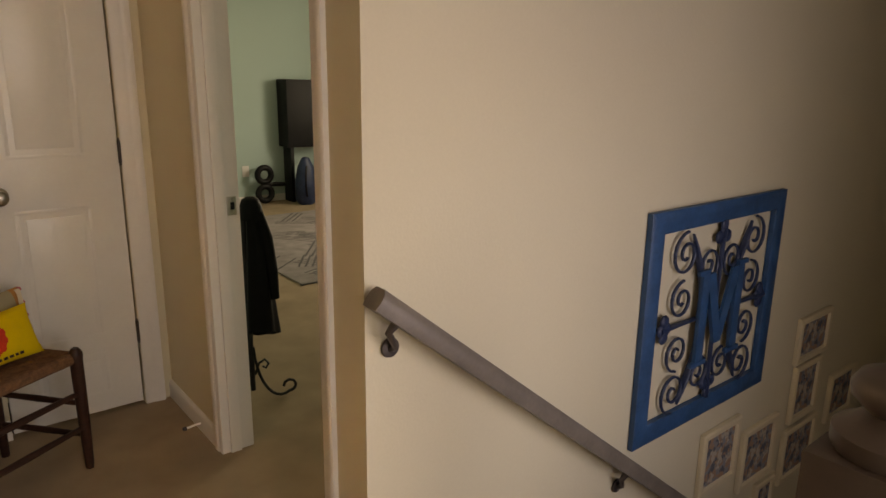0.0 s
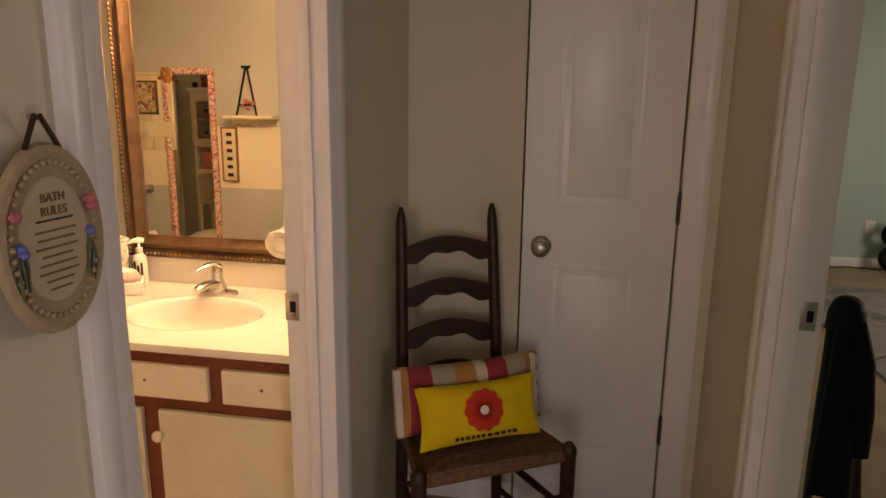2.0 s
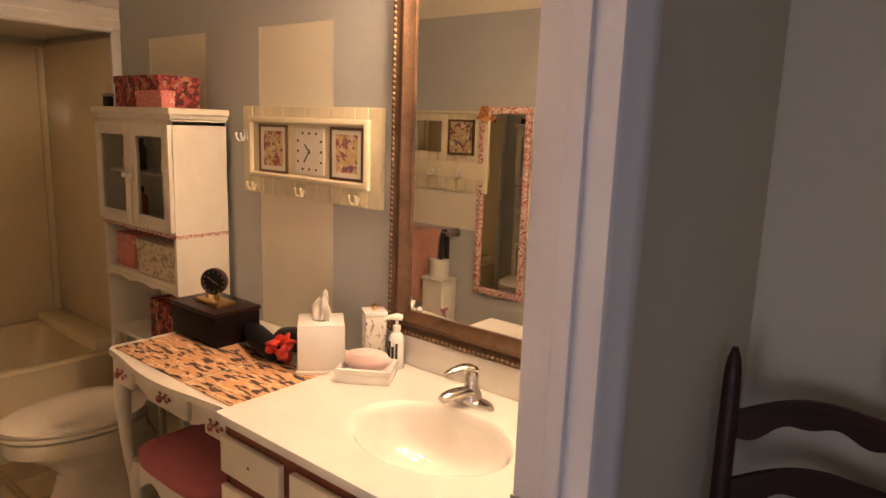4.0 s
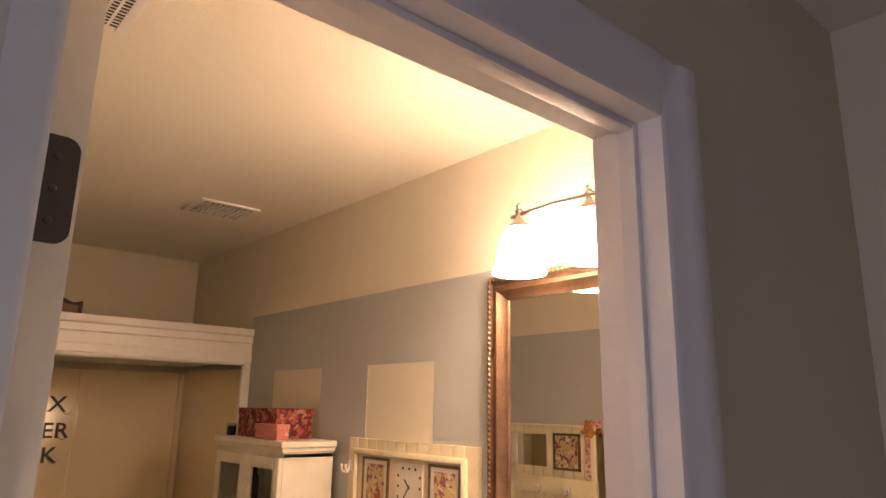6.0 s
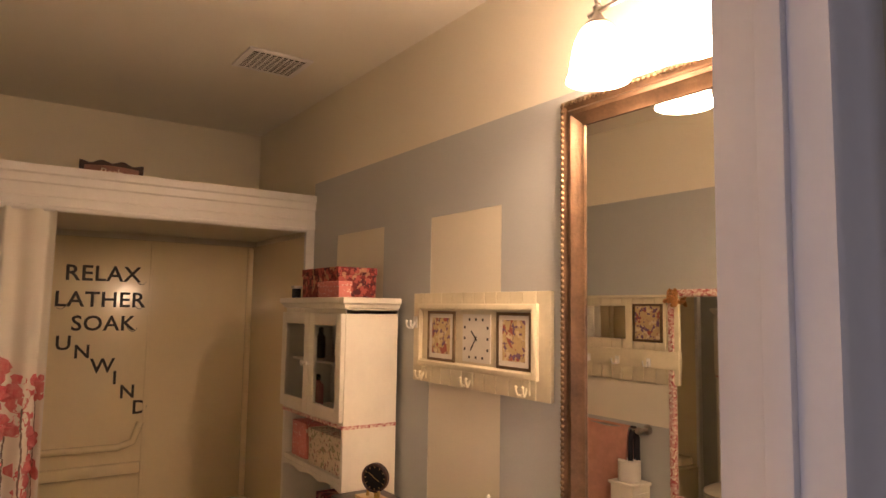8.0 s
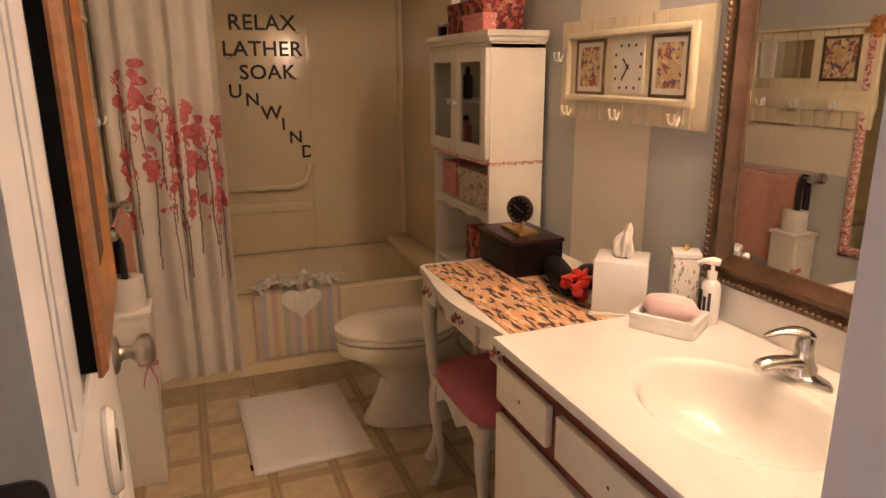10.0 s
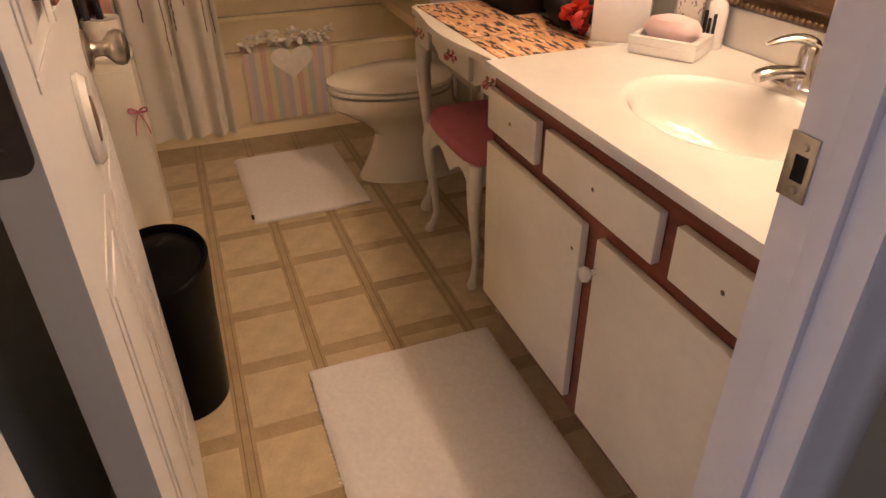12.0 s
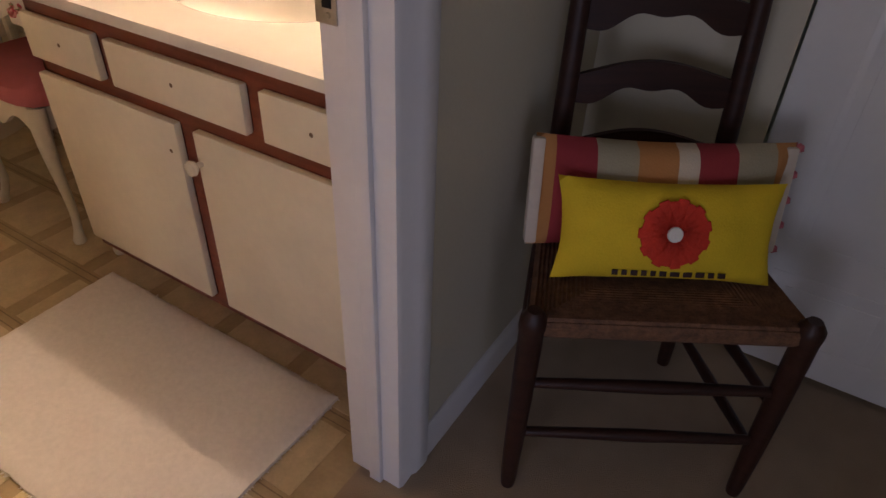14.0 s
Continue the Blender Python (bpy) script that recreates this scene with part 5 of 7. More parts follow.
part("terry_cloth", cloth_sheet(B(), towel_over, 24, 20, 0.005), STRIPE, ft)
LACE = mat("white_lace", (0.78, 0.74, 0.66), 0.95, var=0.1, scale=40, fine=200, bump=0.4)
gar = thing("lace_flower_garland", "white lace flower garland along the tub edge", "garland", (X1, 2.06, 0.39))
rnd = random.Random(8)
for i in range(15):
    y = 1.86 + 0.36 * i / 14 + rnd.uniform(-0.01, 0.01)
    c = Vector((X1 - 0.012 + rnd.uniform(-0.015, 0.015), y, 0.418 + rnd.uniform(-0.010, 0.042)))
    bm = B()
    for k in range(6):
        a = k * math.pi / 3 + rnd.random()
        t = rnd.uniform(0.3, 1.0)
        M = Matrix.Translation(c) @ Euler((rnd.uniform(-0.6, 0.6), rnd.uniform(-0.6, 0.9), a)).to_matrix().to_4x4() @ Matrix.Translation((0.020, 0, 0.004)) @ Matrix.Diagonal((1.0, 0.65, 0.28, 1))
        bmesh.ops.create_icosphere(bm, subdivisions=1, radius=0.023, matrix=M)
    bmesh.ops.create_icosphere(bm, subdivisions=1, radius=0.007, matrix=Matrix.Translation(c + Vector((0.004, 0, 0.008))))
    part("flower", bm, LACE, gar)
ht = thing("cloth_heart", "white cloth heart pinned to the striped towel", "ornament", (X1, 2.06, 0.3))
pts = []
for i in range(28):
    a = 2 * math.pi * i / 28
    pts.append((2.045 + 0.0080 * 16 * math.sin(a) ** 3 * 0.72, 0.335 + 0.0050 * (13 * math.cos(a) - 5 * math.cos(2 * a) - 2 * math.cos(3 * a) - math.cos(4 * a))))
part("heart", prism(B(), pts, "x", X1 + 0.013, X1 + 0.020), LACE, ht)


def lettering(name, body, size, m, mt, parent, spread=1.0, extrude=0.0006, bold=0.0):
    """Raised letters in the built-in font, turned into a mesh."""
    cu = bpy.data.curves.new(name, "FONT")
    cu.body, cu.size, cu.extrude, cu.align_x, cu.align_y, cu.space_character, cu.resolution_u = body, size, extrude, "CENTER", "CENTER", spread, 3
    cu.offset = bold
    tmp = bpy.data.objects.new(name, cu)
    scene.collection.objects.link(tmp)
    bpy.context.view_layer.update()
    me = bpy.data.meshes.new_from_object(tmp.evaluated_get(bpy.context.evaluated_depsgraph_get()))
    bpy.data.objects.remove(tmp)
    me.transform(m)
    me.transform(Matrix.Translation(-ORG.get(parent, Vector((0, 0, 0)))))
    me.materials.clear()
    me.materials.append(mt)
    ob = new(name, me)
    ob.parent = parent
    ORG[ob] = ORG.get(parent, Vector((0, 0, 0)))
    return ob


FACE_X = Matrix.Rotation(radians(90), 4, "Z") @ Matrix.Rotation(radians(90), 4, "X")     # letters that face +x
FACE_Y = Matrix.Rotation(radians(180), 4, "Z") @ Matrix.Rotation(radians(90), 4, "X")    # letters that face +y
dec = thing("wall_lettering", "black vinyl words RELAX LATHER SOAK UNWIND on the tub surround", "wall decal", (XBACK, 2.05, 1.2))
LX = XBACK + 0.0515


def ly(px):
    return 1.888 + (px - 127) * 0.00268


def lz(py):
    return 1.606 - (py - 487) * 0.00288


for w, px, py, size in (("RELAX", 185, 491, 0.108), ("LATHER", 183, 536, 0.106), ("SOAK", 190, 577, 0.104), ("U", 126, 610, 0.098), ("N", 157, 625, 0.092), ("W", 192, 650, 0.10), ("I", 214, 671, 0.092), ("N", 237, 696, 0.092), ("D", 260, 724, 0.096)):
    lettering("letters", w, size, Matrix.Translation((LX, ly(px), lz(py))) @ FACE_X @ Matrix.Diagonal((1.04, 1, 1, 1)), LETTER, dec, 1.05, bold=0.0016)
bm = B()
for px, py, s in ((252, 503, 1), (250, 546, 1), (240, 586, 1), (118, 548, -1)):
    tube(bm, bez((LX, ly(px - 12 * s), lz(py - 8)), (LX, ly(px - 4 * s), lz(py + 8)), (LX, ly(px + 4 * s), lz(py + 6)), (LX, ly(px + 8 * s), lz(py - 2)), 8), [0.0035, 0.005, 0.006, 0.006, 0.005, 0.0045, 0.004, 0.003, 0.002], 6, 0.3)
part("flourish", bm, LETTER, dec)

sg = thing("bath_sign", "small dark wooden Bath sign with scalloped edge on the soffit", "sign", (XSOF, 1.975, 1.973))
SGX = XSOF - 0.19
pts = []
for i in range(41):
    a = i / 40
    y = 1.85 + 0.25 * a
    z = 2.045 + 0.010 * math.sin(a * math.pi) + 0.006 * math.cos(a * math.pi * 6)
    pts.append((y, z))
pts = [(1.85, 1.973)] + pts + [(2.10, 1.973)]
part("board", prism(B(), pts, "x", SGX - 0.008, SGX + 0.008), DARKWOOD, sg)
pts2 = [(1.868, 1.979)] + [(1.868 + 0.214 * i / 20, 2.030 + 0.008 * math.sin(i / 20 * math.pi)) for i in range(21)] + [(2.082, 1.979)]
part("painted_field", prism(B(), pts2, "x", SGX + 0.008, SGX + 0.0095), mat("faded_rose_paint", (0.28, 0.13, 0.10), 0.6, var=0.25, scale=30), sg)
lettering("letters", "Bath", 0.05, Matrix.Translation((SGX + 0.0102, 1.975, 2.006)) @ FACE_X, mat("cream_sign_paint", (0.7, 0.6, 0.48), 0.6), sg)

# ---- ceiling vents ----
def vent(name, x0, y0, x1, y1, label, nx=9, ny=4):
    t = thing(name, label, "air vent", ((x0 + x1) / 2, (y0 + y1) / 2, ZC))
    z = ZC - 0.001
    bm = B()
    box(bm, x0, y0, z - 0.009, x1, y0 + 0.024, z, 0.003)
    box(bm, x0, y1 - 0.024, z - 0.009, x1, y1, z, 0.003)
    box(bm, x0, y0 + 0.024, z - 0.009, x0 + 0.024, y1 - 0.024, z, 0.003)
    box(bm, x1 - 0.024, y0 + 0.024, z - 0.009, x1, y1 - 0.024, z, 0.003)
    part("frame", bm, TRIM, t)
    # Black sheet paints in the shade of the duct between the slats.
    part("backing", box(B(), x0 + 0.02, y0 + 0.02, z - 0.0074, x1 - 0.02, y1 - 0.02, z - 0.001), BLACK, t)
    for i in range(1, ny + 8):
        x = x0 + 0.024 + (x1 - x0 - 0.048) * i / (ny + 8)
        part("slat", box(B(), x - 0.002, y0 + 0.024, z - 0.0095, x + 0.002, y1 - 0.024, z - 0.0078), TRIM, t)
    for i in range(1, nx):
        y = y0 + 0.024 + (y1 - y0 - 0.048) * i / nx
        part("cross_slat", box(B(), x0 + 0.024, y - 0.003, z - 0.0094, x1 - 0.024, y + 0.003, z - 0.0079), TRIM, t)
    return t


vent("ceiling_vent", -2.36, 2.335, -2.125, 2.595, "white slatted air vent in the bathroom ceiling")
vent("exhaust_vent", -1.02, 1.50, -0.80, 1.72, "white square exhaust vent in the bathroom ceiling")

# ---- behind the bathroom door ----
OAK = wood("orange_oak", (0.20, 0.075, 0.025), (0.36, 0.15, 0.05), 0.35)
PRINTDARK = blotches("dark_brown_print", (0.05, 0.028, 0.016), [(0.10, 0.05, 0.02), (0.03, 0.016, 0.01)], 14, level=0.5)
pic = thing("framed_picture", "wooden framed picture hung on the open bathroom door", "picture", (-0.148, 1.460, 0), rz=-176.9, local=True)
part("backing", box(B(), 0.215, -0.068, 1.055, 0.545, -0.0505, 1.58), BINBLACK, pic, "black side of the frame")
part("wood_frame", frame_ring(B(), 0.210, 0.550, 1.05, 1.585, -0.068, [(0, 0), (0, 0.004), (0.006, 0.010), (0.045, 0.012), (0.060, 0.006), (0.070, 0.003), (0.070, 0)], -1), OAK, pic)
part("print", box(B(), 0.275, -0.0705, 1.115, 0.485, -0.068, 1.52), PRINTDARK, pic, "dark brown print")
ov = thing("oval_ornament", "oval white ceramic ornament on the bathroom door", "ornament", (-0.148, 1.460, 0), rz=-176.9, local=True)
MO = Matrix.Translation((0.365, -0.0505, 0.885)) @ Matrix.Rotation(radians(90), 4, "X")
bm = lathe(B(), [(0.05, 0), (0.052, 0.006), (0.046, 0.014), (0.036, 0.010), (0.002, 0.011)], (0, 0, 0), 28, None, 0.78, 1.15)
bmesh.ops.transform(bm, matrix=MO, verts=bm.verts)
part("plate", bm, WHITECER, ov)
bm = lathe(B(), [(0.028, 0.010), (0.026, 0.014), (0.004, 0.016)], (0, 0, 0), 22, None, 0.7, 1.1)
bmesh.ops.transform(bm, matrix=MO, verts=bm.verts)
part("relief", bm, GOLD, ov)

hd = thing("hair_dryer", "white wall-hung hair dryer beside the mirror", "hair dryer", (-0.315, YW, 0.90))
part("wall_holder", box(B(), -0.345, YW - 0.045, 0.90, -0.275, YW - 0.002, 1.03, 0.008), WHITECER, hd)
part("barrel", lathe(B(), [(0.028, 0.0), (0.034, 0.02), (0.038, 0.06), (0.046, 0.075), (0.050, 0.095), (0.046, 0.097), (0.034, 0.085), (0.012, 0.083)], (-0.315, YW - 0.042, 0.955), 24, Matrix.Rotation(radians(104), 4, "X")), WHITECER, hd)
part("air_grille", lathe(B(), [(0.022, 0.0), (0.020, 0.006), (0.004, 0.008)], (-0.315, YW - 0.128, 0.934), 18, Matrix.Rotation(radians(104), 4, "X")), WHITECER, hd)
part("grip", tube(B(), [(-0.312, YW - 0.075, 0.92), (-0.300, YW - 0.07, 0.87), (-0.292, YW - 0.06, 0.815)], [0.016, 0.015, 0.013], 12), WHITECER, hd)
part("switch", box(B(), -0.308, YW - 0.094, 0.885, -0.298, YW - 0.083, 0.905, 0.001), BLACK, hd, "black switch")

bin_t = thing("waste_bin", "tall black plastic waste bin with raised back rim", "waste bin", (-1.0, 1.49, 0))
bm = B()
bcx, bcy = -0.985, 1.462
loops = []
for r, z, tilt in ((0.100, 0.0, 0), (0.106, 0.006, 0), (0.112, 0.12, 0), (0.118, 0.24, 0), (0.126, 0.33, 0.6), (0.130, 0.37, 1), (0.126, 0.375, 1), (0.120, 0.366, 1), (0.116, 0.352, 1.0), (0.02, 0.352, 1.0)):
    loops.append([Vector((bcx + r * math.cos(2 * math.pi * i / 40), bcy + 0.92 * r * math.sin(2 * math.pi * i / 40), z + tilt * 0.022 * (1 + math.cos(2 * math.pi * i / 40 - 2.6)))) for i in range(40)])
rings(bm, loops)
part("bin_shell", bm, BINBLACK, bin_t)
part("swing_lid", rings(B(), [[Vector((bcx + r * math.cos(2 * math.pi * i / 40), bcy + 0.92 * r * math.sin(2 * math.pi * i / 40), z + 0.022 * (1 + math.cos(2 * math.pi * i / 40 - 2.6)))) for i in range(40)] for r, z in ((0.112, 0.3535), (0.110, 0.362), (0.09, 0.368), (0.03, 0.372))]), BINBLACK, bin_t)

tw = thing("toilet_roll_tower", "narrow white toilet-roll cabinet against the wall", "cabinet", (-1.9, 1.39, 0))
part("body", box(B(), -2.0, YL + 0.015, 0.0, -1.86, 1.455, 0.60, 0.006), WHITEFURN, tw)
part("top", box(B(), -2.008, YL + 0.012, 0.60, -1.852, 1.463, 0.616, 0.004), WHITEFURN, tw)
part("door_panel", box(B(), -1.861, YL + 0.03, 0.03, -1.857, 1.44, 0.57, 0.001), WHITEFURN, tw)
tr = thing("toilet_roll", "white toilet roll on the narrow cabinet", "toilet roll", (-1.93, 1.40, 0.617))
bm = B()
loops = []
for r, z in ((0.055, 0.0), (0.056, 0.05), (0.055, 0.1), (0.021, 0.1), (0.02, 0.0)):
    loops.append([Vector((-1.93 + r * math.cos(2 * math.pi * i / 28), 1.395 + r * math.sin(2 * math.pi * i / 28), 0.617 + z)) for i in range(28)])
rings(bm, loops + loops[:1], cap=False)
part("roll", bm, WHITECLOTH, tr)
bw = thing("pink_bow", "pink ribbon bow on the narrow cabinet", "bow", (-1.856, 1.44, 0.42))
bm = B()
for s in (-1, 1):
    tube(bm, bez((-1.853, 1.44, 0.44), (-1.846, 1.44 + s * 0.03, 0.475), (-1.846, 1.44 + s * 0.045, 0.43), (-1.853, 1.44, 0.44), 10), 0.005, 6, 0.5)
    tube(bm, bez((-1.853, 1.44, 0.44), (-1.85, 1.44 + s * 0.01, 0.42), (-1.85, 1.44 + s * 0.02, 0.39), (-1.85, 1.44 + s * 0.022, 0.365), 6), 0.004, 6, 0.5)
part("ribbon", bm, mat("pink_ribbon", (0.66, 0.18, 0.26), 0.5), bw)

# towel bar and towels on the wall facing the mirror
bar = thing("towel_bar", "aged nickel towel bar with a ball end", "towel bar", (-2.1, YL, 0.86))
part("bar", tube(B(), [(-2.43, YL + 0.07, 0.865), (-1.87, YL + 0.07, 0.865)], 0.009, 12), NICKEL, bar)
for x in (-2.42, -1.88):
    part("post", lathe(B(), [(0.026, 0), (0.026, 0.006), (0.012, 0.012), (0.010, 0.05), (0.015, 0.058), (0.019, 0.07), (0.015, 0.082), (0.003, 0.088)], (x, YL + 0.002, 0.865), 18, Matrix.Rotation(radians(-90), 4, "X")), NICKEL, bar)


def hung_towel(name, x0, x1, drop, mt, label):
    t = thing(name, label, "towel", ((x0 + x1) / 2, YL + 0.07, 0.87 - drop))

    def f(u, v):
        s = (v - 0.5) * 2
        x = x0 + (x1 - x0) * u + 0.004 * math.sin(v * 6)
        y = YL + 0.07 + (0.017 + 0.006 * math.sin(u * 8)) * max(-1, min(1, s * 9))
        return Vector((x, y, 0.882 - abs(s) * drop + 0.006 * abs(s) * math.sin(u * 5))), Vector((0, 1 if s > 0 else -1, 0.3))
    part("terry_cloth", cloth_sheet(B(), f, 20, 50, 0.007), mt, t)
    return t


hung_towel("bath_towel", -2.31, -1.94, 0.44, PINKTOWEL, "peach bath towel folded over the bar")
hung_towel("hand_towel", -1.930, -1.900, 0.47, mat("charcoal_terry_towel", (0.035, 0.032, 0.036), 0.97, var=0.2, scale=30, fine=380, bump=0.6), "narrow charcoal towel folded over the bar beside the peach one")
rk = thing("hook_rack", "cream beadboard hook rack with small mirror and picture", "coat rack", (-2.05, YL, 1.1))
ry = YL + 0.002
for i in range(10):
    part("bead_slat", box(B(), -2.38 + i * 0.07 + 0.001, ry, 1.10, -2.31 + i * 0.07 - 0.001, ry + 0.016, 1.52, 0.002), BOARD, rk)
part("rail", box(B(), -2.38, ry + 0.0165, 1.17, -1.68, ry + 0.024, 1.26, 0.003), BOARD, rk)
part("ledge", box(B(), -2.39, ry, 1.521, -1.67, ry + 0.03, 1.535, 0.003), BOARD, rk)
part("small_mirror", box(B(), -2.32, ry + 0.0165, 1.31, -2.0, ry + 0.02, 1.48), MIRROR, rk, "small mirror", smooth=None)
p = part("picture", box(B(), -1.94, ry + 0.0165, 1.31, -1.78, ry + 0.02, 1.48), PICT, rk, "faded sepia print")
part("picture_rim", frame_ring(B(), -1.95, -1.77, 1.30, 1.49, ry + 0.0165, [(0, 0), (0, 0.008), (0.012, 0.008), (0.012, 0)], 1), GOLD, p)
for x in (-2.25, -2.05, -1.85):
    coat_hook(rk, x, ry + 0.0245, 1.20, 1, WHITECER)
tm = thing("tall_narrow_mirror", "tall narrow mirror in a rose-painted frame with a flower", "mirror", (-1.58, YL, 0.6))
part("mirror_frame", frame_ring(B(), -1.74, -1.42, 0.55, 1.56, ry, [(0, 0), (0, 0.018), (0.01, 0.024), (0.03, 0.022), (0.036, 0.012), (0.036, 0)], 1), EDGE, tm)
part("mirror_glass", box(B(), -1.71, ry, 0.58, -1.45, ry + 0.008, 1.53), MIRROR, tm, "mirror glass", smooth=None)
GOLDFL = mat("ochre_silk_flower", (0.45, 0.20, 0.06), 0.8, var=0.4, scale=40, bump=0.3)
bm = B()
rnd = random.Random(3)
for k in range(16):
    M = Matrix.Translation((-1.70 + rnd.uniform(-0.03, 0.03), ry + 0.035 + rnd.uniform(-0.008, 0.012), 1.52 + rnd.uniform(-0.03, 0.03))) @ Euler((rnd.random() * 3, rnd.random() * 3, rnd.random() * 3)).to_matrix().to_4x4() @ Matrix.Diagonal((1, 0.7, 0.25, 1))
    bmesh.ops.create_icosphere(bm, subdivisions=1, radius=0.026, matrix=M)
part("silk_flower", bm, GOLDFL, tm, "ochre silk flower")
vs = thing("vertical_sign", "narrow cream sign with a column of dark letters", "sign", (-1.34, YL, 0.92))
part("board", box(B(), -1.39, ry, 0.93, -1.30, ry + 0.012, 1.23, 0.002), BOARD, vs)
part("rim", frame_ring(B(), -1.394, -1.296, 0.926, 1.234, ry + 0.002, [(0, 0), (0, 0.014), (0.008, 0.014), (0.008, 0)], 1), OAK, vs)
bm = B()
for i in range(6):
    box(bm, -1.362, ry + 0.012, 1.185 - i * 0.046, -1.328, ry + 0.0128, 1.205 - i * 0.046)
part("letter_bars", bm, LETTER, vs)
sh = thing("wall_shelf", "small cream wall shelf with a bracket edge", "shelf", (-1.18, YL, 1.28))
part("board", box(B(), -1.33, ry, 1.285, -1.03, ry + 0.10, 1.302, 0.003), BOARD, sh)
part("apron", prism(B(), [(-1.32, 1.284)] + [(-1.32 + 0.28 * i / 20, 1.245 + 0.012 * abs(math.sin(i / 20 * math.pi * 4))) for i in range(21)] + [(-1.04, 1.284)], "y", ry, ry + 0.012), BOARD, sh)
ea = thing("easel_ornament", "black easel ornament with a small bouquet", "ornament", (-1.2, YL + 0.05, 1.302))
bm = B()
tube(bm, [(-1.27, ry + 0.05, 1.302), (-1.215, ry + 0.03, 1.56)], 0.006, 6)
tube(bm, [(-1.15, ry + 0.05, 1.302), (-1.205, ry + 0.03, 1.56)], 0.006, 6)
tube(bm, [(-1.255, ry + 0.05, 1.36), (-1.165, ry + 0.05, 1.36)], 0.006, 6)
tube(bm, [(-1.235, ry + 0.035, 1.565), (-1.185, ry + 0.035, 1.565)], 0.008, 6)
part("easel", bm, BLACK, ea)
bm = B()
for k in range(9):
    bmesh.ops.create_icosphere(bm, subdivisions=1, radius=0.014, matrix=Matrix.Translation((-1.21 + rnd.uniform(-0.04, 0.05), ry + 0.05, 1.34 + rnd.uniform(0, 0.06))) @ Matrix.Diagonal((1, 0.8, 0.7, 1)))
part("bouquet", bm, PINKCLOTH, ea)
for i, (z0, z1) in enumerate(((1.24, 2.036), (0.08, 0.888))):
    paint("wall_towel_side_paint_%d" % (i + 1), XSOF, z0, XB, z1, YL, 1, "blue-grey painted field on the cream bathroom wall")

# ---- hall: ladder-back chair with pillows ----
CH = thing("ladder_back_chair", "dark walnut ladder-back chair with woven rush seat", "chair", (0.325, 2.556, 0), rz=31, local=True)


def back_at(z):
    """How far back the rear posts lean at a height."""
    return 0.155 + max(0, z - 0.42) ** 1.15 * 0.095


for s in (-1, 1):
    zs = [0, 0.1, 0.25, 0.42, 0.6, 0.8, 0.95, 1.0, 1.03, 1.055, 1.075]
    rs = [0.014, 0.017, 0.0195, 0.0195, 0.019, 0.018, 0.017, 0.0165, 0.0155, 0.012, 0.005]
    part("rear_post", tube(B(), [(s * (0.168 - 0.02 * z), back_at(z), z) for z in zs], rs, 12), DARKWOOD, CH)
    zs = [0, 0.02, 0.12, 0.25, 0.36, 0.41, 0.425, 0.44, 0.455]
    rs = [0.013, 0.015, 0.018, 0.020, 0.021, 0.021, 0.023, 0.022, 0.012]
    part("front_leg", tube(B(), [(s * (0.222 - 0.004 * z), -0.19, z) for z in zs], rs, 12), DARKWOOD, CH)
for z in (0.533, 0.663, 0.793, 0.923):
    hw = 0.166 - 0.02 * z
    up = [(-hw + 2 * hw * i / 24, z + 0.030 + 0.026 * math.sin(i / 24 * math.pi) ** 1.3) for i in range(25)]
    dn = [(hw - 2 * hw * i / 24, z - 0.022 + 0.030 * math.sin(i / 24 * math.pi) ** 2 + 0.006 * math.cos(i / 24 * math.pi * 6)) for i in range(25)]
    bm = prism(B(), up + dn, "y", -0.006, 0.006)
    for v in bm.verts:
        v.co.y += back_at(v.co.z) + 0.018 * (1 - (v.co.x / hw) ** 2)
    part("back_slat", bm, DARKWOOD, CH)
for z, f in ((0.16, 0), (0.29, 0)):
    part("front_stretcher", tube(B(), [(-0.22, -0.19, z), (0, -0.19, z), (0.22, -0.19, z)], [0.009, 0.0125, 0.009], 10), DARKWOOD, CH)
for s in (-1, 1):
    for z in (0.13, 0.25):
        part("side_stretcher", tube(B(), [(s * 0.22, -0.19, z), (s * 0.193, -0.02, z), (s * 0.165, 0.155, z)], [0.009, 0.012, 0.009], 10), DARKWOOD, CH)
part("rear_stretcher", tube(B(), [(-0.165, 0.155, 0.20), (0, 0.155, 0.20), (0.165, 0.155, 0.20)], [0.009, 0.012, 0.009], 10), DARKWOOD, CH)
bm = B()
N = 26
for q in range(4):
    for i in range(N):
        k0, k1 = i / N, (i + 1) / N
        def cor(qq, k):
            c = [(-0.225, -0.195), (0.225, -0.195), (0.17, 0.16), (-0.17, 0.16)][qq % 4]
            return Vector((c[0] * (1 - k * 0.97), -0.02 + (c[1] + 0.02) * (1 - k * 0.97), 0.436 - 0.012 * k))
        a, b, c, d = cor(q, k0), cor(q + 1, k0), cor(q + 1, k1), cor(q, k1)
        m1, m2 = (a + d) / 2 + Vector((0, 0, 0.006)), (b + c) / 2 + Vector((0, 0, 0.006))
        va = [bm.verts.new(p) for p in (a, b, m2, m1)]
        vb = [bm.verts.new(p) for p in (m1.copy(), m2.copy(), c, d)]
        bm.faces.new(va)
        bm.faces.new(vb)
rings(bm, [[Vector((x * k, -0.02 + (y + 0.02) * k, z)) for x, y in ((-0.228, -0.2), (0.228, -0.2), (0.172, 0.165), (-0.172, 0.165))] for k, z in ((0.97, 0.402), (1.01, 0.412), (1.01, 0.428), (0.98, 0.435))])
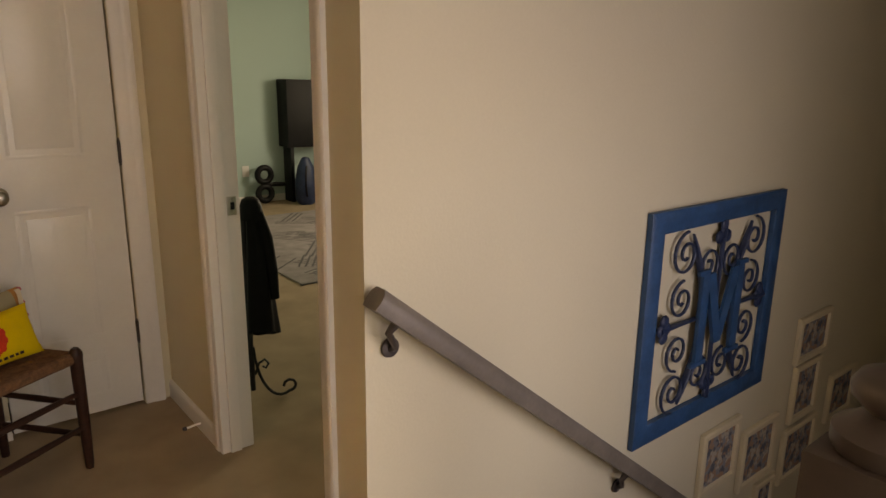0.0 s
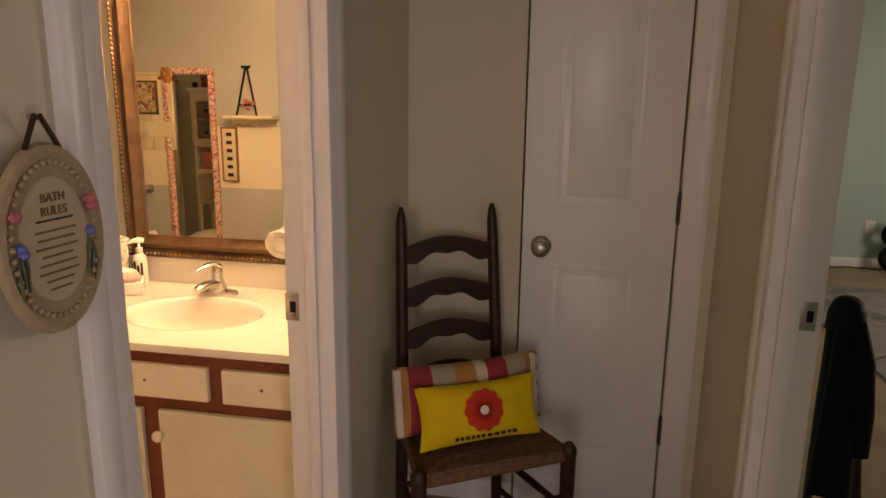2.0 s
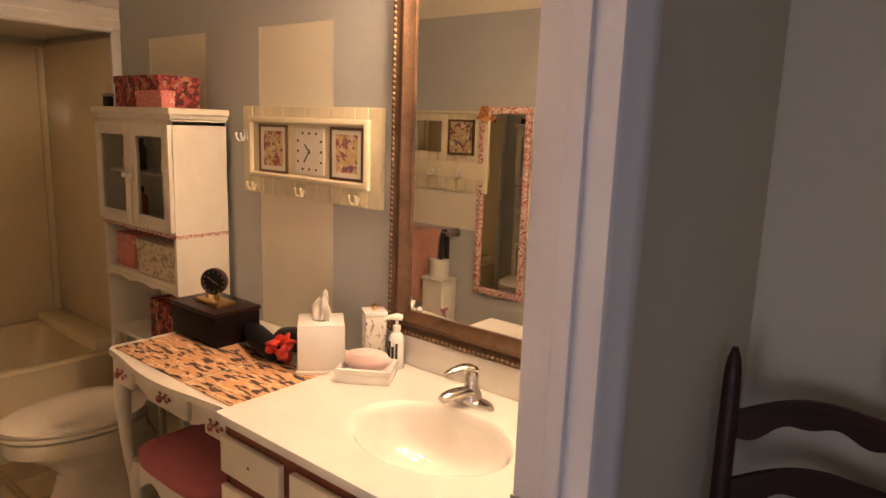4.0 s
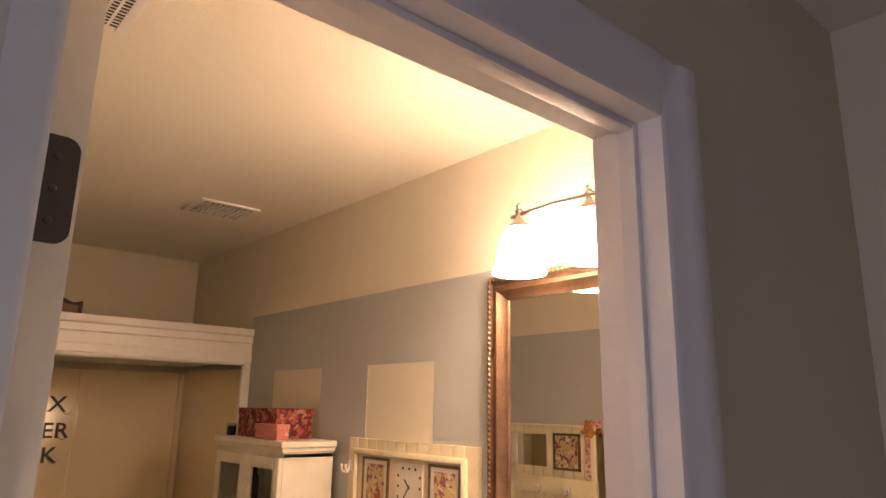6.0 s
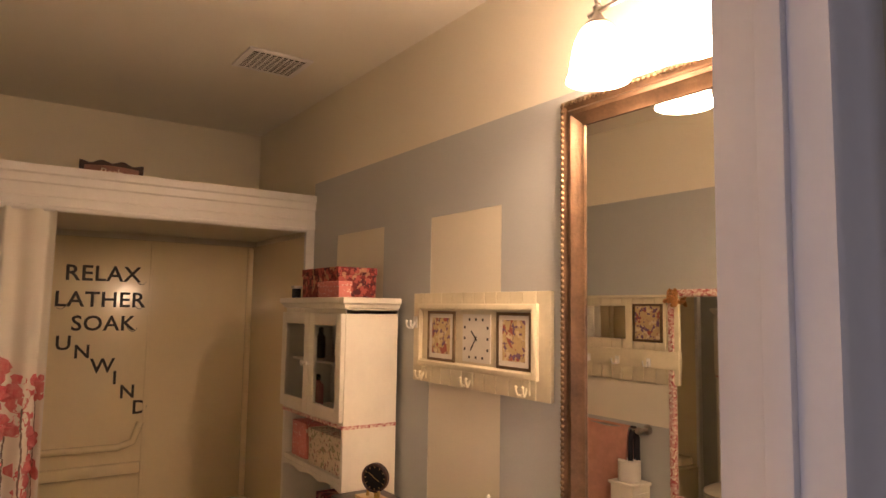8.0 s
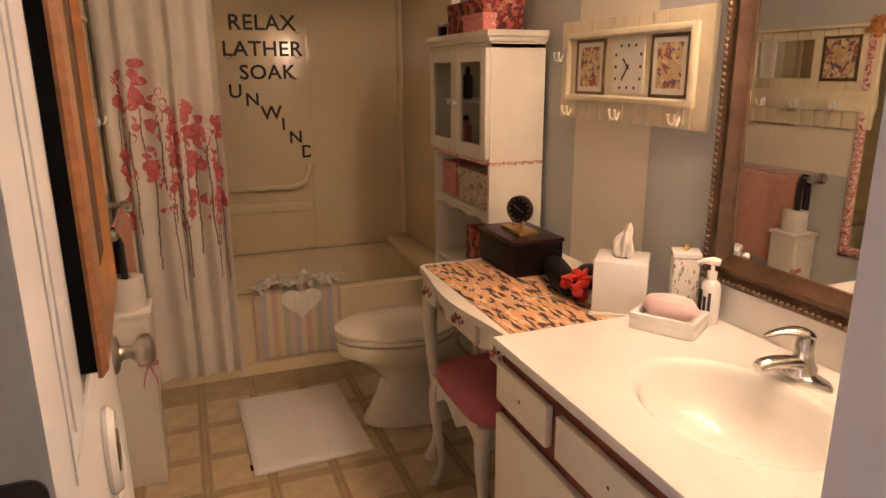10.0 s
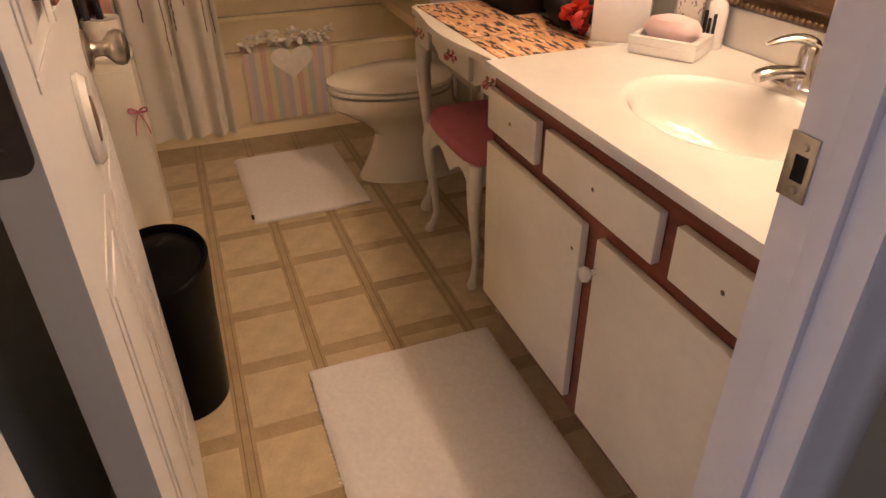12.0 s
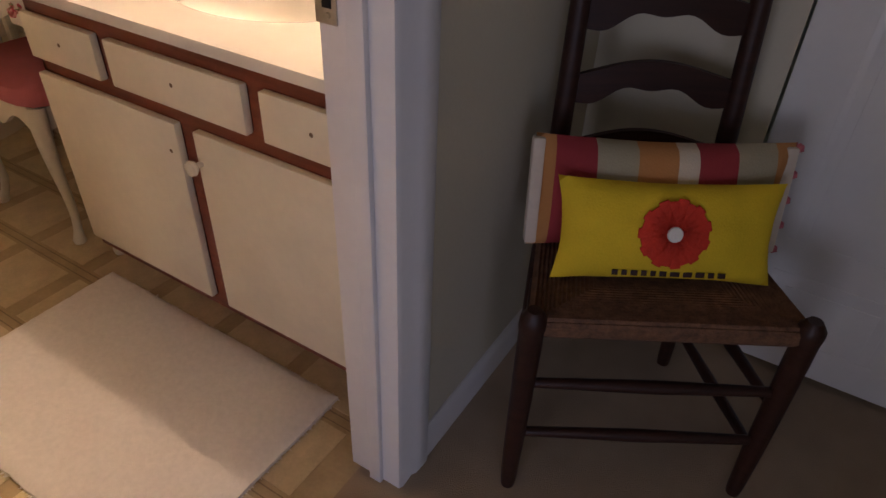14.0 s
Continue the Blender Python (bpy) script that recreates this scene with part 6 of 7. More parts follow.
part("rush_seat", bm, RUSH, CH, "woven brown rush seat", smooth=None)


def pillow(name, label, w, h, d, at, rz, lean, mt, piping=None):
    t = thing(name, label, "pillow", at, rz=rz, local=True)
    R = Matrix.Rotation(radians(-lean), 4, "X")
    bm = B()
    nu, nv = 26, 16

    def pt(u, v, s):
        x, z = 2 * u - 1, 2 * v - 1
        e = (1 - x * x) ** 0.45 * (1 - z * z) ** 0.45
        pin = 1 - 0.07 * (1 - z * z) * abs(x) ** 6
        pz = 1 - 0.09 * (1 - x * x) * abs(z) ** 6
        return R @ Vector((x * pin * w / 2, s * d / 2 * e + 0.004 * noise.noise(Vector((x * 3, z * 3, w))), (z * pz + 1) * h / 2))
    for s in (-1, 1):
        g = [[bm.verts.new(pt(i / nu, j / nv, s)) for i in range(nu + 1)] for j in range(nv + 1)]
        for j in range(nv):
            for i in range(nu):
                bm.faces.new((g[j][i], g[j][i + 1], g[j + 1][i + 1], g[j + 1][i]))
    bmesh.ops.remove_doubles(bm, verts=bm.verts, dist=0.0005)
    part("cover", bm, mt, t)
    return t, R


PSTRIPE = bands("striped_ticking", [(0.30, 0.03, 0.035), (0.30, 0.03, 0.035), (0.36, 0.31, 0.20), (0.36, 0.31, 0.20), (0.45, 0.20, 0.06), (0.45, 0.20, 0.06), (0.62, 0.52, 0.38), (0.30, 0.03, 0.035), (0.30, 0.03, 0.035), (0.36, 0.31, 0.20), (0.36, 0.31, 0.20), (0.45, 0.20, 0.06)], "X", 0.40, 0.9, 0.25, offset=0.46)
YELLOW = mat("yellow_canvas", (0.72, 0.50, 0.012), 0.85, var=0.12, scale=14, fine=300, bump=0.25)
p1, R1 = pillow("striped_pillow", "red, olive and ochre striped lumbar pillow on the chair", 0.44, 0.205, 0.10, (0.325, 2.552, 0.447), 31, 12, PSTRIPE)
CANVAS = mat("cream_canvas", (0.66, 0.56, 0.44), 0.9, bump=0.2)
for s in (-1, 1):
    part("cream_end", box(B(), s * 0.211 - 0.012, -0.013, 0.006, s * 0.211 + 0.010, 0.013, 0.198, 0.006, R1), CANVAS, p1, "cream end band")
bm = B()
for i in range(5):
    bmesh.ops.create_icosphere(bm, subdivisions=1, radius=0.009, matrix=R1 @ Matrix.Translation((0.224, 0, 0.010 + 0.185 * i / 4)))
part("tassel", bm, PINKCLOTH, p1)
p2, R2 = pillow("yellow_flower_pillow", "yellow lumbar pillow with red daisy", 0.37, 0.175, 0.085, (0.373, 2.472, 0.447), 31, 20, YELLOW)
REDFL = mat("red_applique", (0.62, 0.035, 0.012), 0.85, var=0.2, scale=30, fine=200, bump=0.3)
bm = B()
for k in range(22):
    a = k * 2 * math.pi / 22
    box(bm, 0.0, -0.0475, -0.0085, 0.054 + 0.004 * (k % 2), -0.0445 + 0.0006 * (k % 3), 0.0085, 0.002, R2 @ Matrix.Translation((0.0, 0.0035, 0.094)) @ Matrix.Rotation(a, 4, "Y"))
part("daisy", bm, REDFL, p2, "red daisy applique")
part("daisy_centre", lathe(B(), [(0.013, 0), (0.012, 0.003), (0.002, 0.004)], R2 @ Vector((0, -0.0445, 0.094)), 14, R2.to_3x3().to_4x4() @ Matrix.Rotation(radians(90), 4, "X")), WHITECLOTH, p2)
bm = B()
xx = -0.09
rnd = random.Random(4)
while xx < 0.10:
    w = rnd.uniform(0.008, 0.016)
    box(bm, xx, -0.0335, 0.020, xx + w, -0.0315, 0.029, 0.0005, R2)
    xx += w + 0.006
part("stitched_word", bm, DARKWOOD, p2, "dark stitched word")

# oval plaque between the doorways
STONE = mat("cast_stone_beige", (0.40, 0.30, 0.18), 0.75, var=0.25, scale=20, fine=140, bump=0.3)
STONEL = mat("cast_stone_light", (0.52, 0.42, 0.27), 0.75, var=0.12, scale=20, fine=140, bump=0.2)
INSCR = mat("brown_inscription", (0.20, 0.13, 0.07), 0.8, var=0.15)
LEAFGREEN = mat("dull_green_glaze", (0.10, 0.12, 0.06), 0.6, var=0.3, scale=60)
PY, PZ, PX = 1.326, 1.236, XH + 0.019
pq = thing("oval_plaque", "beige oval BATH RULES plaque hung on a cord", "plaque", (PX, PY, PZ - 0.1))
MP = Matrix.Translation((PX, PY, PZ)) @ Matrix.Rotation(radians(90), 4, "Z") @ Matrix.Rotation(radians(90), 4, "X")


def oval(prof, mt, name, lab=""):
    bm = lathe(B(), prof, (0, 0, 0), 40, None, 0.95, 1.32)
    bmesh.ops.transform(bm, matrix=MP, verts=bm.verts)
    return part(name, bm, mt, pq, lab)


oval([(0.068, 0), (0.072, 0.004), (0.070, 0.011), (0.064, 0.012), (0.060, 0.009), (0.002, 0.009)], STONE, "plaque_body")
oval([(0.047, 0.009), (0.046, 0.0105), (0.002, 0.0108)], STONEL, "inscription_field")
bm = B()
for k in range(44):
    a = k * 2 * math.pi / 44
    bmesh.ops.create_icosphere(bm, subdivisions=1, radius=0.0036, matrix=MP @ Matrix.Translation((0.0546 * math.cos(a), 0.0575 * 1.32 * math.sin(a), 0.011)))
part("leaf_border", bm, STONE, pq)
lettering("letters", "BATH", 0.0125, MP @ Matrix.Translation((0, 0.042, 0.0113)), INSCR, pq)
lettering("letters", "RULES", 0.0125, MP @ Matrix.Translation((0, 0.029, 0.0113)), INSCR, pq)
part("ruled_line", box(B(), -0.024, 0.0195, 0.0108, 0.024, 0.0215, 0.0116, 0, MP), DARKWOOD, pq)
for i, w in enumerate((0.026, 0.024, 0.027, 0.02, 0.024, 0.026, 0.018, 0.014)):
    part("text_bar", box(B(), -w, 0.009 - i * 0.0082, 0.0108, w, 0.0112 - i * 0.0082, 0.0116, 0, MP), INSCR, pq)
for x, y in ((0.046, 0.035), (0.05, 0.028), (-0.05, 0.030)):
    bm = B()
    bmesh.ops.create_icosphere(bm, subdivisions=1, radius=0.007, matrix=MP @ Matrix.Translation((x, y, 0.014)))
    part("red_flower", bm, PINKCLOTH, pq)
for x, y in ((0.045, 0.002), (-0.047, 0.0), (-0.044, -0.006)):
    bm = B()
    bmesh.ops.create_icosphere(bm, subdivisions=1, radius=0.006, matrix=MP @ Matrix.Translation((x, y, 0.013)))
    part("blue_flower", bm, mat("blue_glaze", (0.12, 0.16, 0.42), 0.5), pq)
for s_ in (-1, 1):
    for k in range(3):
        part("painted_leaf", tube(B(), [MP @ Vector((s_ * (0.047 - 0.004 * k), -0.055 + 0.006 * k, 0.0105)), MP @ Vector((s_ * (0.051 - 0.005 * k), -0.03 + 0.008 * k, 0.012)), MP @ Vector((s_ * (0.049 - 0.003 * k), -0.012 + 0.006 * k, 0.0105))], [0.0012, 0.0035, 0.0008], 6, 0.5), LEAFGREEN, pq)
part("cord", tube(B(), [MP @ Vector((-0.022, 0.088, 0.006)), MP @ Vector((-0.003, 0.120, 0.004)), MP @ Vector((0.003, 0.120, 0.004)), MP @ Vector((0.022, 0.088, 0.006))], 0.0028, 6), DARKWOOD, pq)
part("nail", lathe(B(), [(0.004, 0), (0.004, 0.006), (0.001, 0.008)], MP @ Vector((0, 0.118, -0.004)), 8, MP.to_3x3().to_4x4()), NICKEL, pq)

# ---- stairs ----
NX, NY, NZ = 1.065, 0.285, 1.03
HR = thing("handrail", "grey-brown painted handrail on metal brackets", "handrail", (1.05, YS, 0.8))
ry = YS - 0.050
p0, p1_ = Vector((1.022, ry, 0.878)), Vector((4.6, ry, 0.882 - 3.555 * 0.797))
dirn = (p1_ - p0).normalized()
up = Vector((0, 1, 0)).cross(dirn)
up = -up if up.z < 0 else up
sec = [(-0.026, -0.026), (-0.03, -0.004), (-0.027, 0.014), (-0.016, 0.026), (0.016, 0.026), (0.027, 0.014), (0.03, -0.004), (0.026, -0.026)]
part("rail", rings(B(), [[p + Vector((0, a, 0)) + up * b for a, b in sec] for p in (p0, p1_)]), RAILWOOD, HR)
for k in (0.09, 1.34, 2.6, 3.8):
    c = p0 + dirn * k
    br = part("bracket", tube(B(), [c - up * 0.026, c - up * 0.05 + Vector((0, 0.004, 0)), c + Vector((0, 0.022, -0.085)), c + Vector((0, 0.042, -0.095))], [0.012, 0.009, 0.009, 0.012], 10), DARKMETAL, HR)
    part("rosette", lathe(B(), [(0.026, 0), (0.024, 0.006), (0.008, 0.009)], c + Vector((0, 0.0455, -0.095)), 16, Matrix.Rotation(radians(90), 4, "X")), DARKMETAL, br)

st = thing("staircase", "carpeted staircase going down along the cream wall", "stairs", (1.1, 0.5, -3.0))
for i in range(13):
    x = XR2 - 0.04 + i * 0.243
    part("step", box(B(), x, -0.31, -0.193 * (i + 1) - 0.5, x + 0.243, YS - 0.002, -0.193 * (i + 1), 0.008), CARPET, st)
solid("floor_5", box(B(), XR2 - 0.04 + 13 * 0.243, -0.4, -3.1, 5.0, YS, -0.193 * 13 - 0.05), CARPET, "carpet at the foot of the stairs", "floor")

nw = thing("newel_post", "dark brown square newel post with turned cap", "newel post", (NX, NY, 0))
part("post", box(B(), NX - 0.068, NY - 0.068, 0, NX + 0.068, NY + 0.068, NZ - 0.085, 0.006), NEWELWOOD, nw)
part("cap", lathe(B(), [(0.058, -0.085), (0.062, -0.078), (0.062, -0.060), (0.046, -0.050), (0.03, -0.036), (0.036, -0.03), (0.048, -0.018), (0.05, -0.006), (0.042, 0.008), (0.022, 0.016), (0.002, 0.018)], (NX, NY, NZ), 24), NEWELWOOD, nw)

# wrought-iron monogram
MXa, MXb, MZa, MZb, MY = 2.124, 3.075, 0.075, 0.940, YS - 0.003
mo = thing("monogram_wall_art", "cobalt-blue framed iron scrollwork with a blue letter M", "wall art", (2.58, YS, 0.09))
part("frame", frame_ring(B(), MXa, MXb, MZa, MZb, MY, [(0, 0), (0, 0.020), (0.01, 0.026), (0.07, 0.026), (0.078, 0.020), (0.078, 0)]), BLUE, mo, "cobalt-blue wooden frame")
cxm, czm = (MXa + MXb) / 2, (MZa + MZb) / 2


def scroll(cx, cz, r0, turns, start, mirror=1):
    pts = []
    n = int(18 * turns)
    for i in range(n + 1):
        a = radians(start) + mirror * 2 * math.pi * turns * i / n
        r = r0 * (1 - 0.85 * i / n)
        pts.append((cx + r * math.cos(a), MY - 0.018, cz + r * math.sin(a)))
    return pts


for sx in (-1, 1):
    for ox, oz, r in ((0.245, 0.26, 0.085), (0.245, 0.09, 0.075), (0.245, -0.11, 0.075), (0.245, -0.27, 0.085), (0.085, 0.20, 0.07), (0.085, -0.235, 0.07)):
        s = 1 if oz > 0 else -1
        part("scroll", tube(B(), scroll(cxm + sx * ox, czm + oz, r, 1.6, 90 * s if ox > 0.2 else -90 * s, -sx * s), 0.0075, 6, 0.7), NAVY, mo)
    part("scroll_bar", tube(B(), bez((cxm + sx * 0.21, MY - 0.018, czm - 0.33), (cxm + sx * 0.08, MY - 0.018, czm - 0.1), (cxm + sx * 0.08, MY - 0.018, czm + 0.1), (cxm + sx * 0.21, MY - 0.018, czm + 0.33), 14), [0.006, 0.012, 0.016, 0.012, 0.009, 0.009, 0.012, 0.015, 0.012, 0.009, 0.009, 0.012, 0.016, 0.012, 0.006], 8, 0.6), NAVY, mo)
    part("crossbar", tube(B(), [(cxm + sx * 0.37, MY - 0.016, czm), (cxm + sx * 0.30, MY - 0.018, czm), (cxm + sx * 0.09, MY - 0.02, czm)], [0.02, 0.014, 0.01], 8, 0.6), NAVY, mo)
    bm = B()
    for dx, dz in ((0.33, 0), (0.345, 0.03), (0.345, -0.03), (0.36, 0.0)):
        bmesh.ops.create_icosphere(bm, subdivisions=2, radius=0.026, matrix=Matrix.Translation((cxm + sx * dx, MY - 0.018, czm + dz)) @ Matrix.Diagonal((1, 0.4, 1, 1)))
    part("finial", bm, NAVY, mo)
for sz in (-1, 1):
    part("spindle", tube(B(), [(cxm, MY - 0.018, czm + sz * 0.36), (cxm, MY - 0.018, czm + sz * 0.25), (cxm, MY - 0.018, czm + sz * 0.05)], [0.014, 0.010, 0.008], 8), NAVY, mo)
    bm = B()
    for dx, dz in ((0, 0.31), (0.028, 0.295), (-0.028, 0.295), (0, 0.34)):
        bmesh.ops.create_icosphere(bm, subdivisions=2, radius=0.026, matrix=Matrix.Translation((cxm + dx, MY - 0.018, czm + sz * dz)) @ Matrix.Diagonal((1, 0.4, 1, 1)))
    part("finial", bm, NAVY, mo)
bm = B()
for x0, x1, z0, z1 in ((-0.15, -0.10, -0.17, 0.17), (0.10, 0.15, -0.17, 0.17)):
    box(bm, cxm + x0, MY - 0.042, czm + z0, cxm + x1, MY - 0.026, czm + z1, 0.003)
for x0, x1 in ((-0.175, -0.075), (0.075, 0.175)):
    box(bm, cxm + x0, MY - 0.0425, czm - 0.19, cxm + x1, MY - 0.0255, czm - 0.17, 0.003)
    box(bm, cxm + x0 + (0.0 if x0 < 0 else 0.03), MY - 0.0425, czm + 0.17, cxm + x1 - (0.03 if x0 < 0 else 0.0), MY - 0.0255, czm + 0.19, 0.003)
prism(bm, [(cxm - 0.12, czm + 0.17), (cxm - 0.065, czm + 0.17), (cxm + 0.025, czm - 0.12), (cxm - 0.025, czm - 0.12)], "y", MY - 0.041, MY - 0.027)
prism(bm, [(cxm + 0.12, czm + 0.17), (cxm + 0.065, czm + 0.17), (cxm - 0.025, czm - 0.12), (cxm + 0.025, czm - 0.12)], "y", MY - 0.040, MY - 0.028)
part("letter_m", bm, BLUE, mo, "blue letter M")

FRAMEW = mat("ivory_photo_frame", (0.66, 0.58, 0.42), 0.45, var=0.1)
PHOTO = blotches("faded_photo", (0.24, 0.25, 0.28), [(0.10, 0.11, 0.14), (0.45, 0.40, 0.34), (0.34, 0.22, 0.16)], 16)
for x0, x1, z0, z1 in ((2.64, 2.945, -0.345, -0.045), (3.0, 3.325, -0.465, -0.155), (3.43, 3.80, -0.60, -0.30), (3.455, 3.74, -0.27, 0.035), (3.43, 3.785, 0.05, 0.285), (3.925, 4.26, -0.42, -0.14), (3.19, 3.39, -0.70, -0.50)):
    t = thing("photo_frame", "small ivory framed family photo on the stair wall", "picture frame", ((x0 + x1) / 2, YS, z0), group="photos on the stair wall")
    part("frame", frame_ring(B(), x0, x1, z0, z1, MY, [(0, 0), (0, 0.018), (0.008, 0.024), (0.028, 0.022), (0.034, 0.012), (0.034, 0)]), FRAMEW, t)
    part("photo", box(B(), x0 + 0.03, MY - 0.010, z0 + 0.03, x1 - 0.03, MY - 0.006, z1 - 0.03), PHOTO, t, "faded photo print")

# ---- bedroom beyond ----
cs = thing("coat_stand", "black wrought-iron coat stand with scrolled feet", "coat stand", (1.30, 2.62, 0))
KX, KY = 1.285, 2.64
part("pole", tube(B(), [(KX, KY, 0.05), (KX, KY, 0.84)], 0.012, 10), IRON, cs)
for a in (-20, 100, 220):
    c, s = math.cos(radians(a)), math.sin(radians(a))
    prof = bez((0.01, 0, 0.24), (0.02, 0, 0.06), (0.09, 0, -0.03), (0.155, 0, 0.02), 10) + [Vector((0.155 + 0.026 * math.sin(t), 0, 0.046 - 0.026 * math.cos(t))) for t in (0.4, 1.0, 1.7, 2.4, 3.2, 4.0, 4.8)]
    part("foot", tube(B(), [(KX + p.x * c, KY + p.x * s, max(0.008, p.z + 0.006)) for p in prof], 0.0065, 8), IRON, cs)
    prof = [Vector((0.012, 0, 0.12)), Vector((0.03, 0, 0.17)), Vector((0.055, 0, 0.185)), Vector((0.07, 0, 0.165)), Vector((0.058, 0, 0.145)), Vector((0.045, 0, 0.155))]
    part("scroll", tube(B(), [(KX + p.x * c, KY + p.x * s, p.z) for p in prof], 0.0055, 8), IRON, cs)
JACK = mat("black_leather", (0.004, 0.004, 0.005), 0.6, var=0.3, scale=18, fine=120, bump=0.3)
JACK.node_tree.nodes["Principled BSDF"].inputs["Specular IOR Level"].default_value = 0.2
jk = thing("black_jacket", "black leather jacket hanging on the coat stand", "jacket", (KX + 0.06, KY, 0.3))


def coat(u, v):
    a = u * 2 * math.pi
    r = 0.034 + 0.040 * v + 0.008 * math.sin(5 * a + 3 * v)
    return Vector((KX + 0.03 + 0.025 * v + r * math.cos(a) * 0.9, KY - 0.01 + r * math.sin(a) * 0.8, 0.86 - 0.56 * v - 0.03 * v * math.sin(a + 0.5))), Vector((math.cos(a), math.sin(a), 0))


part("leather_body", cloth_sheet(B(), coat, 36, 16, 0.006), JACK, jk)
part("collar", lathe(B(), [(0.048, 0.80), (0.045, 0.85), (0.034, 0.88), (0.018, 0.89)], (KX + 0.03, KY - 0.01, 0), 20), JACK, jk)
part("sleeve", tube(B(), [(KX + 0.05, KY - 0.03, 0.83), (KX + 0.075, KY - 0.04, 0.72), (KX + 0.09, KY - 0.045, 0.58), (KX + 0.095, KY - 0.045, 0.46)], [0.022, 0.028, 0.027, 0.024], 12), JACK, jk)

RUGM = mat("grey_rug", (0.30, 0.27, 0.27), 0.95, var=0.3, scale=9, fine=200, bump=0.5)
RUGL = mat("dark_rug_line", (0.09, 0.085, 0.09), 0.95, bump=0.4)
rg = thing("area_rug", "grey area rug with dark sketched lines", "rug", (3.2, 5.2, 0))
part("carpet_body", box(B(), 2.24, 4.03, 0.001, 4.4, 6.37, 0.012, 0.004), RUGM, rg)
part("border", box(B(), 2.228, 4.018, 0.001, 4.412, 4.04, 0.010, 0.003), RUGL, rg)
bm = B()
rnd = random.Random(11)
for i in range(46):
    x, y = rnd.uniform(2.3, 3.5), rnd.uniform(4.1, 6.3)
    a = rnd.choice((0.4, 0.9, -0.5, 2.2)) + rnd.uniform(-0.2, 0.2)
    l = rnd.uniform(0.1, 0.28)
    for k in range(3):
        ox, oy = -math.sin(a) * 0.05 * k, math.cos(a) * 0.05 * k
        pp = [Vector((x + ox + math.cos(a) * l * t, y + oy + math.sin(a) * l * t, 0.0122)) for t in (-1, 1)]
        if all(2.26 < p.x < 4.38 and 4.05 < p.y < 6.35 for p in pp):
            tube(bm, pp, 0.008, 4, 0.12)
part("line_pattern", bm, RUGL, rg)
dbl = thing("exercise_rings", "two black rings joined one above the other on the floor", "exercise equipment", (3.37, 7.08, 0))
for z in (0.115, 0.325):
    bm = B()
    tube(bm, [(3.37 + 0.08 * math.cos(2 * math.pi * i / 24), 7.07, z + 0.08 * math.sin(2 * math.pi * i / 24)) for i in range(25)], 0.034, 10)
    part("ring", bm, BLACK, dbl)
part("axle", tube(B(), [(3.38, 7.07, 0.22), (3.62, 7.07, 0.20)], 0.025, 10), BLACK, dbl)
tv = thing("dark_cabinet", "tall dark cabinet against the far bedroom wall", "cabinet", (3.9, 7.1, 0))
part("body", box(B(), 3.62, 6.95, 0.62, 4.3, 7.195, 1.36, 0.008), BLACK, tv)
for x in (3.66, 4.24):
    part("leg", box(B(), x, 6.98, 0.0, x + 0.04, 7.17, 0.62, 0.003), BLACK, tv)
bk = thing("dark_backpack", "dark blue bag leaning by the cabinet", "bag", (3.75, 6.85, 0))
part("bag_body", lathe(B(), [(0.10, 0.0), (0.15, 0.05), (0.15, 0.25), (0.11, 0.42), (0.05, 0.52), (0.01, 0.53)], (3.74, 6.80, 0), 20, None, 0.85, 0.7), NAVY, bk)
part("strap", tube(B(), bez((3.70, 6.70, 0.44), (3.66, 6.66, 0.34), (3.66, 6.66, 0.2), (3.70, 6.70, 0.1), 8), 0.012, 8, 0.5), BLACK, bk)
sp = thing("tower_speaker", "slim black cylindrical speaker on the bedroom floor", "speaker", (2.72, 6.9, 0))
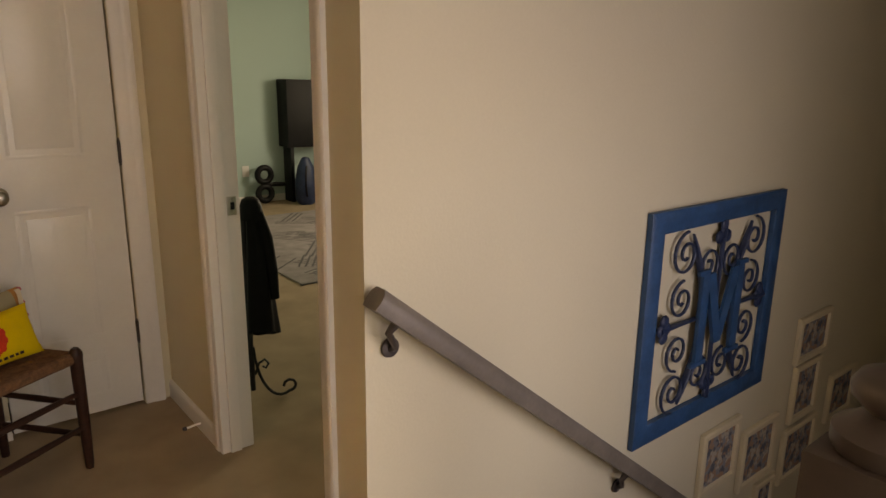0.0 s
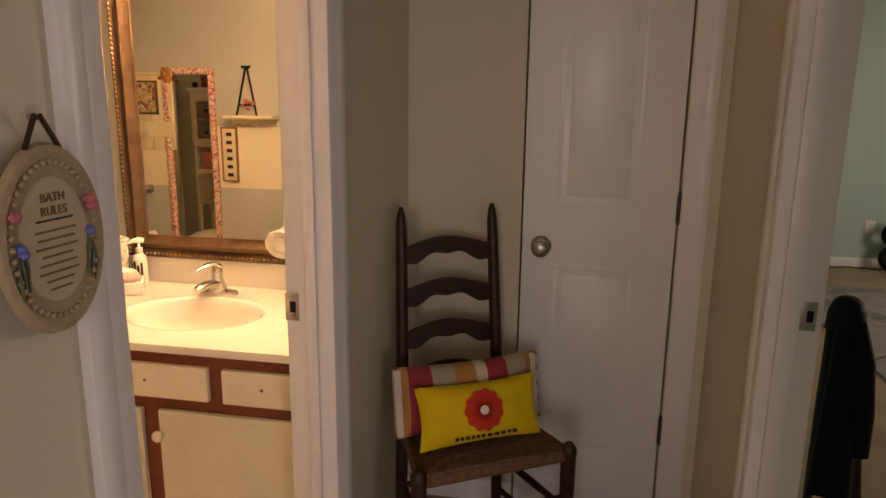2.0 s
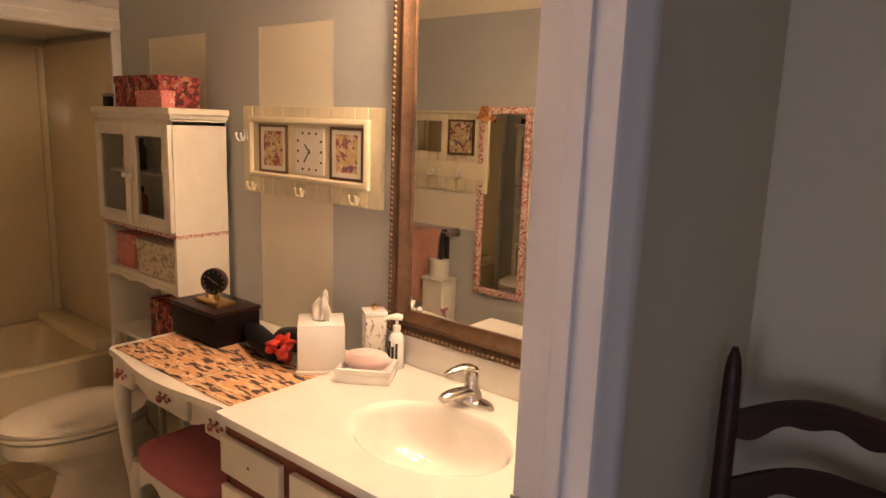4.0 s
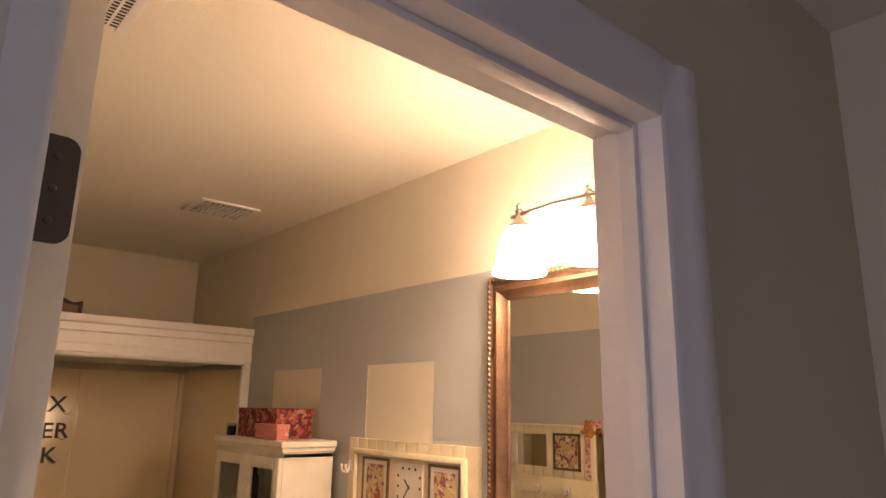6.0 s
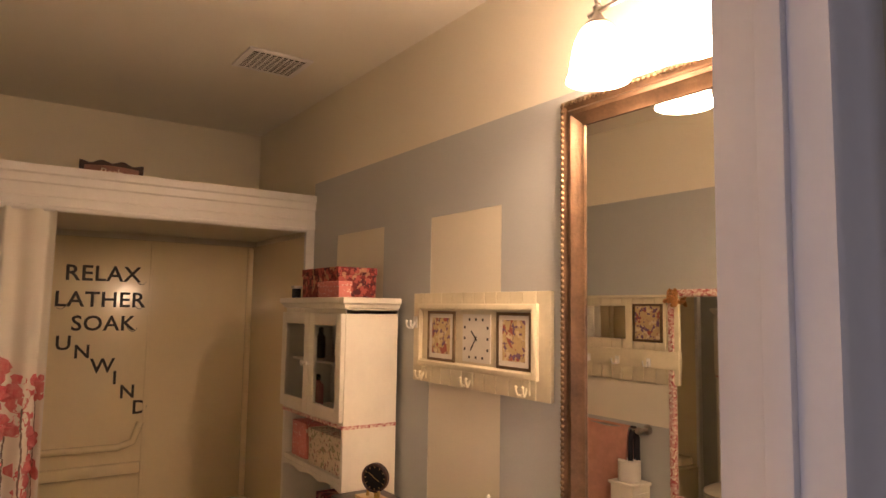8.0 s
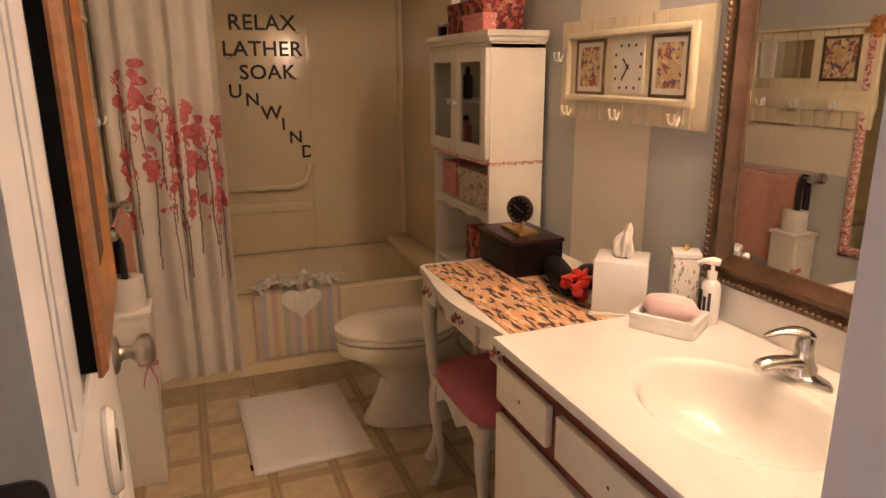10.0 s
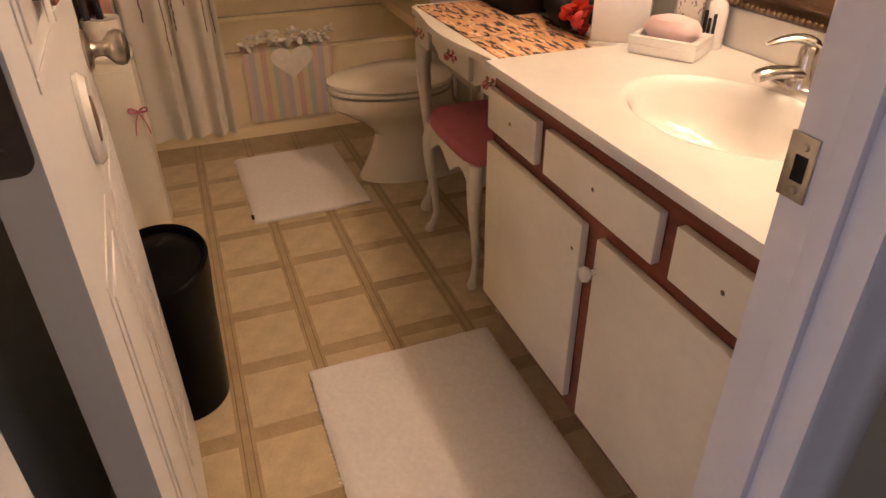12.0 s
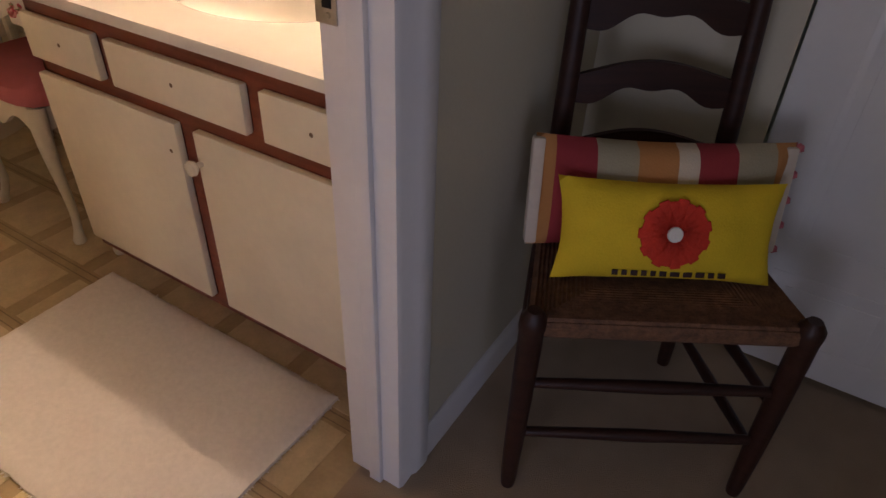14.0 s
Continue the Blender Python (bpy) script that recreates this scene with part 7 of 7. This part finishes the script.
part("shell", lathe(B(), [(0.075, 0), (0.08, 0.01), (0.08, 0.50), (0.072, 0.53), (0.003, 0.535)], (2.70, 6.9, 0), 24), BLACK, sp)
cbl = thing("floor_cable", "thin black cable on the bedroom floor", "cable", (3.0, 7.1, 0))
part("cord", tube(B(), [(2.78, 6.95, 0.005), (2.9, 7.08, 0.005), (3.05, 7.14, 0.006), (3.2, 7.1, 0.005), (3.3, 7.06, 0.006)], 0.005, 6), BLACK, cbl)
ol = thing("wall_outlet", "white wall outlet in the bedroom", "outlet", (3.2, 7.2, 0.35))
part("cover_plate", box(B(), 3.17, 7.193, 0.30, 3.25, 7.1995, 0.42, 0.002), TRIM, ol)
ds = thing("door_stop", "small spring door stop on the baseboard", "door stop", (XR - 0.013, 2.55, 0.04))
part("spring", tube(B(), [(XR - 0.013, 2.52, 0.035), (XR - 0.07, 2.52, 0.03)], 0.005, 8), WHITECER, ds)
part("tip", lathe(B(), [(0.008, 0), (0.008, 0.012), (0.003, 0.015)], (XR - 0.068, 2.52, 0.03), 10, Matrix.Rotation(radians(-90), 4, "Y")), DARKMETAL, ds)

# ---- vinyl tiles ----
TW, TH_, PXT, PYT = 0.190, 0.172, 0.236, 0.212
me = mesh_from(box(B(), 0, 0, -0.002, TW, TH_, 0.0012, 0.0008), "tile", VINYL)
for i in range(-5, 8):
    for j in range(-1, 6):
        x, y = -1.472 + PXT * i, 1.597 + PYT * j
        if x < XSOF + 0.0 or x + TW > XB or y < YL + 0.003 or y + TH_ > YW:
            continue
        ob = new("tile", me)
        ob.parent, ob.location = vinyl_floor, (x, y, 0)
line = mesh_from(box(B(), XSOF, -0.0014, -0.002, XB - 0.002, 0.0014, 0.0005), "band_line", mat("vinyl_line", (0.24, 0.17, 0.09), 0.4))
for j in range(-1, 6):
    for d in (-0.010, TH_ + 0.010):
        y = 1.597 + PYT * j + d
        if YL + 0.01 < y < YW - 0.01:
            ob = new("band_line", line)
            ob.parent, ob.location = vinyl_floor, (0, y, 0)
